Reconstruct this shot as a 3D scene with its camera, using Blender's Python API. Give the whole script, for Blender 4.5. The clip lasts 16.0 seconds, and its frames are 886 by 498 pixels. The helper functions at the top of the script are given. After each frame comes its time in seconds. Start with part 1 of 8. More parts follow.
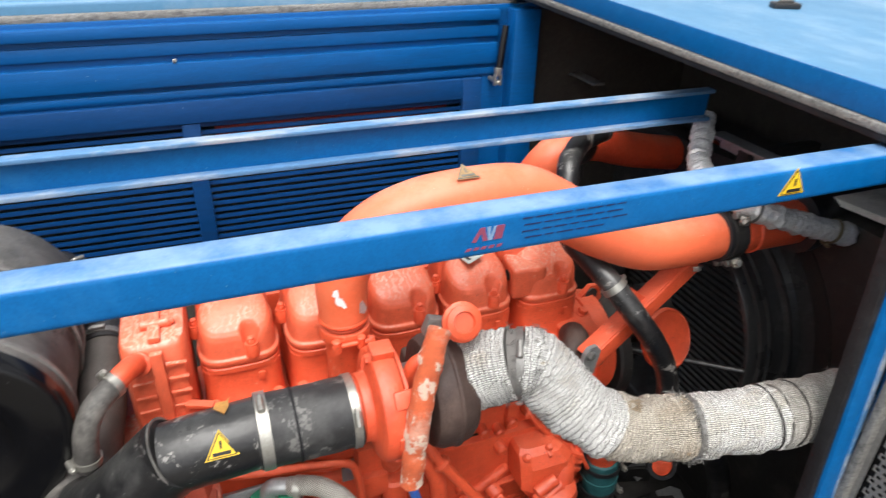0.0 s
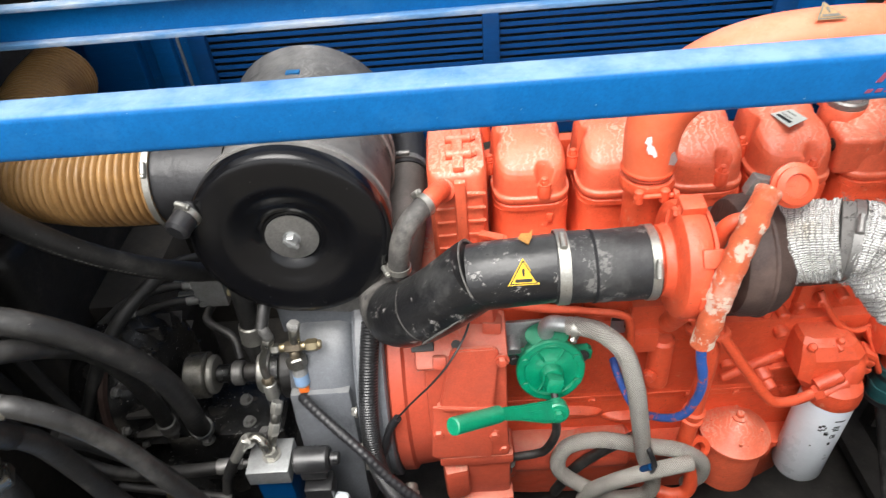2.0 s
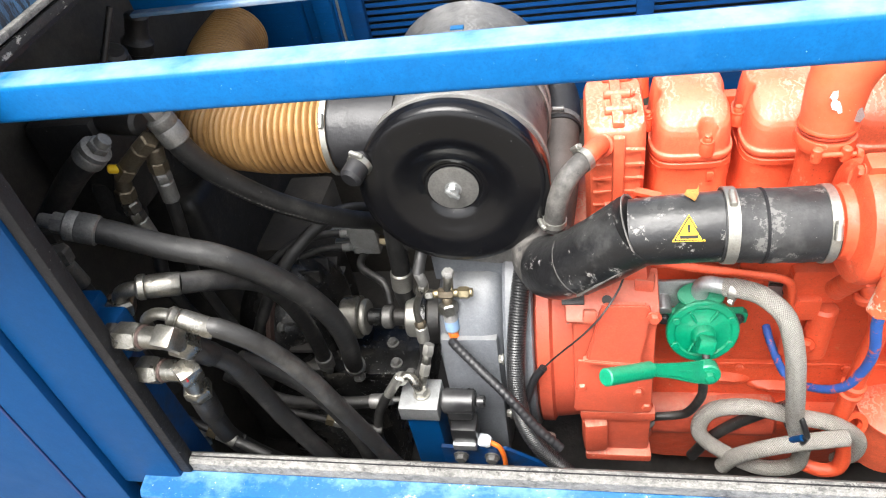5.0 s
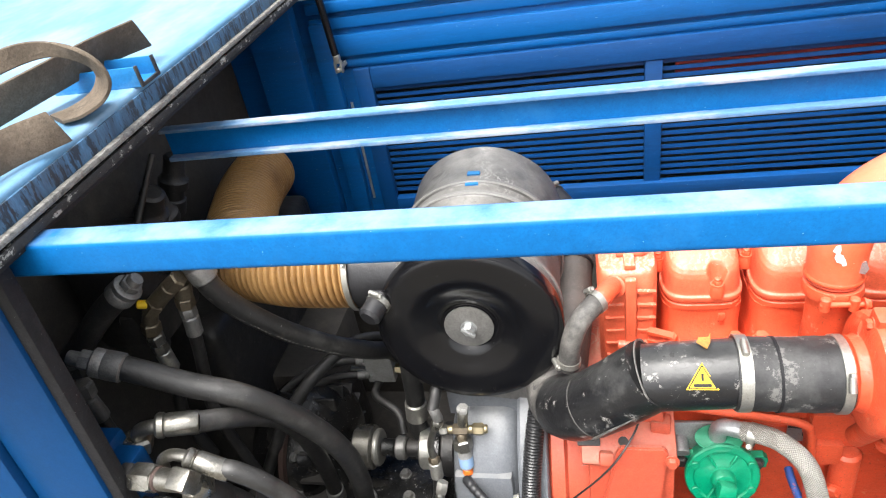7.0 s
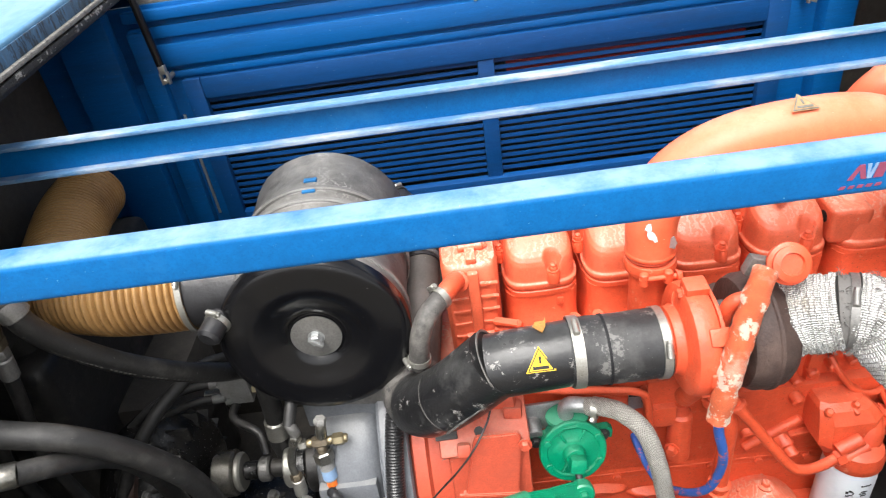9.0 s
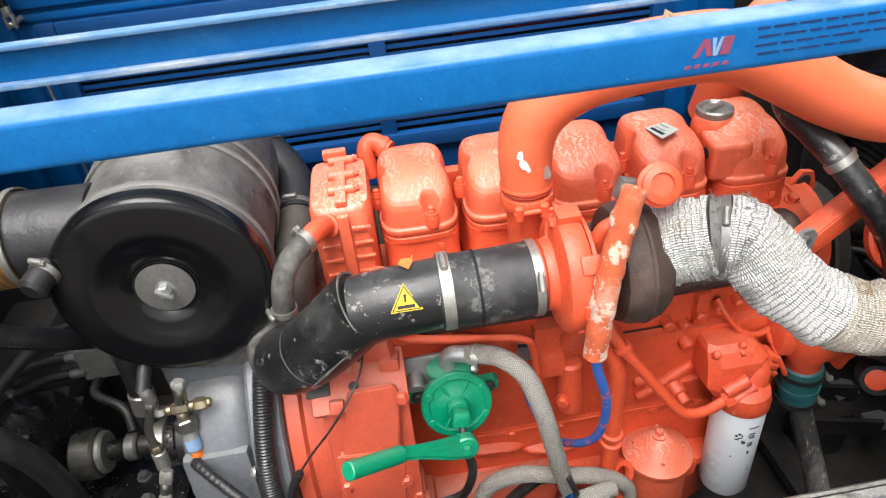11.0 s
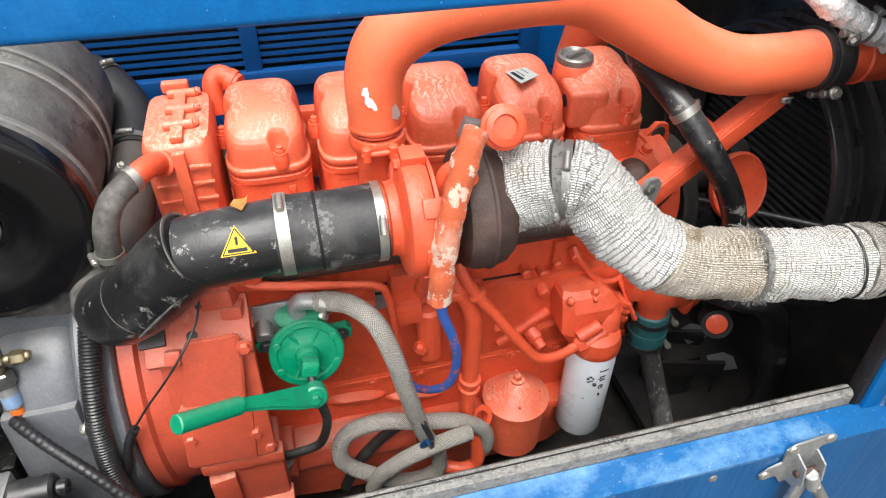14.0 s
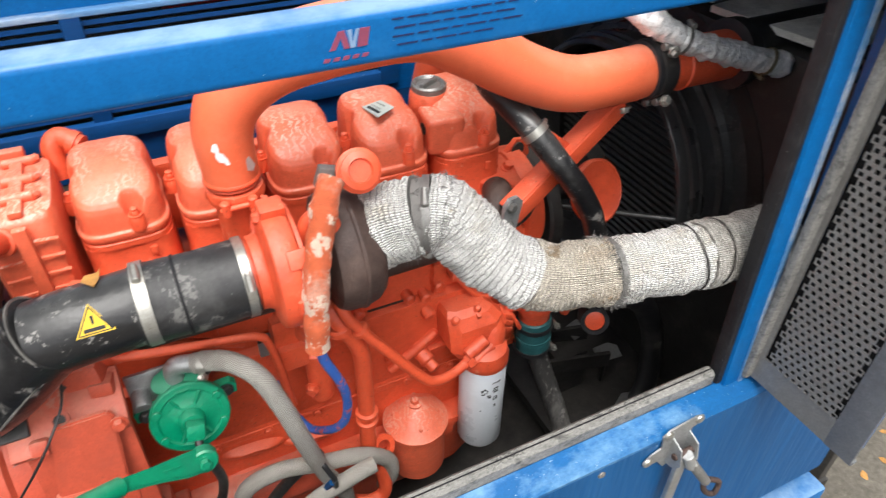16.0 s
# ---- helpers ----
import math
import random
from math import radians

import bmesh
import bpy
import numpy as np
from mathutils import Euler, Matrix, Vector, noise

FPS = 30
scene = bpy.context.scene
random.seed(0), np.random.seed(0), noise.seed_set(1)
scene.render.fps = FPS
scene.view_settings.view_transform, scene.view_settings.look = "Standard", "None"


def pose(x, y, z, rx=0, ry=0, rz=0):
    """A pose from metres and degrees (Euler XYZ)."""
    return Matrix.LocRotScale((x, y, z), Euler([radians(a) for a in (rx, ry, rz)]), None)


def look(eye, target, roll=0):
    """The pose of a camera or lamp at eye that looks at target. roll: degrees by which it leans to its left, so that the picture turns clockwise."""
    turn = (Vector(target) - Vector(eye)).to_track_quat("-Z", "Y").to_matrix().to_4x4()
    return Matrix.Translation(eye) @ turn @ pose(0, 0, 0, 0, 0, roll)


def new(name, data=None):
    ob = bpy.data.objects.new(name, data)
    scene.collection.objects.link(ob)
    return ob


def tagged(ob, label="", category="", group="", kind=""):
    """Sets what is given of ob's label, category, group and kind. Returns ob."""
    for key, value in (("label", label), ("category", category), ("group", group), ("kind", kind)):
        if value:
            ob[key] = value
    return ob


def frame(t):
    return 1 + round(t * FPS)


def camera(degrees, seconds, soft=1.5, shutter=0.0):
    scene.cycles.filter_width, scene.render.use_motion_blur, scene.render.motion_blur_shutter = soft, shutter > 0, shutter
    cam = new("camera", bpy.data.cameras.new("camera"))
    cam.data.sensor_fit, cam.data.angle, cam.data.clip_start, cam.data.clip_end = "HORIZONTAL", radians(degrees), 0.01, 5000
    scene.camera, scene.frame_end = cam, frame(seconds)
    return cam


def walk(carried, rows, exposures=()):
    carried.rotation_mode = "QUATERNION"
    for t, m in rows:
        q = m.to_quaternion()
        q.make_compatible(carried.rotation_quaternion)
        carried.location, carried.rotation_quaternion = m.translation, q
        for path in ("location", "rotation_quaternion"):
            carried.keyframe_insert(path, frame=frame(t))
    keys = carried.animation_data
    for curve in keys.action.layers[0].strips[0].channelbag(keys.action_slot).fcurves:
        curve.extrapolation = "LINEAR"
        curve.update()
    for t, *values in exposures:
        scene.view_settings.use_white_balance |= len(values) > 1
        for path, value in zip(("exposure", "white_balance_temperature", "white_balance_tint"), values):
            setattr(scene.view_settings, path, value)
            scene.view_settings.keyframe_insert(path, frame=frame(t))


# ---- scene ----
cam = camera(67.8, 16.0, soft=1.15, shutter=0.3)
PATH = [
    (0, (-0.032, -1.003, 1.729), (0.607, 0.621, 0.753), 1.3),
    (0.5, (-0.056, -0.991, 1.713), (0.329, 0.656, 0.645), -0.4),
    (1, (-0.085, -0.984, 1.706), (0.169, 0.647, 0.577), -1.7),
    (1.5, (-0.12, -0.988, 1.697), (-0.009, 0.608, 0.497), -2.8),
    (2, (-0.152, -0.986, 1.689), (-0.213, 0.547, 0.406), -5.3),
    (2.5, (-0.17, -0.977, 1.679), (-0.335, 0.494, 0.334), -7.8),
    (3, (-0.186, -0.981, 1.676), (-0.43, 0.456, 0.307), -8.7),
    (3.2, (-0.193, -0.986, 1.679), (-0.476, 0.443, 0.309), -9.5),
    (5.3, (-0.221, -1.028, 1.715), (-0.625, 0.429, 0.407), -11.6),
    (5.5, (-0.219, -1.021, 1.729), (-0.613, 0.49, 0.48), -11.1),
    (6, (-0.228, -1.023, 1.749), (-0.627, 0.57, 0.608), -9.8),
    (6.5, (-0.234, -1.021, 1.757), (-0.671, 0.595, 0.663), -9.9),
    (7, (-0.216, -1.014, 1.765), (-0.652, 0.618, 0.694), -10.6),
    (7.5, (-0.196, -1.016, 1.762), (-0.569, 0.64, 0.705), -9.9),
    (8, (-0.182, -1.016, 1.757), (-0.422, 0.646, 0.671), -9.1),
    (8.5, (-0.166, -1.008, 1.752), (-0.319, 0.651, 0.645), -9.3),
    (9, (-0.158, -1.008, 1.752), (-0.224, 0.654, 0.641), -8.7),
    (9.2, (-0.153, -1.007, 1.746), (-0.188, 0.659, 0.639), -8.7),
    (11.3, (-0.059, -0.995, 1.603), (0.085, 0.624, 0.438), -5.7),
    (11.5, (-0.056, -0.993, 1.592), (0.089, 0.611, 0.406), -5.1),
    (12, (-0.034, -0.996, 1.58), (0.138, 0.567, 0.344), -4.5),
    (12.5, (-0.011, -1.0, 1.569), (0.24, 0.534, 0.311), -4.0),
    (13, (0.012, -0.997, 1.569), (0.32, 0.524, 0.308), -2.7),
    (13.5, (0.015, -0.994, 1.575), (0.38, 0.514, 0.312), 0.1),
    (14, (0.016, -0.992, 1.586), (0.414, 0.499, 0.314), 0.7),
    (14.5, (0.017, -0.992, 1.59), (0.449, 0.466, 0.291), 1.3),
    (15, (0.016, -0.99, 1.593), (0.492, 0.45, 0.29), 2.5),
    (15.5, (0.029, -0.988, 1.604), (0.541, 0.456, 0.319), 1.6),
    (16, (0.06, -0.989, 1.626), (0.749, 0.412, 0.376), 0.6),
]
walk(cam, [(t, look(eye, target, roll)) for t, eye, target, roll in PATH], [(0.0, 0.80), (1.5, 0.92), (2.5, 1.13), (3.0, 1.27), (5.5, 1.74), (7.5, 1.57), (9.0, 1.28), (12.0, 1.01), (15.0, 0.96), (16.0, 0.89)])

# ---- light ----
world = bpy.data.worlds.new("sky")
world.use_nodes = True
scene.world = world
wn, wl = world.node_tree.nodes, world.node_tree.links
sky = wn.new("ShaderNodeTexSky")
sky.sky_type, sky.sun_disc = "NISHITA", False
sky.sun_elevation, sky.sun_rotation = radians(55), radians(200)
sky.air_density, sky.dust_density, sky.ozone_density = 1.0, 4.0, 1.0
cloud = wn.new("ShaderNodeHueSaturation")
cloud.inputs["Saturation"].default_value = 0.18
wl.new(sky.outputs[0], cloud.inputs["Color"])
wl.new(cloud.outputs[0], wn["Background"].inputs["Color"])
wn["Background"].inputs["Strength"].default_value = 0.14
sun = new("sun", bpy.data.lights.new("sun", "SUN"))
sun.data.energy, sun.data.angle, sun.data.color = 2.7, radians(40), (1.0, 0.97, 0.93)
sun.matrix_world = look((0, 0, 0), (0.12, 0.30, -0.95))


# ---- materials ----
def material(name, base, rough=0.5, metal=0.0, grain=60.0, vary=0.12, dirt=None, dirt_amount=0.0, dirt_scale=6.0,
             bump=0.15, bump_scale=120.0, spec=0.5, coat=0.0, wear=None, wear_amount=0.0, wear_scale=18.0, stretch=(1, 1, 1), dust=None, dust_amount=0.0, scratch=None, scratch_amount=0.0, speck=None, speck_amount=0.0):
    """Paint, rubber or metal with grain, stains and chips of real size, in metres."""
    m = bpy.data.materials.new(name)
    m.use_nodes = True
    n, l = m.node_tree.nodes, m.node_tree.links
    b = n["Principled BSDF"]
    co = n.new("ShaderNodeTexCoord")
    mp = n.new("ShaderNodeMapping")
    mp.inputs["Scale"].default_value = stretch
    l.new(co.outputs["Object"], mp.inputs["Vector"])

    def noisy(scale, detail=4.0, rough_=0.6):
        t = n.new("ShaderNodeTexNoise")
        t.inputs["Scale"].default_value, t.inputs["Detail"].default_value, t.inputs["Roughness"].default_value = scale, detail, rough_
        l.new(mp.outputs[0], t.inputs["Vector"])
        return t.outputs["Fac"]

    def span(src, lo, hi, a=0.0, z=1.0):
        r = n.new("ShaderNodeMapRange")
        r.inputs["From Min"].default_value, r.inputs["From Max"].default_value = lo, hi
        r.inputs["To Min"].default_value, r.inputs["To Max"].default_value = a, z
        l.new(src, r.inputs["Value"])
        return r.outputs[0]

    def mixed(fac, a, c, amount=1.0):
        x = n.new("ShaderNodeMix")
        x.data_type = "RGBA"
        if isinstance(a, tuple):
            x.inputs["A"].default_value = (*a, 1)
        else:
            l.new(a, x.inputs["A"])
        x.inputs["B"].default_value = (*c, 1)
        if amount != 1.0:
            k = n.new("ShaderNodeMath")
            k.operation = "MULTIPLY"
            k.inputs[1].default_value = amount
            l.new(fac, k.inputs[0])
            fac = k.outputs[0]
        l.new(fac, x.inputs["Factor"])
        return x.outputs["Result"]

    light, dark = tuple(min(1.0, c * (1 + vary)) for c in base), tuple(c * (1 - vary) for c in base)
    colour = mixed(span(noisy(grain), 0.3, 0.7), dark, light)
    colour = mixed(span(noisy(3.5, 3.0), 0.35, 0.7), colour, tuple(c * (1 - 1.2 * vary) for c in base), 0.6)
    colour = mixed(span(noisy(310.0, 3.0, 0.8), 0.42, 0.70), colour, tuple(c * (1 - min(0.5, 2.4 * vary)) for c in base), 0.75)
    colour = mixed(span(noisy(95.0, 5.0, 0.75), 0.55, 0.75), colour, tuple(min(1.0, c * (1 + 1.5 * vary)) for c in base), 0.6)
    roughness = span(noisy(9.0, 5.0), 0.25, 0.75, max(0.03, rough - 0.1), min(1.0, rough + 0.12))
    if dirt:
        d = span(noisy(dirt_scale, 6.0, 0.7), 0.62 - 0.25 * dirt_amount, 0.72)
        colour = mixed(d, colour, dirt, min(1.0, 0.35 + dirt_amount))
    if wear:
        w = span(noisy(wear_scale, 8.0, 0.75), 0.73 - 0.16 * wear_amount, 0.75 - 0.16 * wear_amount)
        colour = mixed(w, colour, wear, 0.85)
    if scratch:
        wv = n.new("ShaderNodeTexWave")
        wv.inputs["Scale"].default_value, wv.inputs["Distortion"].default_value, wv.inputs["Detail"].default_value = 22.0, 16.0, 4.0
        wv.inputs["Detail Scale"].default_value, wv.inputs["Detail Roughness"].default_value = 1.6, 0.65
        l.new(mp.outputs[0], wv.inputs["Vector"])
        patch = span(noisy(11.0, 3.0), 0.60 - 0.18 * scratch_amount, 0.66)
        both = n.new("ShaderNodeMath")
        both.operation = "MULTIPLY"
        up_ = n.new("ShaderNodeSeparateXYZ")
        l.new(co.outputs["Normal"], up_.inputs[0])
        flat = n.new("ShaderNodeMath")
        flat.operation = "MULTIPLY"
        l.new(patch, flat.inputs[0]), l.new(span(up_.outputs["Z"], 0.6, 0.95), flat.inputs[1])
        l.new(span(wv.outputs["Fac"], 0.62, 0.92), both.inputs[0]), l.new(flat.outputs[0], both.inputs[1])
        colour = mixed(both.outputs[0], colour, scratch, 0.8)
    if dust:
        nz = n.new("ShaderNodeSeparateXYZ")
        l.new(co.outputs["Normal"], nz.inputs[0])
        lie = n.new("ShaderNodeMath")
        lie.operation = "MULTIPLY"
        l.new(span(nz.outputs["Z"], 0.55, 0.98), lie.inputs[0]), l.new(span(noisy(14.0, 6.0, 0.7), 0.28, 0.62), lie.inputs[1])
        colour = mixed(lie.outputs[0], colour, dust, dust_amount)
    if speck:
        colour = mixed(span(noisy(230.0, 3.0, 0.7), 0.74 - 0.1 * speck_amount, 0.77 - 0.1 * speck_amount), colour, speck, 0.8)
    l.new(colour, b.inputs["Base Color"])
    l.new(roughness, b.inputs["Roughness"])
    b.inputs["Metallic"].default_value, b.inputs["Specular IOR Level"].default_value = metal, spec
    b.inputs["Coat Weight"].default_value, b.inputs["Coat Roughness"].default_value = coat, 0.25
    if bump:
        u = n.new("ShaderNodeBump")
        u.inputs["Strength"].default_value, u.inputs["Distance"].default_value = bump, 0.002
        lump = n.new("ShaderNodeMath")
        lump.operation, lump.inputs[1].default_value = "MULTIPLY_ADD", 2.2
        l.new(noisy(bump_scale * 0.22, 4.0), lump.inputs[0]), l.new(noisy(bump_scale, 5.0), lump.inputs[2])
        l.new(lump.outputs[0], u.inputs["Height"])
        l.new(u.outputs[0], b.inputs["Normal"])
    return m


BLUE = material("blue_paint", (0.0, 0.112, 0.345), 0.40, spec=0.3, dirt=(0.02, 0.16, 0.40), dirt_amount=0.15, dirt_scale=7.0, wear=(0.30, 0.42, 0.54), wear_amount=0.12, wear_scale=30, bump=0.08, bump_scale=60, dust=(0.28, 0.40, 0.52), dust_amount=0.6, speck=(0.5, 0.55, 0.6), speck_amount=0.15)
# the same blue darkened: shade on left panel, post and manifold held in the colour
BLUE_SHADED = material("shaded_blue_paint", (0.0, 0.044, 0.150), 0.45, spec=0.25, vary=0.10, dirt=(0.0, 0.037, 0.132), dirt_amount=0.3, dirt_scale=5.0, wear=(0.3, 0.4, 0.5), wear_amount=0.08, bump=0.08)
BLUE_EDGE = material("rubbed_blue_paint", (0.08, 0.20, 0.38), 0.62, dirt=(0.42, 0.43, 0.42), dirt_amount=0.7, dirt_scale=12, stretch=(0.4, 1, 1), wear=(0.20, 0.19, 0.17), wear_amount=0.3, wear_scale=40, bump=0.25)
LEDGE = material("rubbed_ledge_paint", (0.002, 0.085, 0.25), 0.46, spec=0.3, vary=0.12, dirt=(0.15, 0.30, 0.46), dirt_amount=0.6, dirt_scale=10, wear=(0.42, 0.50, 0.56), wear_amount=0.65, wear_scale=14, stretch=(0.7, 1, 1), bump=0.15, speck=(0.5, 0.55, 0.6), speck_amount=0.6)
FADED_RED = material("faded_red_print", (0.24, 0.05, 0.10), 0.5, vary=0.1, bump=0.0)
FADED_WHITE = material("faded_white_print", (0.20, 0.31, 0.48), 0.5, vary=0.08, bump=0.0)
BLUE_GRIMY = material("oily_blue_paint", (0.0, 0.040, 0.150), 0.42, vary=0.15, dirt=(0.02, 0.025, 0.035), dirt_amount=0.6, dirt_scale=20, bump=0.2)
SEAL_TORN = material("perished_rubber_lip", (0.020, 0.020, 0.020), 0.75, vary=0.4, wear=(0.34, 0.335, 0.31), wear_amount=1.1, wear_scale=30, stretch=(1, 0.8, 1.4), bump=1.0, bump_scale=130, speck=(0.5, 0.5, 0.48), speck_amount=0.5)
BRONZE = material("oily_bronze", (0.20, 0.165, 0.115), 0.40, 0.7, vary=0.2, dirt=(0.08, 0.06, 0.045), dirt_amount=0.5, dirt_scale=30, bump=0.3, speck=(0.05, 0.04, 0.03), speck_amount=0.5)
BLUE_OLD = material("weathered_blue_paint", (0.01, 0.15, 0.38), 0.42, dirt=(0.16, 0.32, 0.46), dirt_amount=0.35, dirt_scale=9.0, bump=0.15)
BLUE_FRONT = material("streaked_blue_paint", (0.002, 0.072, 0.215), 0.45, spec=0.25, dirt=(0.012, 0.112, 0.30), dirt_amount=0.4, dirt_scale=2.2, stretch=(14, 14, 0.6), wear=(0.18, 0.30, 0.44), wear_amount=0.3, wear_scale=7, bump=0.08, speck=(0.5, 0.55, 0.6), speck_amount=0.3)
BLUE_ROOF = material("chalky_blue_paint", (0.085, 0.21, 0.35), 0.42, spec=0.3, vary=0.08, dirt=(0.22, 0.33, 0.44), dirt_amount=0.6, dirt_scale=5.0, stretch=(1, 0.45, 1), wear=(0.05, 0.07, 0.09), wear_amount=0.35, wear_scale=14, bump=0.1, speck=(0.05, 0.06, 0.08), speck_amount=0.4)
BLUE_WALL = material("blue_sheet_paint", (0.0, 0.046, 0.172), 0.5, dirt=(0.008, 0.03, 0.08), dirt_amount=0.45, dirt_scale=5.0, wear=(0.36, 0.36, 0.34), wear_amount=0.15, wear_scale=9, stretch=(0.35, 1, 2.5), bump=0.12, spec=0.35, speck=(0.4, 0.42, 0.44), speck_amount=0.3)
BLUE_SHEET = material("pressed_blue_sheet_paint", (0.0, 0.084, 0.290), 0.45, dirt=(0.004, 0.05, 0.16), dirt_amount=0.4, dirt_scale=6.0, wear=(0.34, 0.38, 0.42), wear_amount=0.2, wear_scale=9, stretch=(0.3, 1, 2.5), bump=0.12, spec=0.3, speck=(0.4, 0.45, 0.5), speck_amount=0.3)
ORANGE = material("orange_engine_paint", (0.72, 0.095, 0.036), 0.42, vary=0.10, dirt=(0.45, 0.050, 0.022), dirt_amount=0.38, dirt_scale=6.0, wear=(0.66, 0.20, 0.12), wear_amount=0.6, wear_scale=26, bump=0.5, bump_scale=170, dust=(0.62, 0.22, 0.14), dust_amount=0.3, speck=(0.10, 0.03, 0.02), speck_amount=0.8)
ORANGE_DUSTY = material("dusty_orange_paint", (0.70, 0.122, 0.056), 0.42, vary=0.12, dirt=(0.50, 0.11, 0.06), dirt_amount=0.4, dirt_scale=9.0, wear=(0.60, 0.27, 0.19), wear_amount=0.6, wear_scale=30, bump=0.45, bump_scale=130, dust=(0.64, 0.27, 0.18), dust_amount=0.5, scratch=(0.60, 0.47, 0.39), scratch_amount=1.25, speck=(0.14, 0.04, 0.03), speck_amount=0.7)
ORANGE_PIPE = material("orange_pipe_paint", (0.74, 0.135, 0.055), 0.46, vary=0.06, dirt=(0.70, 0.20, 0.11), dirt_amount=0.3, dirt_scale=5, bump=0.10, bump_scale=240, dust=(0.70, 0.32, 0.22), dust_amount=0.55, speck=(0.75, 0.5, 0.4), speck_amount=0.3)
ORANGE_SAND = material("orange_sand_cast_paint", (0.70, 0.080, 0.030), 0.52, vary=0.12, dirt=(0.30, 0.05, 0.03), dirt_amount=0.3, dirt_scale=7.0, bump=0.6, bump_scale=220, dust=(0.6, 0.22, 0.14), dust_amount=0.4)
GREEN = material("green_cast_paint", (0.0, 0.215, 0.105), 0.36, vary=0.12, dirt=(0.02, 0.13, 0.08), dirt_amount=0.25, bump=0.45, bump_scale=160, dust=(0.12, 0.32, 0.22), dust_amount=0.4, speck=(0.4, 0.42, 0.36), speck_amount=0.25)
RUBBER = material("black_rubber", (0.018, 0.018, 0.02), 0.45, vary=0.2, dirt=(0.075, 0.07, 0.066), dirt_amount=0.3, dirt_scale=10, bump=0.3)
RUBBER_WORN = material("scuffed_black_hose", (0.011, 0.011, 0.012), 0.34, vary=0.25, dirt=(0.085, 0.085, 0.082), dirt_amount=0.35, dirt_scale=8, wear=(0.25, 0.24, 0.225), wear_amount=0.92, wear_scale=22, bump=0.3, bump_scale=120, speck=(0.5, 0.49, 0.46), speck_amount=0.32, dust=(0.11, 0.11, 0.105), dust_amount=0.45)
HOSE = material("hydraulic_hose_rubber", (0.019, 0.0185, 0.018), 0.44, vary=0.2, dirt=(0.075, 0.072, 0.067), dirt_amount=0.4, dirt_scale=14, bump=0.35, speck=(0.35, 0.34, 0.33), speck_amount=0.25, dust=(0.105, 0.10, 0.094), dust_amount=0.6)
RUBBER_FLAKY = material("flaking_dry_black_rubber", (0.020, 0.020, 0.021), 0.5, vary=0.25, dirt=(0.07, 0.07, 0.068), dirt_amount=0.5, dirt_scale=9, wear=(0.135, 0.132, 0.125), wear_amount=1.0, wear_scale=16, bump=0.4, bump_scale=90, speck=(0.4, 0.39, 0.37), speck_amount=0.3)
DUSTY_HOSE = material("dusty_grey_rubber_hose", (0.065, 0.061, 0.057), 0.6, vary=0.25, dirt=(0.19, 0.178, 0.162), dirt_amount=0.6, dirt_scale=16, bump=0.5, wear=(0.03, 0.03, 0.03), wear_amount=0.6, wear_scale=30)
OILY_BLACK = material("wet_oily_black_steel", (0.010, 0.010, 0.010), 0.24, vary=0.3, dirt=(0.045, 0.04, 0.034), dirt_amount=0.35, dirt_scale=18, bump=0.8, bump_scale=60, speck=(0.55, 0.54, 0.52), speck_amount=0.75)
ORANGE_FADED = material("faded_dusty_orange_casting", (0.54, 0.088, 0.045), 0.5, vary=0.12, dirt=(0.38, 0.075, 0.045), dirt_amount=0.4, dirt_scale=9, bump=0.35, bump_scale=130, wear=(0.58, 0.24, 0.17), wear_amount=0.6, wear_scale=12, dust=(0.60, 0.27, 0.19), dust_amount=0.6, scratch=(0.40, 0.30, 0.24), scratch_amount=0.6, speck=(0.12, 0.05, 0.04), speck_amount=0.5)
SEAL = material("grey_weathered_rubber_seal", (0.235, 0.23, 0.215), 0.78, vary=0.35, grain=90, dirt=(0.02, 0.02, 0.02), dirt_amount=0.5, dirt_scale=34, bump=1.0, bump_scale=160, stretch=(1.6, 2.5, 2.5), scratch=(0.02, 0.02, 0.02), scratch_amount=0.8, speck=(0.6, 0.6, 0.58), speck_amount=0.5)
SEAL_BLACK = material("black_rubber_seal", (0.014, 0.014, 0.016), 0.6, vary=0.3, dirt=(0.028, 0.028, 0.03), dirt_amount=0.35, dirt_scale=25, bump=0.6, spec=0.3, speck=(0.3, 0.3, 0.29), speck_amount=0.35)
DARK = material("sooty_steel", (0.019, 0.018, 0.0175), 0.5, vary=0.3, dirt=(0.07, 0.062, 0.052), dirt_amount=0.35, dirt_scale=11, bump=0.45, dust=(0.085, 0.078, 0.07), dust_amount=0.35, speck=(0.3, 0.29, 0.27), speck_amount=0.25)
BLACK_PLASTIC = material("black_plastic", (0.020, 0.020, 0.021), 0.30, vary=0.2, dirt=(0.07, 0.07, 0.07), dirt_amount=0.3, dirt_scale=8, bump=0.12, speck=(0.3, 0.3, 0.3), speck_amount=0.3)
DRUM = material("dusty_spotted_grey_can", (0.055, 0.053, 0.050), 0.42, vary=0.25, dirt=(0.17, 0.165, 0.154), dirt_amount=0.6, dirt_scale=6, bump=0.5, wear=(0.022, 0.021, 0.020), wear_amount=1.0, wear_scale=16, speck=(0.05, 0.05, 0.05), speck_amount=0.7, dust=(0.34, 0.33, 0.31), dust_amount=0.4, scratch=(0.40, 0.39, 0.37), scratch_amount=0.4)
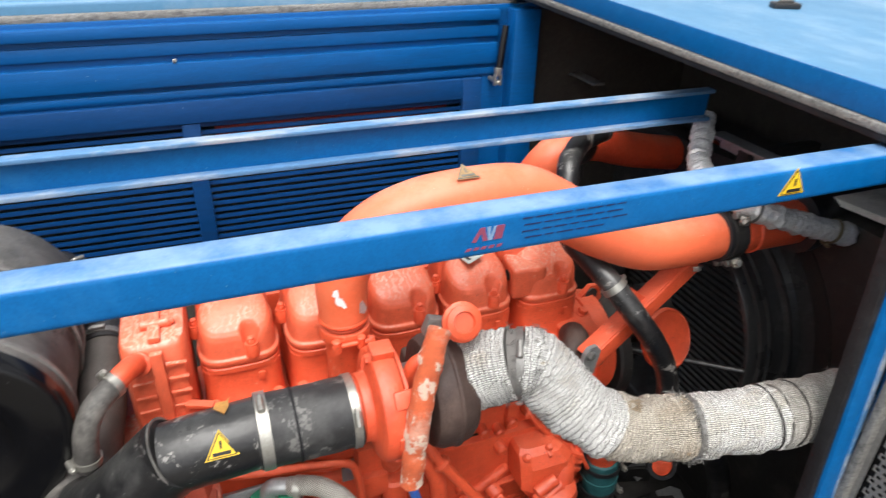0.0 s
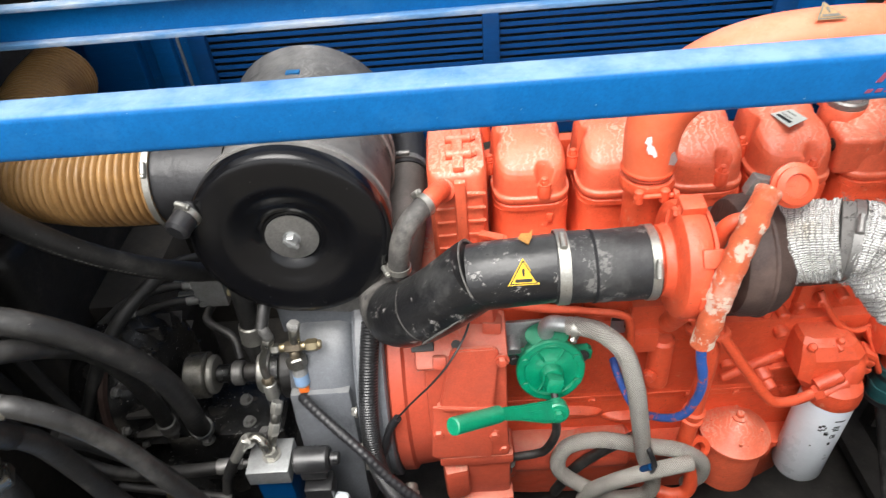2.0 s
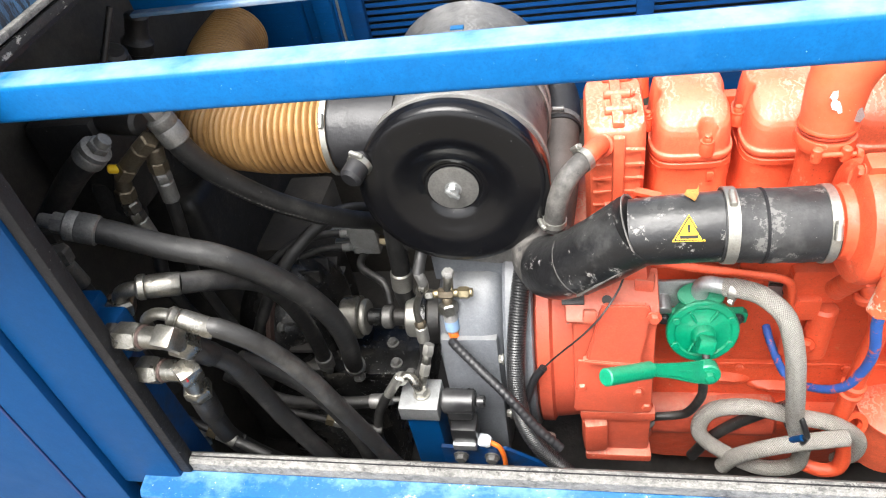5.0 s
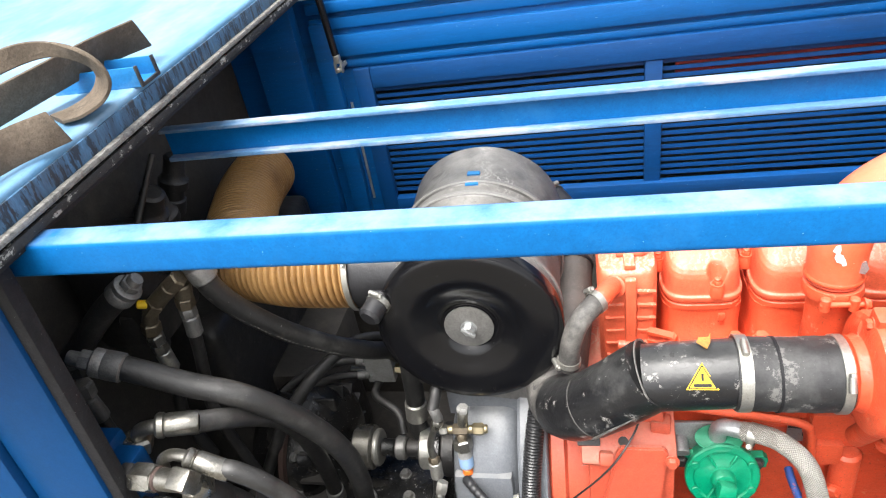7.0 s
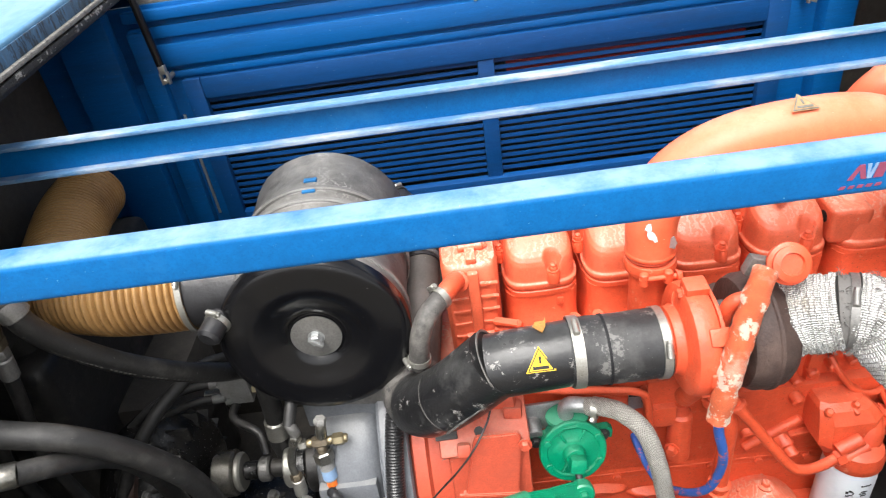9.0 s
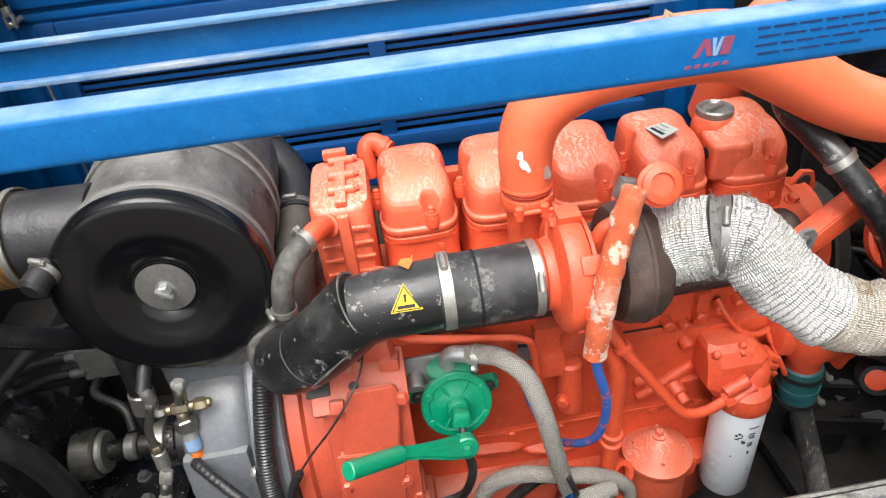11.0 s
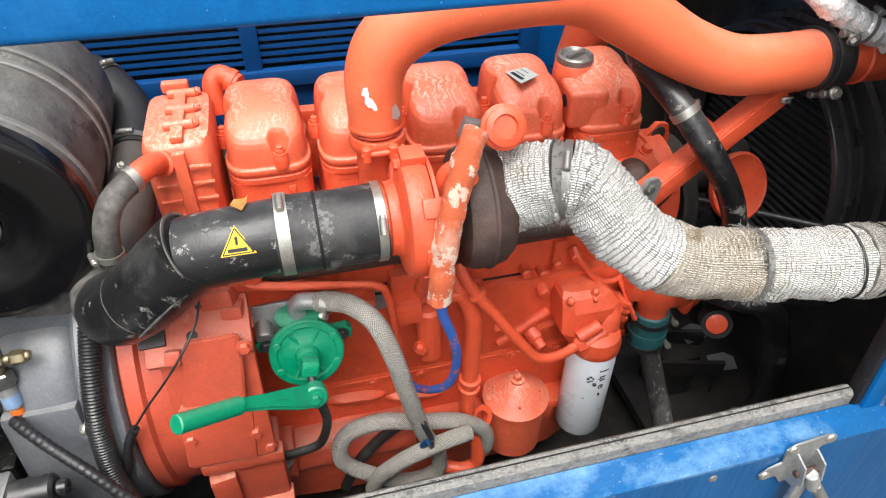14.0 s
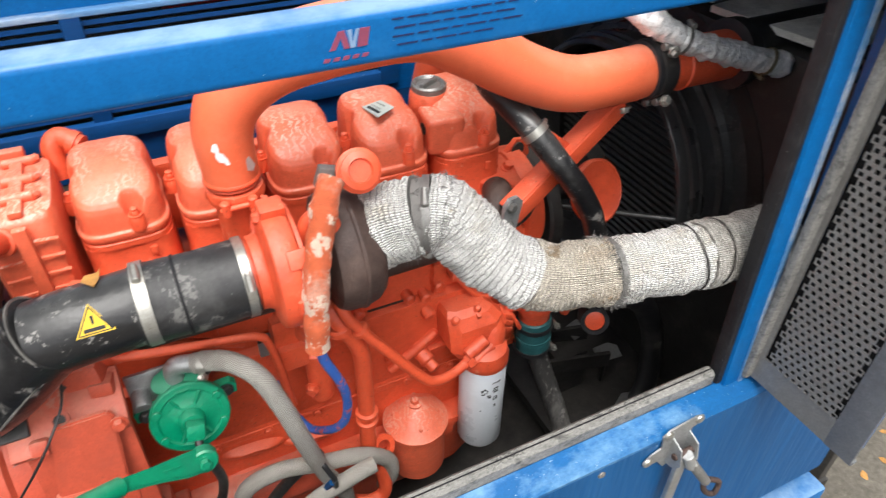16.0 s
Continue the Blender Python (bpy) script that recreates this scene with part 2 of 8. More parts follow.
CAN_GREY = material("dusty_dark_grey_can", (0.085, 0.081, 0.075), 0.5, vary=0.25, dirt=(0.24, 0.232, 0.215), dirt_amount=0.55, dirt_scale=7, bump=0.4, wear=(0.05, 0.048, 0.045), wear_amount=0.5, wear_scale=9, dust=(0.30, 0.29, 0.27), dust_amount=0.3, speck=(0.05, 0.05, 0.05), speck_amount=0.4)
TAUPE = material("dusty_taupe_pipe", (0.062, 0.055, 0.050), 0.55, vary=0.2, dirt=(0.05, 0.043, 0.04), dirt_amount=0.5, dirt_scale=7, bump=0.4, dust=(0.15, 0.135, 0.125), dust_amount=0.4, speck=(0.3, 0.29, 0.27), speck_amount=0.3)
GREY_PAINT = material("grey_cast_paint", (0.138, 0.147, 0.161), 0.48, vary=0.16, dirt=(0.085, 0.088, 0.092), dirt_amount=0.4, dirt_scale=6, bump=0.35, wear=(0.30, 0.30, 0.29), wear_amount=0.35, wear_scale=12, dust=(0.26, 0.26, 0.25), dust_amount=0.5)
STEEL = material("zinc_steel", (0.44, 0.43, 0.39), 0.40, 0.8, vary=0.14, dirt=(0.34, 0.32, 0.28), dirt_amount=0.35, dirt_scale=30, bump=0.25, speck=(0.08, 0.07, 0.06), speck_amount=0.5)
STEEL_DULL = material("dull_cast_steel", (0.24, 0.235, 0.225), 0.45, 0.6, vary=0.2, dirt=(0.18, 0.172, 0.16), dirt_amount=0.35, dirt_scale=30, bump=0.4, speck=(0.05, 0.05, 0.05), speck_amount=0.4)
STEEL_OILY = material("oily_plated_steel", (0.29, 0.28, 0.25), 0.30, 0.9, vary=0.2, dirt=(0.14, 0.125, 0.10), dirt_amount=0.5, dirt_scale=35, bump=0.3, speck=(0.05, 0.045, 0.04), speck_amount=0.6)
BLOCK_GREY = material("grey_plated_block", (0.30, 0.295, 0.28), 0.45, 0.2, vary=0.2, dirt=(0.14, 0.13, 0.12), dirt_amount=0.4, dirt_scale=30, bump=0.3, speck=(0.05, 0.05, 0.05), speck_amount=0.5)
ALU = material("bare_aluminium", (0.45, 0.46, 0.46), 0.45, 0.75, vary=0.15, dirt=(0.22, 0.21, 0.2), dirt_amount=0.3, bump=0.3)
ALU_SCUFFED = material("scuffed_black_steel_pipe", (0.045, 0.044, 0.043), 0.4, vary=0.2, dirt=(0.30, 0.295, 0.28), dirt_amount=0.6, dirt_scale=14, stretch=(1, 1, 0.35), wear=(0.34, 0.33, 0.31), wear_amount=1.0, wear_scale=22, bump=0.4)
BRASS = material("dull_brass", (0.33, 0.275, 0.17), 0.38, 0.85, vary=0.15, dirt=(0.18, 0.14, 0.08), dirt_amount=0.3, bump=0.15)
RUST = material("heat_browned_cast_iron", (0.052, 0.029, 0.023), 0.6, vary=0.25, dirt=(0.10, 0.065, 0.052), dirt_amount=0.3, dirt_scale=9, bump=0.7, bump_scale=170, dust=(0.085, 0.055, 0.045), dust_amount=0.3)
YELLOW_DUCT = material("amber_ribbed_duct", (0.34, 0.188, 0.066), 0.42, vary=0.12, dirt=(0.15, 0.075, 0.028), dirt_amount=0.6, dirt_scale=6, bump=0.2, dust=(0.30, 0.20, 0.10), dust_amount=0.2)
WHITE_CAN = material("white_filter_enamel", (0.62, 0.66, 0.70), 0.30, vary=0.03, dirt=(0.5, 0.53, 0.56), dirt_amount=0.3, dirt_scale=9, bump=0.03, speck=(0.2, 0.2, 0.2), speck_amount=0.15)
TEAL = material("teal_silicone_hose", (0.025, 0.12, 0.13), 0.5, vary=0.2, dirt=(0.06, 0.1, 0.1), dirt_amount=0.3, bump=0.2)
BLUE_HOSE = material("blue_line_hose", (0.035, 0.12, 0.44), 0.5, vary=0.1, wear=(0.66, 0.12, 0.07), wear_amount=1.0, wear_scale=45, bump=0.1)
FOIL = material("aluminium_foil_wrap", (0.90, 0.90, 0.89), 0.34, 0.35, vary=0.2, dirt=(0.45, 0.44, 0.42), dirt_amount=0.4, dirt_scale=60, stretch=(1, 1, 1), bump=1.6, bump_scale=110)
LID_BLACK = material("glossy_black_lid", (0.006, 0.006, 0.007), 0.20, vary=0.2, spec=0.35, dirt=(0.014, 0.014, 0.014), dirt_amount=0.3, dirt_scale=6, bump=0.06, speck=(0.2, 0.2, 0.2), speck_amount=0.25)
WHITE = material("white_print", (0.75, 0.75, 0.75), 0.5, vary=0.04, bump=0.0)
BLACK_INK = material("black_print", (0.01, 0.01, 0.01), 0.5, vary=0.04, bump=0.0)
RED_INK = material("red_print", (0.55, 0.03, 0.03), 0.5, vary=0.06, bump=0.0)
NAVY_INK = material("dark_blue_print", (0.006, 0.018, 0.09), 0.5, vary=0.06, bump=0.0)
YELLOW = material("yellow_sticker", (0.80, 0.52, 0.02), 0.4, vary=0.05, dirt=(0.45, 0.3, 0.05), dirt_amount=0.15, bump=0.0)
FADED = material("faded_sticker", (0.32, 0.21, 0.10), 0.6, vary=0.15, bump=0.05)
PALE = material("pale_sticker", (0.42, 0.45, 0.42), 0.45, vary=0.06, bump=0.0)
ORANGE_PLASTIC = material("orange_plastic", (0.75, 0.16, 0.02), 0.4, vary=0.06, bump=0.05)
WEBBING = material("grey_brown_webbing", (0.135, 0.108, 0.082), 0.9, vary=0.22, dirt=(0.07, 0.055, 0.04), dirt_amount=0.5, scratch=(0.24, 0.20, 0.16), scratch_amount=0.5, spec=0.2, bump=0.45, bump_scale=520)
GRAVEL = material("gravel_ground", (0.125, 0.112, 0.090), 0.9, vary=0.4, grain=45, dirt=(0.12, 0.11, 0.07), dirt_amount=0.4, dirt_scale=1.2, bump=1.0, bump_scale=60)
LEAF = material("dry_leaf", (0.45, 0.22, 0.05), 0.7, vary=0.25, bump=0.3)
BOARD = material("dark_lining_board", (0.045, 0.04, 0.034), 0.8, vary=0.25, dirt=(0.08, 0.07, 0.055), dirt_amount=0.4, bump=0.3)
RED_BODY = material("red_body_paint", (0.42, 0.03, 0.02), 0.4, vary=0.1, bump=0.05)
MESH_GREY = material("grey_perforated_sheet", (0.25, 0.245, 0.235), 0.5, 0.5, vary=0.15, dirt=(0.14, 0.13, 0.12), dirt_amount=0.3, bump=0.2)


def woven(name, base, shade, rough, along=260.0, across=140.0, deep=0.004, gap=0.45, bare=0.35, braid=0.0):
    """Cloth with a weave: rows of thread with dark holes between, and soot in patches."""
    m = material(name, base, rough, vary=0.12, dirt=shade, dirt_amount=0.35, dirt_scale=11.0, bump=0.0, wear=tuple(min(1, c * 1.1) for c in shade), wear_amount=bare, wear_scale=26)
    n, l = m.node_tree.nodes, m.node_tree.links
    b = n["Principled BSDF"]
    co = n.new("ShaderNodeTexCoord")
    heights = []
    for kind, scale, axis in (("BANDS", along, "X"), ("BANDS", across, "Y")):
        w = n.new("ShaderNodeTexWave")
        w.wave_type, w.bands_direction = kind, axis
        w.inputs["Scale"].default_value, w.inputs["Distortion"].default_value, w.inputs["Detail Scale"].default_value = scale, 3.2, 1.6
        if braid:
            q = n.new("ShaderNodeVectorMath")
            q.operation, q.inputs[1].default_value = "DOT_PRODUCT", (1.0, braid if axis == "X" else -braid, 0)
            l.new(co.outputs["UV"], q.inputs[0])
            w.bands_direction, w.inputs["Distortion"].default_value = "X", 0.3
            l.new(q.outputs["Value"], w.inputs["Vector"])
        else:
            l.new(co.outputs["UV"], w.inputs["Vector"])
        heights.append(w.outputs["Fac"])
    k = n.new("ShaderNodeMath")
    k.operation = "MULTIPLY"
    l.new(heights[0], k.inputs[0]), l.new(heights[1], k.inputs[1])
    u = n.new("ShaderNodeBump")
    u.inputs["Strength"].default_value, u.inputs["Distance"].default_value = 1.0, deep
    l.new(k.outputs[0], u.inputs["Height"])
    l.new(u.outputs[0], b.inputs["Normal"])
    r = n.new("ShaderNodeMapRange")
    r.inputs["From Min"].default_value, r.inputs["From Max"].default_value, r.inputs["To Min"].default_value = 0.0, 0.14, gap
    l.new(k.outputs[0], r.inputs["Value"])
    x = n.new("ShaderNodeMix")
    x.data_type = "RGBA"
    x.inputs["A"].default_value = (0.05, 0.045, 0.04, 1)
    l.new(b.inputs["Base Color"].links[0].from_socket, x.inputs["B"])
    l.new(r.outputs[0], x.inputs["Factor"])
    l.new(x.outputs["Result"], b.inputs["Base Color"])
    return m


WRAP = woven("white_woven_heat_wrap", (0.88, 0.875, 0.85), (0.50, 0.43, 0.32), 0.85, 4.6, 5.0, 0.0046, 0.12, 0.4)
WRAP_STAINED = woven("brown_stained_heat_wrap", (0.64, 0.58, 0.49), (0.30, 0.21, 0.12), 0.9, 4.6, 5.0, 0.0045, 0.25, 0.9)
WRAP_SOOTY = woven("sooty_woven_heat_wrap", (0.50, 0.48, 0.44), (0.16, 0.14, 0.12), 0.85, 4.6, 5.0, 0.0035, 0.35, 0.8)
ORANGE_SLEEVE = woven("orange_woven_sleeve", (0.92, 0.17, 0.055), (0.88, 0.72, 0.58), 0.7, 24.0, 9.0, 0.0007, 0.66, 1.3)


# ---- builders ----
def finish(bm, sharp=38.0):
    """Smooth faces, with edges sharper than the angle kept hard."""
    bmesh.ops.recalc_face_normals(bm, faces=bm.faces)
    for f in bm.faces:
        f.smooth = True
    for e in bm.edges:
        e.smooth = not (len(e.link_faces) == 2 and e.calc_face_angle(0.0) > radians(sharp))
    return bm


SEAT = Matrix.Identity(4)


def seat(size=1.0, about=(-0.09, -1.0, 1.66), tilt=0.0, shift=(0, 0, 0)):
    """Sets the size and place of all that is built next: drawn about that point, at size times its plan, tilted about x."""
    global SEAT
    SEAT = Matrix.Translation(shift) @ Matrix.Translation(about) @ pose(0, 0, 0, tilt) @ Matrix.Scale(size, 4) @ Matrix.Translation(about).inverted()


def part(name, bm, mat, parent=None, label="", sharp=38.0, m=None):
    """Links a bmesh as one mesh object under a thing or a part."""
    if m is not None:
        bm.transform(m)
    bm.transform(SEAT)
    finish(bm, sharp)
    me = bpy.data.meshes.new(name)
    bm.to_mesh(me)
    bm.free()
    me.materials.append(mat)
    ob = new(name, me)
    if parent is not None:
        ob.parent = parent
        ob.matrix_parent_inverse = parent.matrix_world.inverted()
    return tagged(ob, label)


def thing(name, label, category, group="", kind="", at=(0, 0, 0)):
    ob = new(name)
    ob.location = at
    ob.empty_display_size = 0.02
    bpy.context.view_layer.update()
    return tagged(ob, label, category, group, kind)


def box(size, at=(0, 0, 0), bevel=0.004, turn=(0, 0, 0), bm=None, segs=2):
    bm2 = bmesh.new()
    bmesh.ops.create_cube(bm2, size=1.0)
    bm2.transform(Matrix.Diagonal((*size, 1)))
    if bevel:
        bmesh.ops.bevel(bm2, geom=bm2.edges[:], offset=min(bevel, 0.45 * min(size)), segments=segs, profile=0.6, affect="EDGES")
    bm2.transform(pose(*at, *turn))
    return join(bm, bm2)


def join(bm, bm2):
    if bm is None:
        return bm2
    me = bpy.data.meshes.new("tmp")
    bm2.to_mesh(me)
    bm2.free()
    bm.from_mesh(me)
    bpy.data.meshes.remove(me)
    return bm


def frame_of(d):
    """A turn that takes z to the direction d."""
    return Vector(d).to_track_quat("Z", "Y").to_matrix().to_4x4()


def lathe(profile, at=(0, 0, 0), way=(0, 0, 1), segs=32, bm=None, cap=True):
    """A body turned round an axis: profile is rows of (radius, height along way)."""
    b = bmesh.new()
    rings = []
    for r, h in profile:
        rings.append([b.verts.new((r * math.cos(2 * math.pi * i / segs), r * math.sin(2 * math.pi * i / segs), h)) for i in range(segs)])
    for p, q in zip(rings, rings[1:]):
        for i in range(segs):
            b.faces.new((p[i], p[(i + 1) % segs], q[(i + 1) % segs], q[i]))
    if cap:
        b.faces.new(rings[0][::-1]), b.faces.new(rings[-1])
    b.transform(Matrix.Translation(at) @ frame_of(way))
    return join(bm, b)


def rod(a, c, r, segs=20, bevel=0.0015, bm=None):
    """A round bar from a to c with eased ends."""
    a, c = Vector(a), Vector(c)
    h = (c - a).length
    e = min(bevel, r * 0.4, h * 0.3)
    return lathe([(r - e, 0), (r, e), (r, h - e), (r - e, h)], a, c - a, segs, bm)


def hexes(a, way, r, h, bm=None, washer=True):
    """A hexagon bolt head with its washer."""
    way = Vector(way).normalized()
    b = lathe([(r * 0.97, 0), (r, h * 0.15), (r, h * 0.8), (r * 0.82, h)], Vector(a), way, 6, bm)
    return lathe([(r * 1.3, -0.0015), (r * 1.3, 0.0015)], Vector(a), way, 16, b) if washer else b


def spline(points, res=8):
    p = [Vector(q) for q in points]
    p = [p[0] * 2 - p[1]] + p + [p[-1] * 2 - p[-2]]
    out = []
    for i in range(1, len(p) - 2):
        for k in range(res):
            t = k / res
            a, b, c, d = p[i - 1], p[i], p[i + 1], p[i + 2]
            out.append(0.5 * (2 * b + (c - a) * t + (2 * a - 5 * b + 4 * c - d) * t * t + (3 * b - a - 3 * c + d) * t ** 3))
    return out + [p[-2]]


def tube(points, r, res=8, segs=18, smooth=True, bm=None, cap=True, rib=None, squash=None, uv=False):
    """A pipe along a curve. r: a radius or a function of 0..1; rib: (pitch, depth) of rings round it."""
    line = spline(points, res) if smooth else [Vector(q) for q in points]
    run = [0.0]
    for a, c in zip(line, line[1:]):
        run.append(run[-1] + (c - a).length)
    if rib:
        n = int(run[-1] / rib[0] * (8 if len(rib) > 2 else 4))
        line2, run2, j = [], [], 0
        for i in range(n + 1):
            s = run[-1] * i / n
            while j < len(run) - 2 and run[j + 1] < s:
                j += 1
            line2.append(line[j].lerp(line[j + 1], (s - run[j]) / max(1e-9, run[j + 1] - run[j])))
            run2.append(s)
        line, run = line2, run2
    b = bmesh.new()
    lay = b.loops.layers.uv.new("UVMap") if uv else None
    up, rings = None, []
    for i, p in enumerate(line):
        d = (line[min(i + 1, len(line) - 1)] - line[max(i - 1, 0)]).normalized()
        if up is None:
            up = d.orthogonal().normalized()
        up = (up - d * up.dot(d)).normalized()
        side = d.cross(up)
        k = run[i] / run[-1]
        rad = r(k) if callable(r) else r
        if rib:
            if len(rib) > 2:
                ph = (run[i] / rib[0]) % 1.0
                rad -= rib[1] * math.exp(-(min(ph, 1 - ph) / 0.18) ** 2)
            else:
                rad += rib[1] * math.cos(2 * math.pi * run[i] / rib[0])
        rings.append([b.verts.new(p + rad * (math.cos(a) * up + math.sin(a) * side)) for a in (2 * math.pi * j / segs for j in range(segs))])
    for i, (p, q) in enumerate(zip(rings, rings[1:])):
        for j in range(segs):
            f = b.faces.new((p[j], p[(j + 1) % segs], q[(j + 1) % segs], q[j]))
            if uv:
                for loop, (s, t) in zip(f.loops, ((i, j), (i, j + 1), (i + 1, j + 1), (i + 1, j))):
                    loop[lay].uv = (run[min(s, len(run) - 1)] * 10, t / segs * 6)
    if cap:
        b.faces.new(rings[0][::-1]), b.faces.new(rings[-1])
    return join(bm, b) if not uv else b


def rumple(bm, amount, scale, seed=0.0):
    """Pushes the skin in and out unevenly, as cloth, foil or worn rubber lies."""
    bm.normal_update()
    moves = [(v, v.normal * amount * (noise.noise(v.co * scale + Vector((seed, 0, 0))) + 0.5 * noise.noise(v.co * scale * 2.7 + Vector((0, seed, 3))))) for v in bm.verts]
    for v, d in moves:
        v.co += d
    return bm


def slab(outline, thick, bm=None, bevel=0.0, m=None):
    """A flat plate: its outline in x, y, from z = 0 up to thick."""
    b = bmesh.new()
    lo = [b.verts.new((x, y, 0)) for x, y in outline]
    f = b.faces.new(lo)
    got = bmesh.ops.extrude_face_region(b, geom=[f])
    for v in got["geom"]:
        if isinstance(v, bmesh.types.BMVert):
            v.co.z += thick
    if bevel:
        bmesh.ops.bevel(b, geom=b.edges[:], offset=bevel, segments=2, affect="EDGES", clamp_overlap=True)
    if m is not None:
        b.transform(m)
    return join(bm, b)


def ring_plate(r0, r1, thick, at, way, segs=40, bm=None):
    return lathe([(r0, 0), (r1, 0), (r1, thick), (r0, thick), (r0, 0)], at, way, segs, bm, cap=False)


def loft(rows, n=40, power=3.4, pinch=0.0, bm=None, cap=True, dip=0.0):
    """Rounded sections one above another: rows of (z, x, y, half width, half depth)."""
    b = bmesh.new()
    rings = []
    for z, cx, cy, hx, hy in rows:
        ring = []
        for i in range(n):
            a = 2 * math.pi * (i + 0.5) / n
            c, s = math.cos(a), math.sin(a)
            k = (abs(c) ** power + abs(s) ** power) ** (-1 / power)
            x, y = c * k, s * k
            ring.append(b.verts.new((cx + hx * x * (1 - pinch * math.exp(-((y - 0.05) / 0.35) ** 2)), cy + hy * y, z - dip * max(0.0, -y) ** 2)))
        rings.append(ring)
    for p, q in zip(rings, rings[1:]):
        for i in range(n):
            b.faces.new((p[i], p[(i + 1) % n], q[(i + 1) % n], q[i]))
    if cap:
        b.faces.new(rings[0][::-1]), b.faces.new(rings[-1])
    return join(bm, b)


def clamp(name, at, way, r, parent, mat=None, width=0.012, screw=(0, 0, 1)):
    """A band clamp with its screw housing, round a hose."""
    mat = mat or STEEL
    way = Vector(way).normalized()
    b = ring_plate(r, r + 0.0022, width, Vector(at) - way * width / 2, way, 32)
    side = Vector(screw)
    side = (side - way * side.dot(way)).normalized()
    c = Vector(at) + side * (r + 0.005)
    t = side.cross(way).normalized()
    b = rod(c - t * 0.011, c + t * 0.011, 0.0052, 10, 0.001, b)
    b = hexes(c + t * 0.011, t, 0.0042, 0.005, b, False)
    return part(name, b, mat, parent, "bright zinc band clamp" if mat is STEEL else "")


def fitting(name, a, c, r, parent, mat=None, label=""):
    """A hose end: a crimped sleeve with a hexagon nut at a."""
    mat = mat or STEEL
    a, c = Vector(a), Vector(c)
    d = (c - a).normalized()
    h = (c - a).length
    b = lathe([(r * 0.5, 0), (r * 0.55, 0.03 * h), (r * 0.55, 0.3 * h)], a, d, 16)
    b = lathe([(r * 0.78, 0.22 * h), (r * 0.82, 0.25 * h), (r * 0.82, 0.38 * h), (r * 0.78, 0.42 * h)], a, d, 6, b)
    b = lathe([(r * 0.9, 0.42 * h), (r * 1.14, 0.46 * h), (r * 1.14, 0.62 * h), (r * 1.08, 0.64 * h), (r * 1.16, 0.68 * h), (r * 1.16, 0.97 * h), (r * 1.02, h)], a, d, 22, b)
    return part(name, b, mat, parent, label)


def tri_sign(name, at, m, side, parent, mats=None):
    """A warning triangle sticker with its border, bang and bar."""
    h = side * 0.866
    base = slab([(-side / 2, -h / 3), (side / 2, -h / 3), (0, 2 * h / 3)], 0.0006, m=m)
    ob = part(name, base, mats[0] if mats else YELLOW, parent, "yellow triangular warning sticker with black border")
    for k, up, tone in ((0.90, 0.0007, 1), (0.78, 0.0014, 0)):
        tri = slab([(-side / 2 * k, -h / 3 * k), (side / 2 * k, -h / 3 * k), (0, 2 * h / 3 * k)], 0.0006, m=m @ pose(0, 0, up))
        part("sticker_face" if tone == 0 else "border", tri, (mats or (YELLOW, BLACK_INK))[tone], ob)
    mark = slab([(-side * 0.03, 0), (side * 0.03, 0), (side * 0.045, h * 0.28), (-side * 0.045, h * 0.28)], 0.0005, m=m @ pose(0, 0, 0.0021))
    mark = slab([(-side * 0.27, -h * 0.22), (side * 0.27, -h * 0.22), (side * 0.27, -h * 0.1), (-side * 0.27, -h * 0.1)], 0.0005, mark, m=m @ pose(0, 0, 0.0021))
    part("print", mark, mats[1] if mats else BLACK_INK, ob)
    return ob


# ---- the enclosure ----
def structure(name, label, category):
    return thing(name, label, category, kind="structure")


ground = part("ground", slab([(-150, -150), (150, -150), (150, 150), (-150, 150)], 0.02, m=pose(0, 0, -0.57)), GRAVEL)
tagged(ground, "grey-brown gravel yard with sparse dry grass", "ground", kind="structure")

floor = part("floor", box((2.62, 1.30, 0.04), (0.125, 0.10, 0.03), 0.002), DARK)
tagged(floor, "oil-stained dark steel floor of the engine bay", "floor", kind="structure")
for x in (-0.9, 0.9):
    rail = part("chassis_rail", box((0.12, 1.0, 0.56), (x, 0.06, -0.27), 0.01), DARK)
    tagged(rail, "dark steel chassis leg standing on the gravel", "chassis", kind="structure")

rnd = random.Random(11)
litter = None
for _ in range(260):
    lx, ly, ls = rnd.uniform(1.2, 3.2), rnd.uniform(-1.6, -0.2), rnd.uniform(0.010, 0.028)
    litter = slab([(-ls, 0), (-ls * 0.3, ls * 0.5), (ls * 0.6, ls * 0.4), (ls, 0), (ls * 0.4, -ls * 0.5), (-ls * 0.5, -ls * 0.4)], 0.0015, litter, m=pose(lx, ly, -0.5485, rnd.uniform(-14, 14), rnd.uniform(-14, 14), rnd.uniform(0, 360)))
tagged(part("fallen_leaves", litter, LEAF), "scattered dry ochre leaves on the gravel", "leaves", kind="stuff")

# front panel with its ledge
front = structure("wall_front", "bright blue painted steel side panel, chipped along its ledge", "panel")
prof = [(-0.512, 0.752), (-0.538, 0.757), (-0.572, 0.750), (-0.578, 0.742), (-0.578, 0.272), (-0.560, 0.268), (-0.556, 0.29), (-0.556, 0.725), (-0.512, 0.728)]


def extruded(outline, x0, x1, bm=None):
    """A section in y, z drawn out along x."""
    return slab(outline, x1 - x0, bm, m=Matrix.Translation((x0, 0, 0)) @ Matrix(((0, 0, 1, 0), (1, 0, 0, 0), (0, 1, 0, 0), (0, 0, 0, 1))))


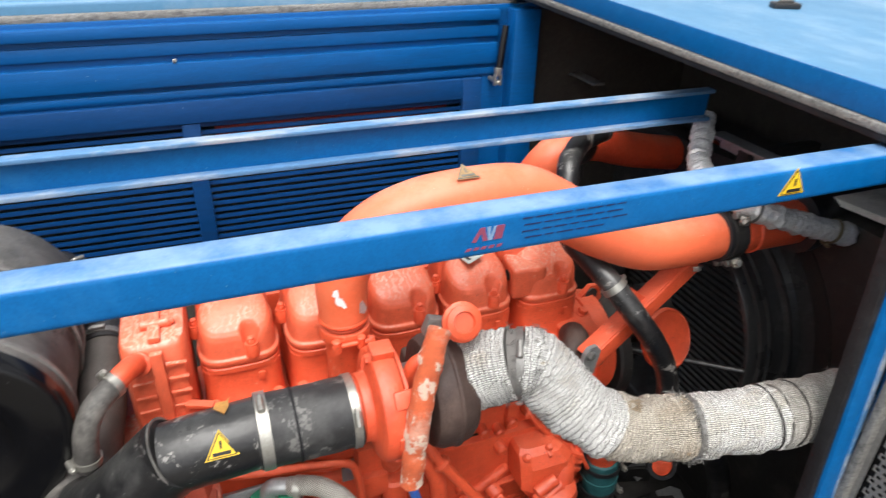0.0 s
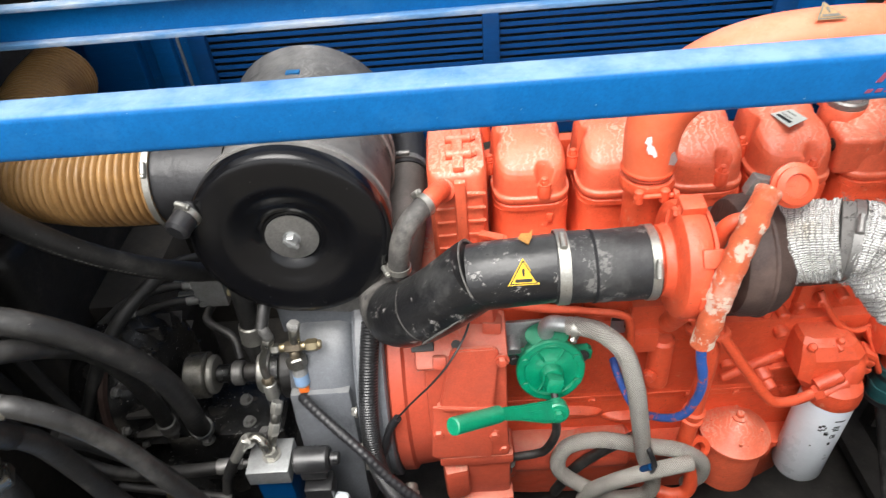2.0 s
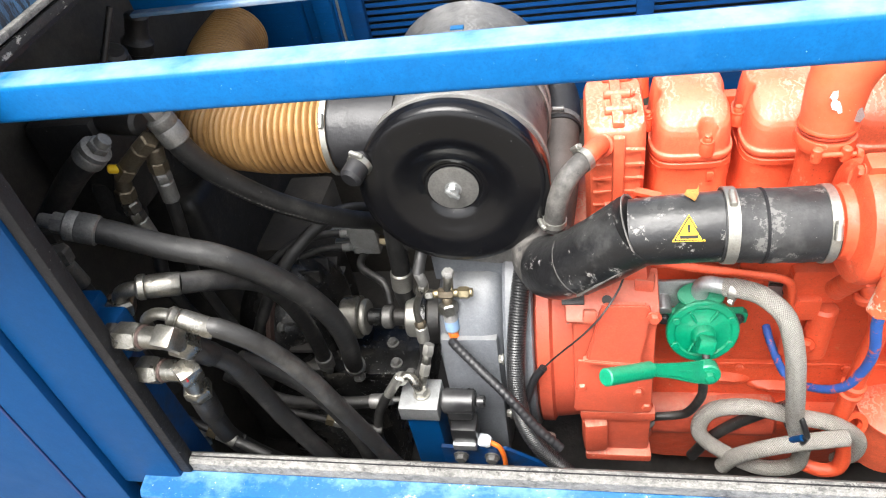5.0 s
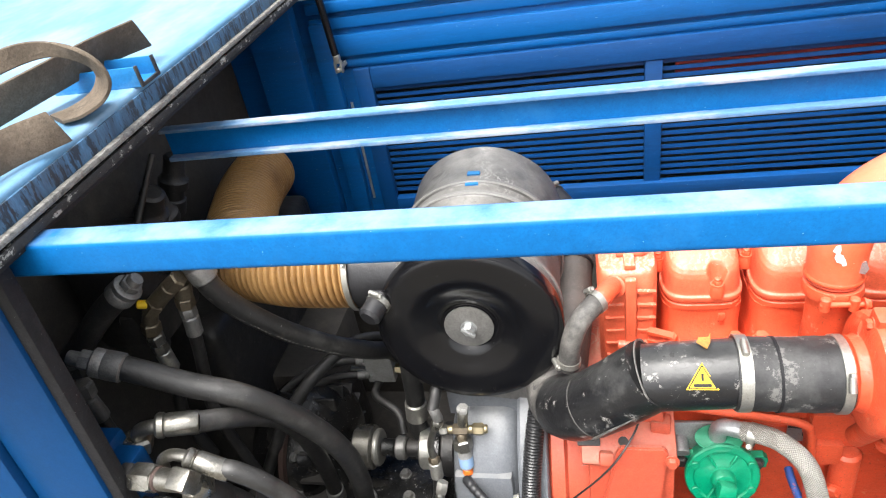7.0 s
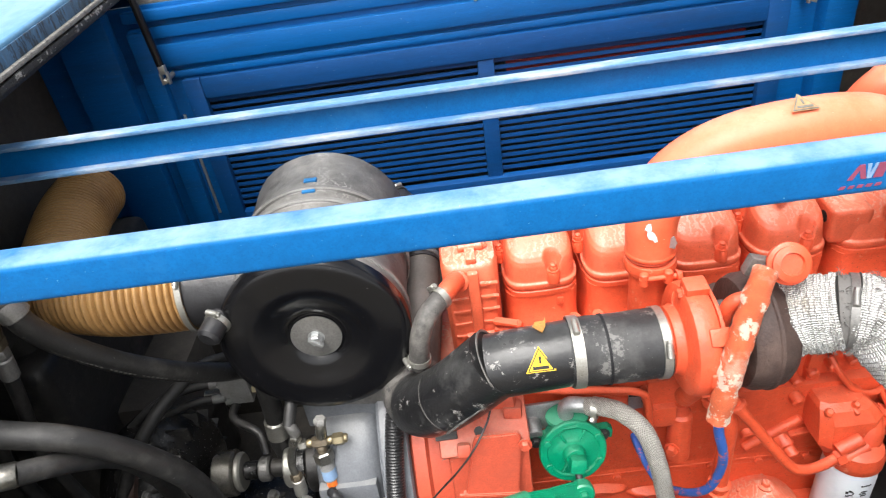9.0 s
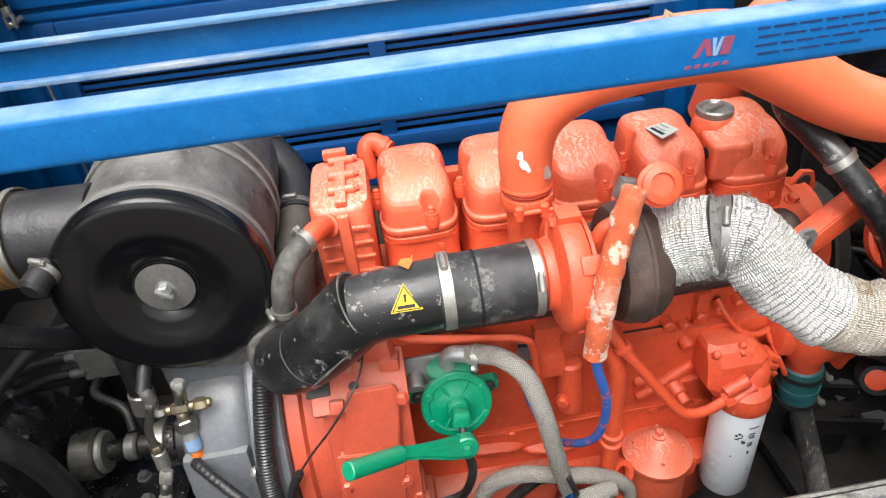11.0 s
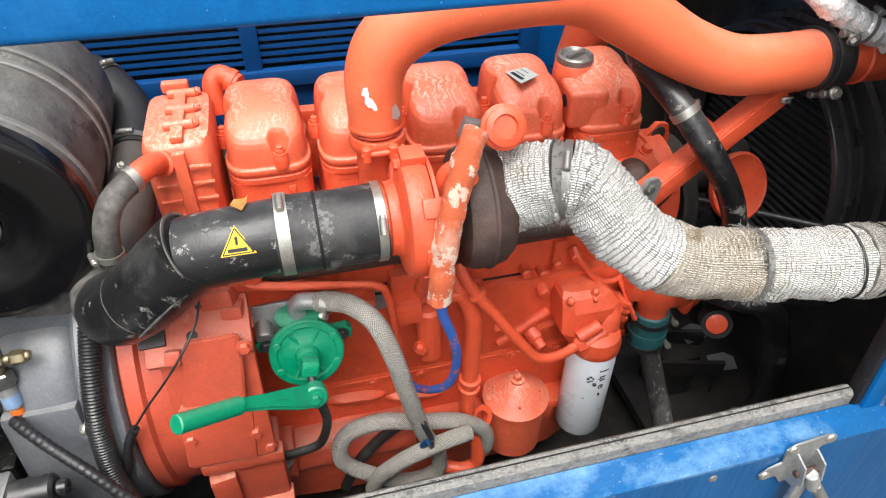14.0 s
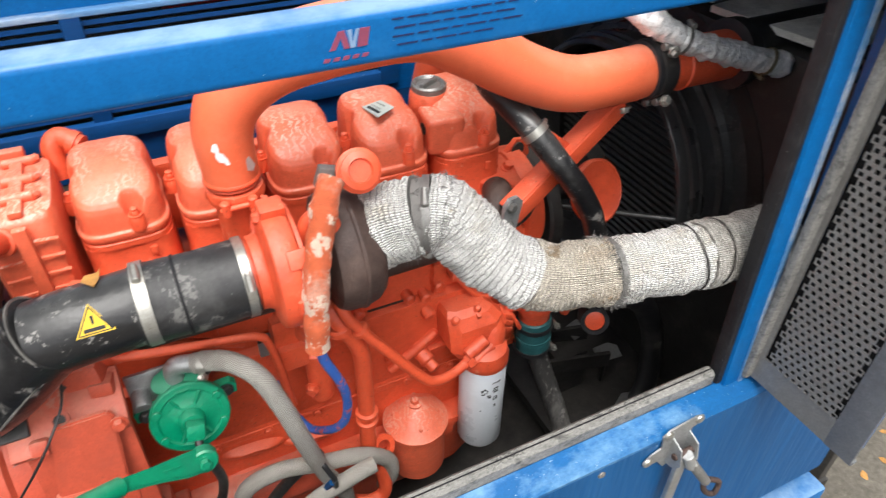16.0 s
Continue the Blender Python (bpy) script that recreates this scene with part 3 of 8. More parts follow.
part("sheet", extruded(prof, -0.95, 1.25), BLUE_FRONT, front, sharp=25)
part("ledge", extruded([(-0.5366, 0.7572), (-0.538, 0.7588), (-0.5728, 0.7518), (-0.5797, 0.7428), (-0.5797, 0.7360), (-0.5778, 0.7360), (-0.5778, 0.7418), (-0.5718, 0.7498)], -0.949, 1.249), LEDGE, front, "rubbed ledge with pale chips", sharp=25)
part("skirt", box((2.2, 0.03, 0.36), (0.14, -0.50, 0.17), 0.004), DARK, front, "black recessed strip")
part("lower_rail", box((2.24, 0.06, 0.30), (0.17, -0.575, 0.04), 0.01), BLUE, front, "blue lower rail")
seal_prof = [(-0.536, 0.757), (-0.536, 0.779), (-0.531, 0.785), (-0.519, 0.785), (-0.512, 0.777), (-0.509, 0.757)]
seal = part("seal", extruded(seal_prof, -0.90, 0.790), SEAL, front, "cracked grey rubber edge seal")
part("groove", extruded([(-0.5265, 0.7852), (-0.5265, 0.7862), (-0.5245, 0.7862), (-0.5245, 0.7852)], -0.9, 0.790), SEAL_BLACK, seal)
for x, z in ((0.540, 0.716), (-0.35, 0.71), (1.08, 0.71)):
    part("rivet", lathe([(0.007, 0), (0.0065, 0.002), (0.003, 0.004)], (x, -0.578, z), (0, -1, 0), 14), STEEL_DULL, front)

# posts on both sides of the opening, leaning back a little
seat(1.0, (0, -0.545, 0.78), -2.6)
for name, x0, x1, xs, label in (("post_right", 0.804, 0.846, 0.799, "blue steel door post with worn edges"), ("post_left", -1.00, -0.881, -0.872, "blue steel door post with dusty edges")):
    p = part(name, box((x1 - x0, 0.030, 0.74), ((x0 + x1) / 2, -0.533, 1.10), 0.006), BLUE_SHADED if x0 < 0 else BLUE)
    tagged(p, label, "post", kind="structure")
    part("seal", box((0.014 if x0 > 0 else 0.020, 0.024, 0.70), (xs, -0.530, 1.11), 0.005), SEAL_BLACK, p, "black rubber edge seal")
part("rubbed_edge", box((0.010, 0.004, 0.70), (0.840, -0.5485, 1.10), 0.0015), BLUE_EDGE, bpy.data.objects["post_right"], "pale rubbed edge")
wl_ = structure("wall_left_front", "smooth bright blue side panel beside the opening", "panel")
# panel shade comes from its darkened blue
part("sheet", box((0.73, 0.03, 1.12), (-1.366, -0.545, 0.92), 0.006), BLUE_SHADED, wl_)
part("fold", box((0.005, 0.004, 1.10), (-1.097, -0.5605, 0.92), 0.001), NAVY_INK, wl_)
wr_ = structure("wall_right_front", "blue side panel beside the opening", "panel")
part("sheet", box((0.84, 0.03, 0.72), (1.328, -0.530, 1.115), 0.006), BLUE, wr_)
seat()

# end walls, lined with dark board
for name, x in (("wall_left", -1.17), ("wall_right", 1.42)):
    w = part(name, box((0.03, 1.22, 1.45), (x, 0.07, 0.745), 0.003), BOARD)
    tagged(w, "dark sooty lining board at the end of the engine bay", "wall", kind="structure")

# back wall: blue sheet with swages and a louvred panel
back = structure("wall_back", "blue louvred steel panel with pressed ribs and scuffed slats", "wall")
Y = 0.65
part("upper_sheet", box((1.96, 0.012, 0.19), (-0.105, Y + 0.006, 1.352), 0.002), BLUE_SHEET, back)
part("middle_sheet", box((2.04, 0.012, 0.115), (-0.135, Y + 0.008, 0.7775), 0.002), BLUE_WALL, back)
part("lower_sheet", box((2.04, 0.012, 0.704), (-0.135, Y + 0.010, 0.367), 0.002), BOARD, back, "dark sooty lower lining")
for z, h, d in ((1.425, 0.026, 0.022), (1.383, 0.030, 0.012), (1.325, 0.055, 0.016), (1.277, 0.018, 0.010)):
    part("rib", box((1.66, d, h), (-0.07, Y - d / 2 + 0.002, z), 0.005), BLUE_SHEET, back)
for x0, x1 in ((-1.155, -0.80), (0.70, 0.875)):
    part("side_sheet", box((x1 - x0, 0.014, 0.64), ((x0 + x1) / 2, Y + 0.007, 1.12), 0.003), BLUE_SHEET, back)
part("corner_post", box((0.075, 0.06, 0.62), (0.825, Y - 0.02, 1.13), 0.006), BLUE_SHEET, back)
part("corner_post", box((0.13, 0.05, 0.62), (-1.00, Y - 0.015, 1.13), 0.006), BLUE_SHEET, back)
part("stiffener", box((0.05, 0.03, 0.62), (-0.875, Y - 0.012, 1.08), 0.006), BLUE_SHEET, back)
part("edge_strip", box((0.007, 0.004, 0.30), (-0.838, Y - 0.004, 1.02), 0.001), ALU, back)
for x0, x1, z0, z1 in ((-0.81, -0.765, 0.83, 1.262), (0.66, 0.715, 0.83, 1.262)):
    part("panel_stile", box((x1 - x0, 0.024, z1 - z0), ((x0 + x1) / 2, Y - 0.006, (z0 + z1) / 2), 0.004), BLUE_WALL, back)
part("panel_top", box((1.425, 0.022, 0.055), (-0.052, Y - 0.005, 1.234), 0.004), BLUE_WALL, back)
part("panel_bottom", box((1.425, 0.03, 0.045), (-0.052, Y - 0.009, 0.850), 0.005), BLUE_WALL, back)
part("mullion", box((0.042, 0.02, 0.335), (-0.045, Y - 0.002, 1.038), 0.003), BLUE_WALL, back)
slat_rows = 17
for cx, w in ((-0.4155, 0.70), (0.3175, 0.685)):
    slat = None
    for i in range(slat_rows):
        z = 0.8805 + 0.327 * (i + 0.5) / slat_rows
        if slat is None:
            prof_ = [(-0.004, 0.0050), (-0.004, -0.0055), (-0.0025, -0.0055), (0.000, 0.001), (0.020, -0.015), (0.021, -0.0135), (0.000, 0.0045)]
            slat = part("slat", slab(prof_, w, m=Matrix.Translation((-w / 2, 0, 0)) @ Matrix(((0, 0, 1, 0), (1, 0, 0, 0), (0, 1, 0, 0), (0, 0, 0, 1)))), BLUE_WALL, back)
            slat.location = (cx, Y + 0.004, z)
        else:
            o = new("slat", slat.data)
            o.parent = back
            o.location = (cx, Y + 0.004, z)
# dark sheet added behind the slats to keep the gaps between them black
part("dark_gap_backing", box((1.96, 0.01, 1.3), (-0.1, Y + 0.16, 0.75), 0.0), BOARD, back)
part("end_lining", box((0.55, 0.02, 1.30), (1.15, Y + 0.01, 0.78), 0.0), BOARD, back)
part("red_strip", box((0.62, 0.006, 0.035), (0.32, Y + 0.03, 1.165), 0.001), RED_BODY, back, "red body paint glimpsed through the slats")
part("red_strip", box((0.5, 0.006, 0.03), (0.40, Y + 0.03, 1.115), 0.001), RED_BODY, back, "red body paint glimpsed through the slats")

# roof round the hatch
GRIME = material("grimy_blue_edge", (0.06, 0.15, 0.27), 0.5, vary=0.3, dirt=(0.03, 0.05, 0.08), dirt_amount=0.8, dirt_scale=16, stretch=(1, 2.6, 0.5), wear=(0.010, 0.011, 0.013), wear_amount=1.35, wear_scale=24, bump=0.3, speck=(0.5, 0.52, 0.54), speck_amount=0.4)
seat(1.0, (0, -0.5, 1.4625), 2.8, (0.006, 0, -0.012))
rl = structure("roof_left", "light blue weathered roof sheet with a rubber-edged lip", "roof")
part("sheet", box((1.0, 1.62, 0.042), (-1.362, 0.14, 1.488), 0.007, segs=3), BLUE_ROOF, rl)
part("grime", box((0.004, 1.60, 0.029), (-0.8605, 0.14, 1.4855), 0.001), GRIME, rl, "black grime along the folded edge")
part("under_lip", box((0.022, 1.60, 0.016), (-0.866, 0.14, 1.449), 0.004), SEAL_BLACK, rl)
part("seal", box((0.011, 1.60, 0.0085), (-0.8535, 0.14, 1.470), 0.003), SEAL, rl, "cracked grey rubber edge seal")
part("torn_lip", box((0.007, 1.60, 0.012), (-0.8535, 0.14, 1.4555), 0.002), SEAL_TORN, rl, "perished, torn rubber lip")
part("lip", box((0.030, 1.60, 0.018), (-0.876, 0.14, 1.466), 0.003), SEAL_BLACK, rl)
seat(1.0, (0, -0.5, 1.455), 1.3)
rr = structure("roof_right", "light blue weathered roof sheet with a rubber-edged lip", "roof")
part("sheet", box((1.3, 1.62, 0.045), (1.452, 0.14, 1.482), 0.012, segs=3), BLUE_ROOF, rr)
part("edge", box((0.005, 1.60, 0.040), (0.8000, 0.14, 1.486), 0.002), BLUE, rr, "folded blue edge")
part("seal", box((0.013, 1.60, 0.012), (0.7965, 0.14, 1.459), 0.004), SEAL, rr, "cracked grey rubber edge seal")
part("under_lip", box((0.018, 1.60, 0.010), (0.802, 0.14, 1.448), 0.003), SEAL_BLACK, rr)
part("lip", box((0.04, 1.60, 0.018), (0.828, 0.14, 1.452), 0.003), SEAL_BLACK, rr)
seat()
rb = structure("roof_back", "weathered blue roof strip behind the hatch", "roof")
part("sheet", box((1.70, 0.26, 0.05), (-0.03, 0.82, 1.462), 0.012, segs=3), BLUE_ROOF, rb)
part("seal", box((1.70, 0.024, 0.018), (-0.03, 0.676, 1.452), 0.006), SEAL, rb, "cracked grey rubber edge seal")

# two bars across the hatch
bar = thing("roof_bar", "bright blue square steel tube across the hatch, with stickers", "roof bar")
part("tube", box((1.83, 0.040, 0.045), (-0.03, -0.452, 1.4155), 0.007, segs=3), BLUE, bar)
for x in (-0.945, 0.885):
    part("end_plate", box((0.012, 0.06, 0.07), (x, -0.452, 1.425), 0.002), BLUE, bar)
beam = thing("roof_beam", "bright blue I-section steel beam across the hatch", "roof beam")
part("web", box((1.93, 0.006, 0.056), (-0.02, 0.034, 1.345), 0.001), BLUE, beam)
part("upper_flange", box((1.93, 0.026, 0.007), (-0.02, 0.027, 1.3725), 0.002), BLUE_EDGE, beam, "worn edge")
part("lower_flange", box((1.93, 0.034, 0.008), (-0.02, 0.031, 1.317), 0.002), BLUE_EDGE, beam, "dusty ledge with white scuffs")

# stickers and print on the front bar
F = Matrix(((1, 0, 0, 0), (0, 0, -1, 0), (0, 1, 0, 0), (0, 0, 0, 1)))
tri_sign("warning_sticker", None, pose(0.628, -0.4725, 1.4165) @ F, 0.040, bar)
mark = slab([(-0.026, -0.011), (-0.012, 0.013), (-0.004, 0.013), (0.002, -0.011), (-0.006, -0.011), (-0.010, 0.004), (-0.018, -0.011)], 0.0006, m=pose(0.224, -0.4722, 1.4185) @ F @ Matrix.Diagonal((0.64, 0.64, 1, 1)))
mark = slab([(0.012, -0.011), (0.026, -0.011), (0.031, 0.013), (0.017, 0.013)], 0.0006, mark, m=pose(0.224, -0.4722, 1.4185) @ F @ Matrix.Diagonal((0.64, 0.64, 1, 1)))
part("red_mark", mark, FADED_RED, bar, "red slanted maker's mark")
part("white_mark", slab([(0.000, 0.013), (0.006, 0.013), (0.006, -0.004), (0.012, 0.013), (0.016, 0.013), (0.009, -0.011), (0.003, -0.011)], 0.0006, m=pose(0.224, -0.4722, 1.4185) @ F @ Matrix.Diagonal((0.64, 0.64, 1, 1))), FADED_WHITE, bar)
row = None
for i in range(5):
    row = slab([(0.010 * i, 0), (0.010 * i + 0.006, 0), (0.010 * i + 0.008, 0.004), (0.010 * i + 0.002, 0.004)], 0.0006, row, m=pose(0.201, -0.4722, 1.402) @ F @ Matrix.Diagonal((0.85, 0.8, 1, 1)))
part("red_print", row, FADED_RED, bar)
lines = None
for i, (a, c) in enumerate(((0, 0.135), (0.002, 0.125), (0.0, 0.13), (0.004, 0.09))):
    x = a
    while x < c:
        w = 0.012 + 0.010 * ((i * 7 + int(x * 500)) % 3) / 2
        lines = slab([(x, 0), (x + w, 0), (x + w, 0.0035), (x, 0.0035)], 0.0005, lines, m=pose(0.264, -0.4722, 1.4290 - 0.0075 * i) @ F @ Matrix.Diagonal((0.9, 0.42, 1, 1)))
        x += w + 0.004
part("print", lines, NAVY_INK, bar, "small dark blue print")

# perforated door, standing open
door = structure("door_1", "blue steel door standing open, lined with grey perforated sheet", "door")
dx = 0.850
part("skin", box((0.014, 0.186, 0.69), (dx + 0.030, -0.648, 1.125), 0.004), BLUE, door)
part("edge_trim", box((0.012, 0.198, 0.008), (dx + 0.012, -0.650, 0.770), 0.002), GREY_PAINT, door)
part("edge_trim", box((0.018, 0.014, 0.70), (dx - 0.004, -0.552, 1.12), 0.004), SEAL, door, "dusty grey edging")
part("backing", box((0.004, 0.18, 0.66), (dx + 0.02, -0.650, 1.12), 0), SEAL_BLACK, door)


def perforated(y0, y1, z0, z1, pitch, hole):
    """A sheet with square holes set diagonally in rows, as one mesh."""
    verts, faces = [], []
    ny, nz = int((y1 - y0) / pitch), int((z1 - z0) / pitch)
    for j in range(nz):
        for i in range(ny):
            y, z = y0 + i * pitch + (pitch / 2 if j % 2 else 0), z0 + j * pitch
            k = len(verts)
            a, h = pitch / 2, hole / 2
            verts += [(0, y - a, z - a), (0, y + a, z - a), (0, y + a, z + a), (0, y - a, z + a),
                      (0, y - h, z - h), (0, y + h, z - h), (0, y + h, z + h), (0, y - h, z + h),
                      (0.002, y - h, z - h), (0.002, y + h, z - h), (0.002, y + h, z + h), (0.002, y - h, z + h)]
            for p in range(4):
                q = (p + 1) % 4
                faces += [(k + p, k + q, k + 4 + q, k + 4 + p), (k + 4 + p, k + 4 + q, k + 8 + q, k + 8 + p)]
    me = bpy.data.meshes.new("perforated_sheet")
    me.from_pydata(verts, [], faces)
    me.materials.append(MESH_GREY)
    ob = new("perforated_sheet", me)
    ob.location = (dx, 0, 0)
    ob.parent = door
    return tagged(ob, "grey steel sheet full of square holes", kind="stuff")


perforated(-0.696, -0.566, 0.828, 1.46, 0.0122, 0.0072)
part("plain_border", box((0.003, 0.018, 0.70), (dx + 0.003, -0.558, 1.12), 0), MESH_GREY, door)
part("plain_border", box((0.003, 0.146, 0.052), (dx + 0.003, -0.640, 0.797), 0), MESH_GREY, door)
part("end_border", box((0.004, 0.046, 0.70), (dx + 0.003, -0.726, 1.12), 0.001), GREY_PAINT, door, "dull slate grey border")

# outer skins that close the enclosure
for name, size, at in (("wall_end_left", (0.02, 1.56, 1.10), (-1.845, 0.15, 0.915)), ("wall_end_right", (0.02, 1.56, 1.10), (2.085, 0.15, 0.915)), ("wall_outer_back", (3.90, 0.02, 1.10), (0.12, 0.935, 0.905))):
    w = part(name, box(size, at, 0.004), BLUE_SHADED)
    tagged(w, "blue painted steel outer sheet of the enclosure", "wall", kind="structure")


# ---- the engine ----
seat(0.966)
engine = thing("diesel_engine", "orange painted five-cylinder diesel engine with dusty valve covers", "engine")
PITCH, X0 = 0.159, -0.021

part("block", box((0.98, 0.30, 0.34), (0.24, 0.10, 0.62), 0.012), ORANGE, engine)
part("side_plate", box((0.86, 0.055, 0.214), (0.27, -0.048, 0.578), 0.006), ORANGE, engine)
part("head_lip", box((0.94, 0.020, 0.016), (0.24, -0.052, 0.792), 0.004), ORANGE, engine)
part("lower_flange", box((0.94, 0.030, 0.018), (0.24, -0.066, 0.468), 0.004), ORANGE, engine)
part("crankcase", box((0.80, 0.36, 0.26), (0.24, 0.10, 0.36), 0.02), ORANGE, engine)
part("rear_rail", box((0.66, 0.030, 0.100), (0.300, 0.208, 0.925), 0.008), ORANGE, engine)
part("intake_rail", box((0.80, 0.09, 0.10), (0.30, 0.235, 0.87), 0.02), ORANGE, engine)
for i in range(8):
    part("flange_bolt", hexes((-0.10 + 0.105 * i, -0.081, 0.468), (0, -1, 0), 0.009, 0.008), ORANGE, engine)
sump = loft([(0.10, 0.22, 0.08, 0.36, 0.15), (0.12, 0.22, 0.08, 0.40, 0.18), (0.30, 0.22, 0.08, 0.42, 0.20), (0.32, 0.22, 0.08, 0.44, 0.22), (0.34, 0.22, 0.08, 0.44, 0.22)], 40, 6)
part("sump", sump, ORANGE, engine)
# pressed ribs on the crankcase side
for x, z in ((0.072, 0.430), (0.072, 0.350), (0.20, 0.400), (0.075, 0.270)):
    b = loft([(0, 0, 0, 0.066, 0.020), (0.012, 0, 0.004, 0.052, 0.012), (0.019, 0, 0.008, 0.030, 0.004)], 24, 2.2)
    part("pressed_rib", b, ORANGE, engine, m=pose(x, -0.082, z, 90, 0, 0) @ pose(0, 0, 0, 0, 0, -6))

# heads and valve covers, one to each cylinder
def cover_top(x, pockets, n=104):
    """A cast cover: waisted plan, rounded shoulders, and a scoop over each bolt."""
    rows = [(0.9645, 0.003), (0.9655, 0.0012), (0.967, 0.0), (0.9755, 0.0), (0.9775, 0.001), (0.9782, 0.0042), (0.980, 0.0052)]
    curve = [(0.980, 0.0052), (1.008, 0.0066), (1.032, 0.0085), (1.045, 0.0112), (1.0540, 0.0165), (1.0603, 0.0255), (1.0640, 0.0370), (1.0660, 0.0520)]
    for (z0, i0), (z1, i1) in zip(curve, curve[1:]):
        rows += [(z0 + (z1 - z0) * k / 5, i0 + (i1 - i0) * k / 5) for k in range(1, 6)]
    b = bmesh.new()
    rings = []
    for z, inset in rows + [(1.0670, 0.070), (1.0672, 0.085), (1.0674, 0.11)]:
        ring = []
        for k in range(n):
            a = 2 * math.pi * (k + 0.5) / n
            c, s = math.cos(a), math.sin(a)
            q = (abs(c) ** 4.2 + abs(s) ** 4.2) ** (-1 / 4.2)
            u, v = c * q, s * q
            px, py = 0.0735 * u * (1 - 0.06 * math.exp(-((v - 0.02) / 0.24) ** 2)), 0.0985 * v
            r = math.hypot(px, py)
            f = max(0.02, 1 - inset / max(0.02, min(r, 0.076 + 0.45 * (r - 0.076))))
            vx, vy = x + px * f, 0.090 + py * f
            lean = (vy - 0.090) / 0.098
            h = z + max(0.0, (z - 0.985) / 0.082) * (0.006 * max(0.0, lean) - 0.040 * max(0.0, -lean) ** 1.25)
            if z > 1.0:
                for qx, qy in pockets:
                    d = math.hypot(vx - qx, vy - qy)
                    h = min(h, 1.0 + max(0.0, d - 0.0120) * 5.5)
            ring.append(b.verts.new((vx, vy, h)))
        rings.append(ring)
    for p, q in zip(rings, rings[1:]):
        for k in range(n):
            b.faces.new((p[k], p[(k + 1) % n], q[(k + 1) % n], q[k]))
    b.faces.new(rings[0][::-1]), b.faces.new(rings[-1])
    return b


for i in range(5):
    x = X0 + PITCH * i
    head = loft([(0.800, x, 0.105, 0.073, 0.150), (0.868, x, 0.105, 0.073, 0.150), (0.872, x, 0.098, 0.071, 0.120), (0.905, x, 0.092, 0.071, 0.094), (0.950, x, 0.091, 0.072, 0.095)], 40, 6)
    part("cylinder_head", head, ORANGE, engine)
    rim = loft([(0.9485, x, 0.090, 0.0705, 0.0955), (0.950, x, 0.090, 0.0730, 0.0980), (0.9595, x, 0.090, 0.0730, 0.0980), (0.9610, x, 0.090, 0.0710, 0.0960), (0.9655, x, 0.090, 0.0710, 0.0960)], 64, 4.2, 0.06)
    g = part("gasket_flange", rim, ORANGE, engine)
    spots = [(x + 0.021, 0.004), (x - 0.072, 0.088)]
    c = part("valve_cover", cover_top(x, spots), ORANGE_DUSTY, engine, "dusty orange cast valve cover", sharp=60)
    if i == 4:
        neck = part("filler_neck", lathe([(0.040, 0), (0.040, 0.060), (0.038, 0.080), (0.034, 0.086)], (x - 0.048, 0.106, 0.979), (0, -0.05, 1), 36), ORANGE_DUSTY, c)
        part("filler_cap", lathe([(0.034, 0), (0.035, 0.004), (0.034, 0.012), (0.030, 0.015), (0.027, 0.013), (0.024, 0.009), (0.004, 0.009)], (x - 0.048, 0.103, 1.064), (0, -0.05, 1), 32), STEEL_DULL, neck, "scratched steel oil filler cap")
        part("cap_grip", box((0.050, 0.009, 0.010), (x - 0.048, 0.1025, 1.077), 0.003, (0, 0, 28)), STEEL_DULL, neck)
        part("ledge", box((0.075, 0.075, 0.075), (x - 0.050, 0.042, 1.008), 0.012, (0, 0, -6), segs=3), ORANGE_DUSTY, c)
        part("ledge_bore", lathe([(0.012, 0), (0.010, 0.0015)], (x - 0.090, 0.038, 1.018), (-1, 0, 0), 18), DARK, c)
    if i == 3:
        part("sticker", slab([(-0.026, -0.018), (0.026, -0.022), (0.020, 0.022), (-0.020, 0.022)], 0.0012, m=pose(x - 0.010, 0.062, 1.0662, 4, 0, -72)), PALE, c, "pale maker's sticker with dark print")
        for k, (w, h) in enumerate(((0.034, 0.007), (0.026, 0.002), (0.022, 0.002))):
            part("print", slab([(0, 0), (w, 0), (w, h), (0, h)], 0.0005, m=pose(x - 0.010, 0.062, 1.0676, 4, 0, -72) @ pose(-0.018, -0.014 + 0.012 * k, 0)), BLACK_INK if k == 0 else CAN_GREY, c)
    # a flanged bolt in each scoop
    for k, (bx, by) in enumerate(spots):
        part("bolt_boss", lathe([(0.0125, 0), (0.0125, 0.020), (0.010, 0.024)], (bx, by - 0.006 if k == 0 else by, 0.978), (0, 0, 1), 18), ORANGE, c)
        by = by - 0.006 if k == 0 else by
        b = hexes((bx, by, 1.003), (0, 0, 1), 0.0085, 0.009)
        b = lathe([(0.006, 0.009), (0.006, 0.013), (0.003, 0.015)], (bx, by, 1.003), (0, 0, 1), 12, b)
        part("bolt", b, ORANGE, c)
    part("front_lug", box((0.012, 0.006, 0.018), (x + 0.032, -0.006, 0.930), 0.003), ORANGE, engine)
    for dx_ in (-0.058, 0.056):
        b = hexes((x + dx_, -0.022, 0.885), (0, -0.1, 1), 0.0135, 0.017)
        b = lathe([(0.020, -0.03), (0.020, -0.003), (0.0185, -0.001)], (x + dx_, -0.022, 0.885), (0, -0.1, 1), 18, b)
        part("head_bolt", b, ORANGE, engine)
    part("head_foot", box((0.150, 0.060, 0.020), (x, -0.035, 0.857), 0.006), ORANGE, engine)
    stub = lathe([(0.026, 0), (0.026, 0.05), (0.022, 0.06)], (x, -0.04, 0.835), (0, -1, 0), 20)
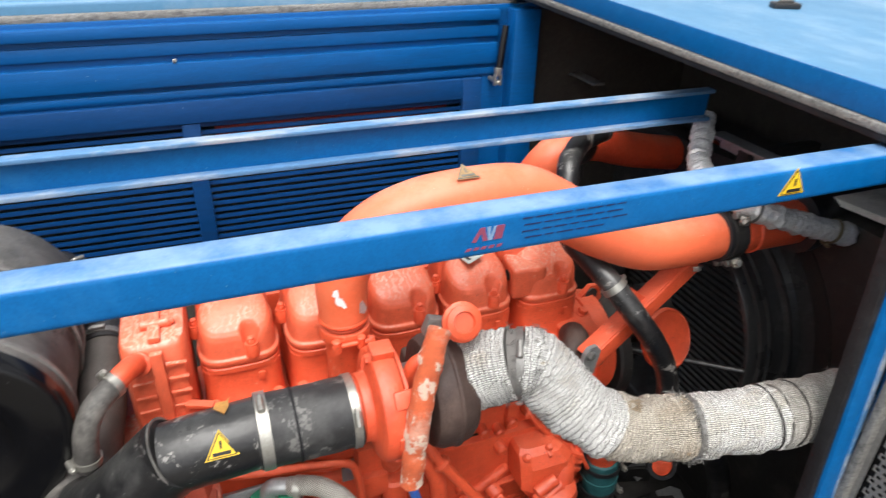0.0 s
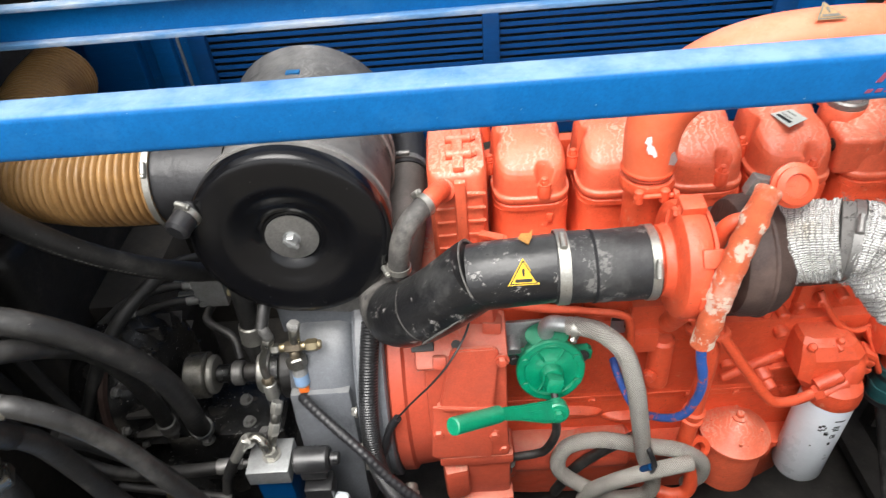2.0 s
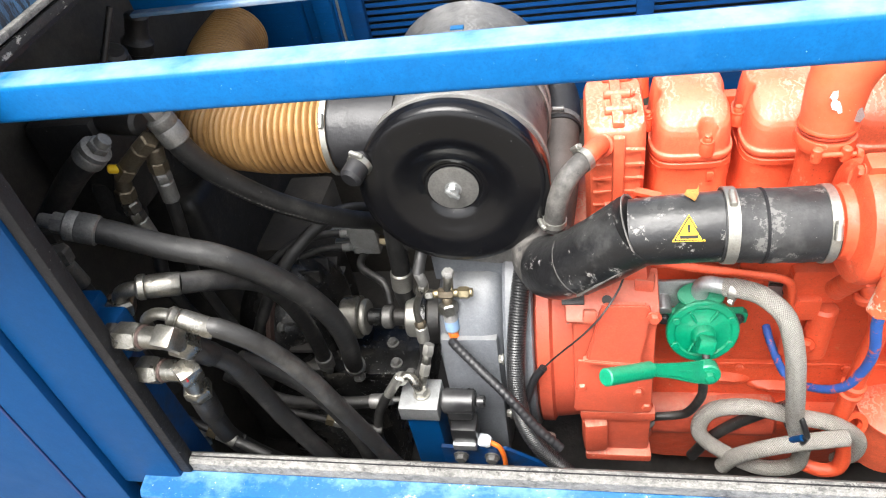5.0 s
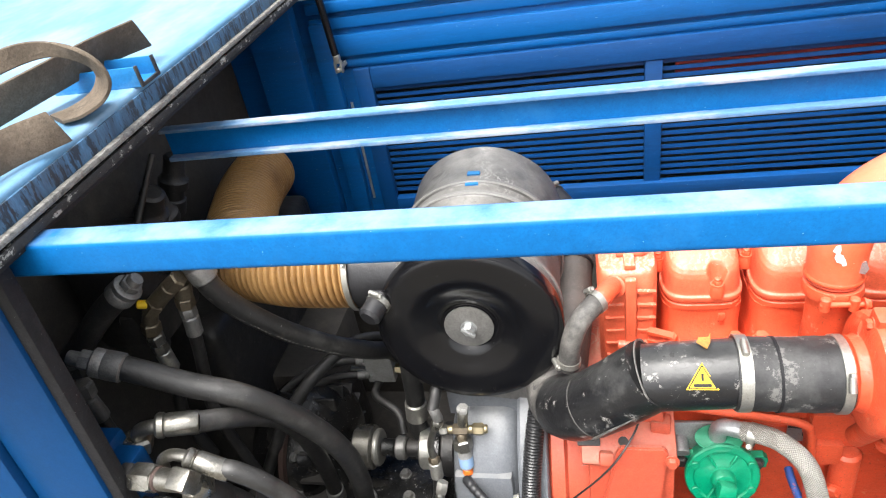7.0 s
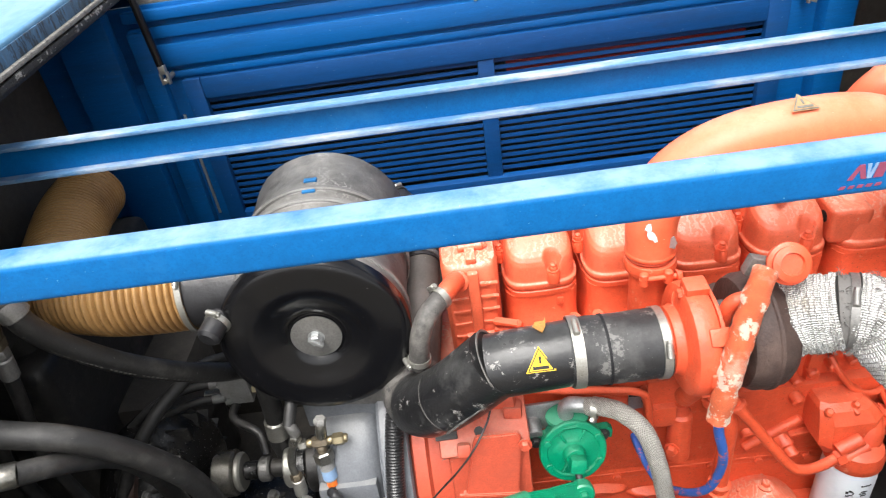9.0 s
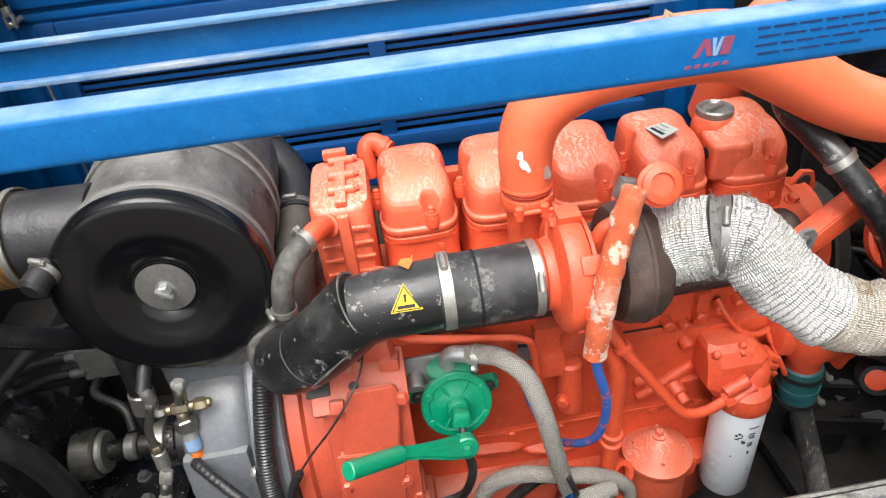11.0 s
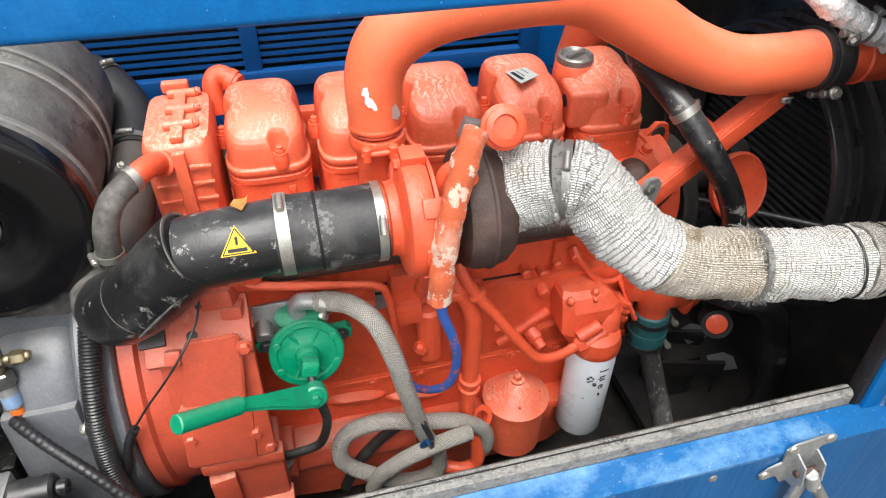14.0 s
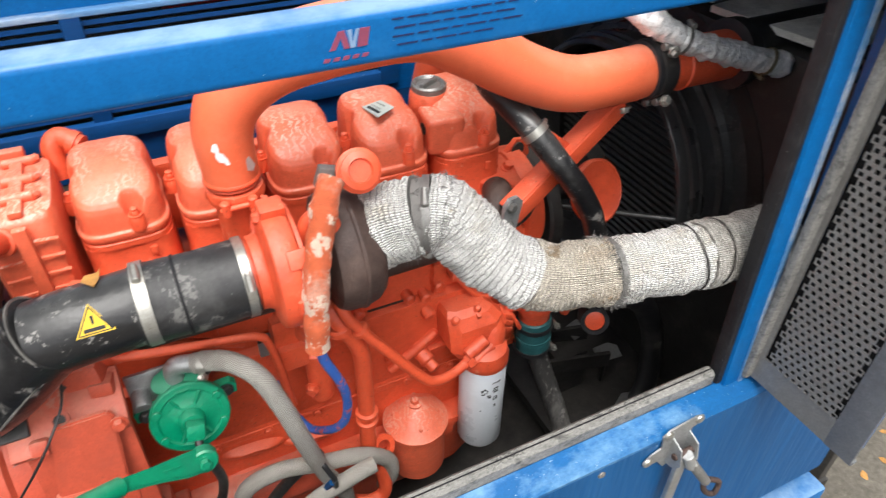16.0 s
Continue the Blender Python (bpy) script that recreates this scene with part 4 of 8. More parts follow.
    part("exhaust_port", stub, RUST, engine, "heat-browned exhaust port")
part("head_fins", box((0.014, 0.012, 0.07), (-0.115, 0.0, 0.88), 0.003), ORANGE, engine)
part("exhaust_manifold", tube([(-0.05, -0.105, 0.855), (0.15, -0.112, 0.86), (0.35, -0.112, 0.86), (0.62, -0.105, 0.855)], 0.034), RUST, engine, "heat-browned cast exhaust manifold")
part("manifold_end", tube([(0.60, -0.10, 0.86), (0.655, -0.10, 0.875), (0.675, -0.10, 0.90)], 0.030), RUST, engine)

# ribbed housing at the flywheel end
hx = -0.157
housing = loft([(0.800, hx, 0.065, 0.052, 0.095), (0.880, hx, 0.065, 0.053, 0.098), (0.980, hx, 0.068, 0.054, 0.100), (1.040, hx, 0.072, 0.054, 0.096), (1.050, hx, 0.074, 0.050, 0.090), (1.053, hx, 0.074, 0.042, 0.080)], 40, 7)
hb = part("gear_housing", housing, ORANGE_DUSTY, engine, "dusty orange cast housing with ribs")
part("spine", join(box((0.020, 0.175, 0.012), (hx + 0.004, 0.070, 1.056), 0.004), box((0.020, 0.014, 0.20), (hx + 0.004, -0.035, 0.945), 0.004)), ORANGE_DUSTY, hb)
for y in (0.145, 0.085, 0.030):
    part("lug", rod((hx - 0.018, y, 1.058), (hx + 0.030, y, 1.058), 0.0085, 14), ORANGE_DUSTY, hb)
    part("lug_bolt", hexes((hx + 0.032, y, 1.060), (1, 0, 0), 0.006, 0.006), ORANGE_DUSTY, hb)
part("lug_block", box((0.045, 0.020, 0.018), (hx - 0.004, 0.160, 1.066), 0.004), ORANGE_DUSTY, hb)
for z in (1.015, 0.985, 0.955, 0.925, 0.895, 0.865):
    for sx in (-1, 1):
        part("fin", slab([(0, -0.003), (0.032, -0.001), (0.032, 0.001), (0, 0.003)], 0.008, m=pose(hx + 0.012 * sx + 0.004, -0.029, z, 90, 0, 0) @ Matrix.Diagonal((sx, 1, 1, 1))), ORANGE_DUSTY, hb)
part("lug", rod((hx - 0.02, -0.042, 0.895), (hx + 0.034, -0.042, 0.895), 0.010, 14), ORANGE_DUSTY, hb)
for z in (0.905, 0.885, 0.925):
    part("connector_fin", slab([(0, -0.004), (0.045, -0.0015), (0.045, 0.0015), (0, 0.004)], 0.016, m=pose(hx + 0.038, -0.028, z, 90, 0, -20)), ORANGE, hb)
elbow = part("breather_elbow", tube([(-0.172, -0.005, 1.010), (-0.184, -0.032, 1.028), (-0.191, -0.060, 1.043), (-0.203, -0.085, 1.047), (-0.213, -0.096, 1.041)], 0.0175, segs=22), ORANGE, hb)
part("elbow_collar", lathe([(0.018, 0), (0.0215, 0.002), (0.0215, 0.010), (0.018, 0.012)], (-0.178, -0.024, 1.022), (-0.4, -0.8, 0.4), 24), ORANGE, hb)
part("breather_stub", tube([(-0.100, 0.17, 1.00), (-0.102, 0.185, 1.050), (-0.085, 0.19, 1.066), (-0.055, 0.17, 1.053)], 0.018, segs=20), ORANGE, engine)
part("stub_collar", ring_plate(0.018, 0.022, 0.012, (-0.072, 0.180, 1.060), (0.8, -0.4, -0.4)), ORANGE, engine)
part("lifting_eye", slab([(0, 0), (0.09, 0.0), (0.10, 0.05), (0.088, 0.085), (0.06, 0.092), (0.035, 0.07)], 0.012, m=pose(0.700, 0.070, 0.83, 90, 0, 12)), ORANGE, engine)
part("eye_hole", lathe([(0.017, 0), (0.017, 0.0145)], (0.762, 0.0825, 0.898), (0.2, -1, 0), 24), DARK, engine)

# flywheel housing and its cover plates
FX, FZ = -0.20, 0.56
fly = lathe([(0.285, 0), (0.295, 0.006), (0.295, 0.03), (0.285, 0.036), (0.278, 0.10), (0.265, 0.16), (0.20, 0.19)], (-0.315, 0.06, FZ), (1, 0, 0), 64)
fw = part("flywheel_housing", fly, ORANGE_FADED, engine, "smooth orange flywheel housing")
part("flange_ring", lathe([(0.300, 0), (0.305, 0.003), (0.305, 0.014), (0.30, 0.017)], (-0.332, 0.06, FZ), (1, 0, 0), 64), GREY_PAINT, fw, "grey painted flange edge")
plate = box((0.150, 0.016, 0.270), (-0.165, -0.218, 0.655), 0.008, (-8, 0, 0))
plate = box((0.165, 0.020, 0.100), (-0.170, -0.185, 0.805), 0.008, (-55, 0, 0), bm=plate)
pl = part("cover_plate", plate, ORANGE_FADED, fw)
lean = Matrix.Translation((0, -0.224, 0.755)) @ pose(0, 0, 0, -8) @ F @ Matrix.Translation((0, -0.755, 0))
part("raised_panel", slab([(-0.217, 0.690), (-0.210, 0.684), (-0.124, 0.676), (-0.118, 0.682), (-0.104, 0.812), (-0.112, 0.822), (-0.184, 0.822), (-0.190, 0.812)], 0.012, bevel=0.003, m=lean), ORANGE_FADED, pl)
part("panel_lip", slab([(-0.222, 0.684), (-0.118, 0.674), (-0.116, 0.682), (-0.221, 0.693)], 0.016, bevel=0.002, m=lean), ORANGE_FADED, pl)
part("lower_panel", box((0.118, 0.010, 0.135), (-0.178, -0.234, 0.598), 0.003, (-8, 5, 0)), ORANGE_FADED, pl)
part("panel_boss", box((0.024, 0.018, 0.024), (-0.209, -0.226, 0.796), 0.005, (-30, 6, 0)), ORANGE_FADED, pl)
part("wing", box((0.056, 0.052, 0.034), (-0.130, -0.150, 0.846), 0.006, (-12, -10, -12)), ORANGE_FADED, pl)
part("wing_step", box((0.034, 0.034, 0.024), (-0.112, -0.172, 0.828), 0.005, (-12, 0, -8)), ORANGE_FADED, pl)
part("wing_ledge", box((0.024, 0.050, 0.016), (-0.098, -0.140, 0.872), 0.004, (-8, 0, 0)), ORANGE_FADED, pl)
part("knob", rod((-0.166, -0.160, 0.832), (-0.156, -0.168, 0.846), 0.005, 12), DARK, pl)
part("plug_hole", ring_plate(0.009, 0.0145, 0.004, (-0.178, -0.1985, 0.8080), (0, -0.574, 0.819), 24), ORANGE_FADED, pl)
part("plug_recess", lathe([(0.0092, 0), (0.0090, 0.0012)], (-0.178, -0.1985, 0.8080), (0, -0.574, 0.819), 18), DARK, pl)
# small dark rectangle on the cover below the intake pipe
part("dark_rectangle", box((0.040, 0.012, 0.026), (-0.238, -0.196, 0.812), 0.002, (-55, 0, 0)), DARK, pl)
part("scrape", slab([(-0.016, 0), (-0.004, 0.002), (0.014, 0.005), (0.012, 0.007), (-0.008, 0.004)], 0.0006, m=pose(-0.236, -0.2255, 0.774, 72, 0, 0)), CAN_GREY, pl)
for x, z in ((-0.100, 0.803), (-0.225, 0.60), (-0.118, 0.585), (-0.10, 0.54)):
    part("plate_bolt", hexes((x, -0.236, z), (0, -1, 0.1), 0.010, 0.010), ORANGE_FADED, pl)
low = box((0.13, 0.08, 0.16), (-0.150, -0.185, 0.43), 0.012)
low = box((0.15, 0.03, 0.03), (-0.155, -0.225, 0.50), 0.008, bm=low)
low = box((0.05, 0.05, 0.10), (-0.20, -0.22, 0.42), 0.010, (0, 0, 8), bm=low)
low = box((0.14, 0.04, 0.025), (-0.15, -0.22, 0.34), 0.006, bm=low)
part("mount_casting", low, ORANGE_FADED, fw)
part("starter", join(rod((-0.08, -0.10, 0.32), (0.20, -0.10, 0.32), 0.05, 32, 0.012), rod((-0.10, -0.10, 0.32), (-0.07, -0.10, 0.32), 0.062, 32, 0.004)), ORANGE_FADED, engine, "round orange starter motor")
part("shield", box((0.11, 0.05, 0.06), (-0.115, -0.13, 0.865), 0.010, (20, 0, 0)), ORANGE, engine)

seat(1.02)
# turbocharger: compressor, core and turbine
TZ = 1.045
tb = part("compressor", lathe([(0.043, 0), (0.046, 0.003), (0.047, 0.027), (0.0515, 0.029), (0.0515, 0.036), (0.055, 0.042), (0.064, 0.045), (0.077, 0.046), (0.084, 0.050), (0.0865, 0.057), (0.0865, 0.074), (0.083, 0.082), (0.066, 0.085)], (0.096, -0.275, TZ), (1, 0, 0), 56), ORANGE, engine, "orange turbo compressor housing")
part("volute", tube([(0.163, -0.275 + 0.060 * math.cos(math.radians(a)), TZ + 0.060 * math.sin(math.radians(a))) for a in range(-170, 80, 15)], lambda k: 0.014 + 0.013 * k, 4, 20), ORANGE, tb)
part("outlet", tube([(0.160, -0.245, 1.00), (0.158, -0.19, 0.985), (0.157, -0.13, 0.975), (0.156, -0.10, 0.97)], 0.038, segs=24), ORANGE, tb)
part("top_lug", box((0.034, 0.030, 0.026), (0.163, -0.268, TZ + 0.086), 0.005, (8, 0, 0)), ORANGE, tb)
part("lug_bolt", hexes((0.146, -0.268, TZ + 0.080), (-1, 0, 0), 0.008, 0.008), ORANGE, tb)
for a in (250, 205, 160, 300, 340, 30):
    y, z = -0.275 + 0.084 * math.cos(math.radians(a - 20)), TZ + 0.084 * math.sin(math.radians(a - 20))
    clip = part("clip", box((0.030, 0.012, 0.026), (0.176, y, z), 0.004, (a - 20, 0, 0)), ORANGE, tb)
    part("clip_bolt", hexes((0.191, y, z), (1, 0, 0), 0.006, 0.006), ORANGE, tb)
part("back_ring", lathe([(0.075, 0), (0.084, 0.001), (0.084, 0.006), (0.075, 0.008)], (0.179, -0.275, TZ), (1, 0, 0), 48), ORANGE, tb)
part("core", lathe([(0.045, 0), (0.050, 0.01), (0.050, 0.035), (0.06, 0.05)], (0.205, -0.275, 1.045), (1, 0, 0), 32), STEEL_DULL, tb, "greasy bare cast core", m=Matrix.Translation((-0.012, 0, 0)))
part("turbine", lathe([(0.050, 0), (0.082, 0.008), (0.088, 0.020), (0.0885, 0.038), (0.0905, 0.040), (0.0905, 0.044), (0.088, 0.046), (0.084, 0.062), (0.074, 0.074), (0.055, 0.080)], (0.228, -0.275, 1.045), (1, 0, 0), 44), RUST, tb, "heat-browned turbine housing", m=Matrix.Translation((-0.012, 0, 0)))
part("turbine_foot", box((0.07, 0.13, 0.12), (0.275, -0.19, 0.97), 0.025), RUST, tb, m=Matrix.Translation((-0.012, 0, 0)))
wg = part("actuator", lathe([(0.034, 0), (0.037, 0.004), (0.037, 0.012), (0.031, 0.016), (0.031, 0.022), (0.020, 0.026), (0.018, 0.021), (0.004, 0.021)], (0.277, -0.290, 1.174), (-0.05, -0.85, 0.5), 32), ORANGE, tb, "round orange wastegate capsule", m=Matrix.Translation((0.277, -0.290, 1.174)) @ Matrix.Scale(0.80, 4) @ Matrix.Translation((-0.277, 0.290, -1.174)))
part("bracket", box((0.045, 0.016, 0.030), (0.246, -0.282, 1.168), 0.004, (0, 20, 0)), STEEL_DULL, wg)
part("oil_elbow", tube([(0.205, -0.300, 1.085), (0.212, -0.305, 1.125), (0.232, -0.31, 1.135), (0.245, -0.315, 1.11), (0.246, -0.32, 1.07)], 0.011), ORANGE, tb, m=Matrix.Translation((-0.012, 0, 0)))
part("nut", hexes((0.204, -0.300, 1.07), (0, 0, 1), 0.014, 0.014, None, False), STEEL_DULL, tb, m=Matrix.Translation((-0.012, 0, 0)))


# ---- pipes round the engine ----
seat(0.97)
charge = thing("charge_air_pipe", "smooth orange charge air pipe arching over the engine", "pipe")
cp = [(0.149, -0.10, 1.095), (0.151, -0.10, 1.17), (0.178, -0.10, 1.222), (0.245, -0.10, 1.260), (0.35, -0.10, 1.275), (0.46, -0.10, 1.270), (0.545, -0.105, 1.228), (0.635, -0.115, 1.174), (0.725, -0.125, 1.139), (0.82, -0.125, 1.131), (0.915, -0.120, 1.131)]
part("pipe", tube(cp, lambda k: 0.0405 + 0.0115 * min(1.0, k / 0.28) ** 1.2 - 0.0035 * min(1.0, max(0.0, k - 0.5) / 0.2), 8, 40), ORANGE_PIPE, charge)
part("flange", lathe([(0.038, 0), (0.0410, 0.001), (0.0425, 0.003), (0.0425, 0.006), (0.0412, 0.008), (0.040, 0.010)], (0.149, -0.10, 1.088), (0, 0.03, 1), 40), ORANGE, charge)
part("flange_gap", lathe([(0.036, 0), (0.040, 0.001), (0.040, 0.004), (0.036, 0.005)], (0.149, -0.10, 1.083), (0, 0.03, 1), 40), ORANGE_FADED, charge)
part("band", lathe([(0.034, 0), (0.042, 0.002), (0.0445, 0.011), (0.042, 0.022), (0.034, 0.024)], (0.150, -0.10, 1.056), (0, 0, 1), 40), ORANGE, charge)
part("band_bolt", join(rod((0.118, -0.149, 1.068), (0.180, -0.149, 1.068), 0.0045, 10), hexes((0.180, -0.149, 1.068), (1, 0, 0), 0.008, 0.008)), ORANGE, charge)
for bx in (0.126, 0.166):
    part("trunnion", rod((bx, -0.148, 1.056), (bx, -0.148, 1.080), 0.0075, 14, 0.002), ORANGE, charge)
part("riser", lathe([(0.040, 0), (0.036, 0.03), (0.0335, 0.10), (0.0345, 0.162)], (0.150, -0.10, 0.90), (0, 0, 1), 36), ORANGE, charge)
tri_sign("warning_sticker", None, pose(0.355, -0.118, 1.3285, 19, 0, 0), 0.042, charge, (FADED, CAN_GREY))
part("grey_chip", slab([(0, 0), (0.012, -0.004), (0.016, 0.006), (0.010, 0.020), (0.003, 0.016)], 0.002, m=pose(0.165, -0.134, 1.118) @ F), ALU, charge)
part("chip", slab([(-0.001, 0.014), (0.002, 0.023), (0.008, 0.024), (0.010, 0.015), (0.009, 0.009), (0.014, 0.006), (0.019, -0.004), (0.021, -0.012), (0.016, -0.013), (0.013, -0.008), (0.007, -0.006), (0.003, 0.002), (0.004, 0.010)], 0.0006, m=pose(0.126, -0.1415, 1.148) @ F), WHITE, charge, "bare white paint chip")
cl = part("coupling", lathe([(0.0495, 0), (0.054, 0.002), (0.0545, 0.010), (0.053, 0.014), (0.053, 0.034), (0.0545, 0.038), (0.054, 0.046), (0.0495, 0.048)], (0.886, -0.121, 1.131), (1, 0, 0), 40), RUBBER, charge, "ribbed black rubber coupling")
part("band", lathe([(0.054, 0), (0.056, 0.001), (0.056, 0.023), (0.054, 0.024)], (0.899, -0.121, 1.131), (1, 0, 0), 40), DARK, cl, "dark steel band")
for a in (24, -150):
    u = Vector((0, -math.cos(radians(a)), math.sin(radians(a)))) if a > 0 else Vector((0, -0.45, -0.89))
    w = Vector((0, -u.z, u.y))
    c0 = Vector((0.911, -0.121, 1.131)) + u * 0.060
    if a > 0:
        c0 = Vector((0.911, -0.121, 1.131)) + Vector((0, -0.30, 0.95)) * 0.061
        w = Vector((0, 0.95, 0.30))
    part("bolt_block", rod(c0 - Vector((0.012, 0, 0)) + w * 0.014, c0 + Vector((0.012, 0, 0)) + w * 0.014, 0.0075, 14), STEEL_DULL, cl)
    part("bolt_block", rod(c0 - Vector((0.012, 0, 0)) - w * 0.014, c0 + Vector((0.012, 0, 0)) - w * 0.014, 0.0075, 14), STEEL_DULL, cl)
    part("t_bolt", join(rod(c0 - w * 0.034, c0 + w * 0.024, 0.0042, 12), hexes(c0 - w * 0.030, w * -1, 0.0085, 0.009)), STEEL, cl, "bright clamp bolt")
part("bead", lathe([(0.047, 0), (0.0505, 0.003), (0.047, 0.006)], (0.968, -0.120, 1.130), (1, 0, 0), 40), ORANGE, charge)
part("far_stub", tube([(0.93, -0.121, 1.131), (1.02, -0.118, 1.127), (1.12, -0.115, 1.123)], 0.0475, 6, 30), ORANGE, charge)
part("far_hose", lathe([(0.056, 0), (0.068, 0.004), (0.068, 0.03), (0.060, 0.04), (0.060, 0.3)], (1.10, -0.115, 1.123), (1, 0, 0), 30), RUBBER, charge)

seat()
exh = thing("exhaust_pipe", "exhaust pipe bound in frayed sooty white heat wrap", "exhaust pipe")
e1 = [(0.296, -0.270, 1.056), (0.328, -0.286, 1.074), (0.362, -0.304, 1.088)]
e2 = [(0.372, -0.309, 1.090), (0.398, -0.325, 1.086), (0.424, -0.352, 1.052), (0.460, -0.385, 1.020), (0.514, -0.405, 0.996), (0.606, -0.425, 0.988), (0.693, -0.440, 0.984), (0.785, -0.450, 0.980), (0.870, -0.455, 0.974), (0.930, -0.455, 0.972)]


part("wrap_bend", rumple(tube(e1, lambda k: 0.0615 - 0.0085 * k + 0.003 * noise.noise((k * 9, 2, 4)), 14, 48, uv=True, rib=(0.0068, 0.0012)), 0.0048, 34, 5), WRAP, exh)
fine = spline(e2, 4)
cut = next(i for i, p in enumerate(fine) if p.x > 0.745)
c1 = next(i for i, p in enumerate(fine) if p.x > 0.478)
c2 = next(i for i, p in enumerate(fine) if p.x > 0.606)
part("wrap", rumple(tube(fine[:c1 + 1], lambda k: 0.0535 - 0.004 * k + 0.0026 * noise.noise((k * 6, 3, 1)) + 0.0012 * math.sin(21 * k), 5, 56, uv=True, rib=(0.0068, 0.0012)), 0.0048, 34, 3), WRAP, exh)
part("wrap_stained", rumple(tube(fine[c1:c2 + 1], lambda k: 0.0495 + 0.0026 * noise.noise((k * 8, 5, 2)), 5, 56, uv=True, rib=(0.0068, 0.0016)), 0.0048, 34, 5), WRAP_STAINED, exh, "brown-stained stretch of heat wrap")
part("wrap", rumple(tube(fine[c2:cut + 1], lambda k: 0.0480 + 0.003 * k + 0.0014 * noise.noise((k * 7, 8, 2)), 5, 56, uv=True, rib=(0.0068, 0.0012)), 0.0048, 34, 6), WRAP, exh)
part("wrap_end", rumple(tube(fine[cut:], lambda k: 0.0515 + 0.0022 * noise.noise((k * 7, 3, 9)), 5, 56, uv=True, rib=(0.0068, 0.0014)), 0.0048, 34, 5), WRAP_SOOTY, exh, "sooty grey end of the heat wrap")
part("inner_pipe", tube([(0.90, -0.455, 0.973), (1.1, -0.43, 0.96), (1.40, -0.36, 0.95)], 0.040), DARK, exh)
part("bare_band", lathe([(0.047, 0), (0.0525, 0.002), (0.0525, 0.020), (0.047, 0.022)], (0.358, -0.302, 1.086), (1, -0.5, 0.25), 40), WRAP, exh, "grey dusty pipe between the wraps")
clamp("band_clamp", (0.372, -0.309, 1.090), (1, -0.5, 0.1), 0.0528, exh, STEEL_DULL, 0.011, (0.2, -0.6, 0.7))
for cx, cy, cz, cr, cw, tilt in ((0.606, -0.425, 0.988, 0.0500, 0.0085, -0.08), (0.748, -0.446, 0.982, 0.0525, 0.003, 0.12), (0.790, -0.450, 0.980, 0.0530, 0.003, -0.16)):
    part("wire_tie", ring_plate(cr, cr + 0.0016, cw, (cx, cy, cz), (1, -0.15, tilt), 40), STEEL_DULL if cw > 0.005 else DARK, exh)


def fray(name, at, r, n, parent, way=(1, 0, 0), length=0.022, arc=(0, 360), seed=1):
    """Loose threads standing off the end of a wrap."""
    rnd = random.Random(seed)
    b = None
    u = Vector(way).normalized()
    s = u.orthogonal().normalized()
    t = u.cross(s)
    for _ in range(n):
        a = radians(rnd.uniform(*arc))
        out = math.cos(a) * s + math.sin(a) * t
        p = Vector(at) + out * r
        d = (out * rnd.uniform(0.1, 0.9) + u * rnd.uniform(-0.9, 0.9) + Vector((0, 0, -0.3))).normalized() * rnd.uniform(0.2, 1.0) * length
        b = tube([p - out * 0.004, p + d * 0.5 + out * 0.003, p + d], lambda k: 0.0007 * (1 - 0.6 * k), 3, 4, bm=b)
    ob = part(name, b, WRAP, parent)
    return tagged(ob, "loose frayed threads", kind="stuff")


fray("fray", (0.598, -0.424, 0.989), 0.0505, 110, exh, (1, 0, -0.05), 0.016, seed=21)
fray("fray", (0.298, -0.271, 1.057), 0.0615, 130, exh, (1, -0.4, 0), 0.012, seed=2)
fray("fray", (0.356, -0.300, 1.085), 0.054, 120, exh, (1, -0.4, 0), 0.012, seed=3)
fray("fray", (0.384, -0.316, 1.089), 0.054, 150, exh, (1, -0.5, -0.3), 0.016, seed=4)
fray("fray", (0.390, -0.320, 1.088), 0.054, 90, exh, (0.3, 0.5, 0.8), 0.030, (40, 140), seed=14)
fray("fray", (0.606, -0.425, 0.988), 0.050, 150, exh, (1, 0, 0), 0.014, seed=5)
fray("fray", (0.386, -0.317, 1.089), 0.053, 70, exh, (0.2, 0.3, 1), 0.042, (20, 160), seed=15)
fray("fray", (0.300, -0.272, 1.057), 0.061, 90, exh, (-0.6, -0.3, -0.6), 0.028, (150, 250), seed=16)
fray("fray", (0.490, -0.397, 1.006), 0.050, 20, exh, (1, 0, 0), 0.012, seed=6)
fray("fray", (0.926, -0.455, 0.972), 0.051, 140, exh, (1, 0, 0), 0.014, seed=7)

seat(1.018)
intake = thing("turbo_intake_pipe", "scuffed black rubber intake pipe with a warning sticker", "intake pipe")
part("hose", rumple(tube([(0.122, -0.275, 1.044), (0.05, -0.274, 1.041), (-0.022, -0.272, 1.042)], 0.053, 12, 40), 0.0010, 55), RUBBER_FLAKY, intake)
pipe = part("pipe", tube([(-0.012, -0.272, 1.042), (-0.10, -0.271, 1.035), (-0.140, -0.268, 1.028)], 0.0505, 6, 36), RUBBER_WORN, intake)
part("segment", tube([(-0.132, -0.268, 1.037), (-0.184, -0.258, 0.985), (-0.222, -0.246, 0.948)], 0.0545, 1, 40), RUBBER_WORN, intake)
part("segment", tube([(-0.218, -0.247, 0.952), (-0.250, -0.230, 0.922), (-0.270, -0.208, 0.905)], 0.0545, 2, 40), RUBBER_WORN, intake)
part("elbow", tube([(-0.264, -0.214, 0.909), (-0.279, -0.188, 0.900), (-0.283, -0.160, 0.905), (-0.274, -0.128, 0.916)], 0.053, 6, 40), DUSTY_HOSE, intake)
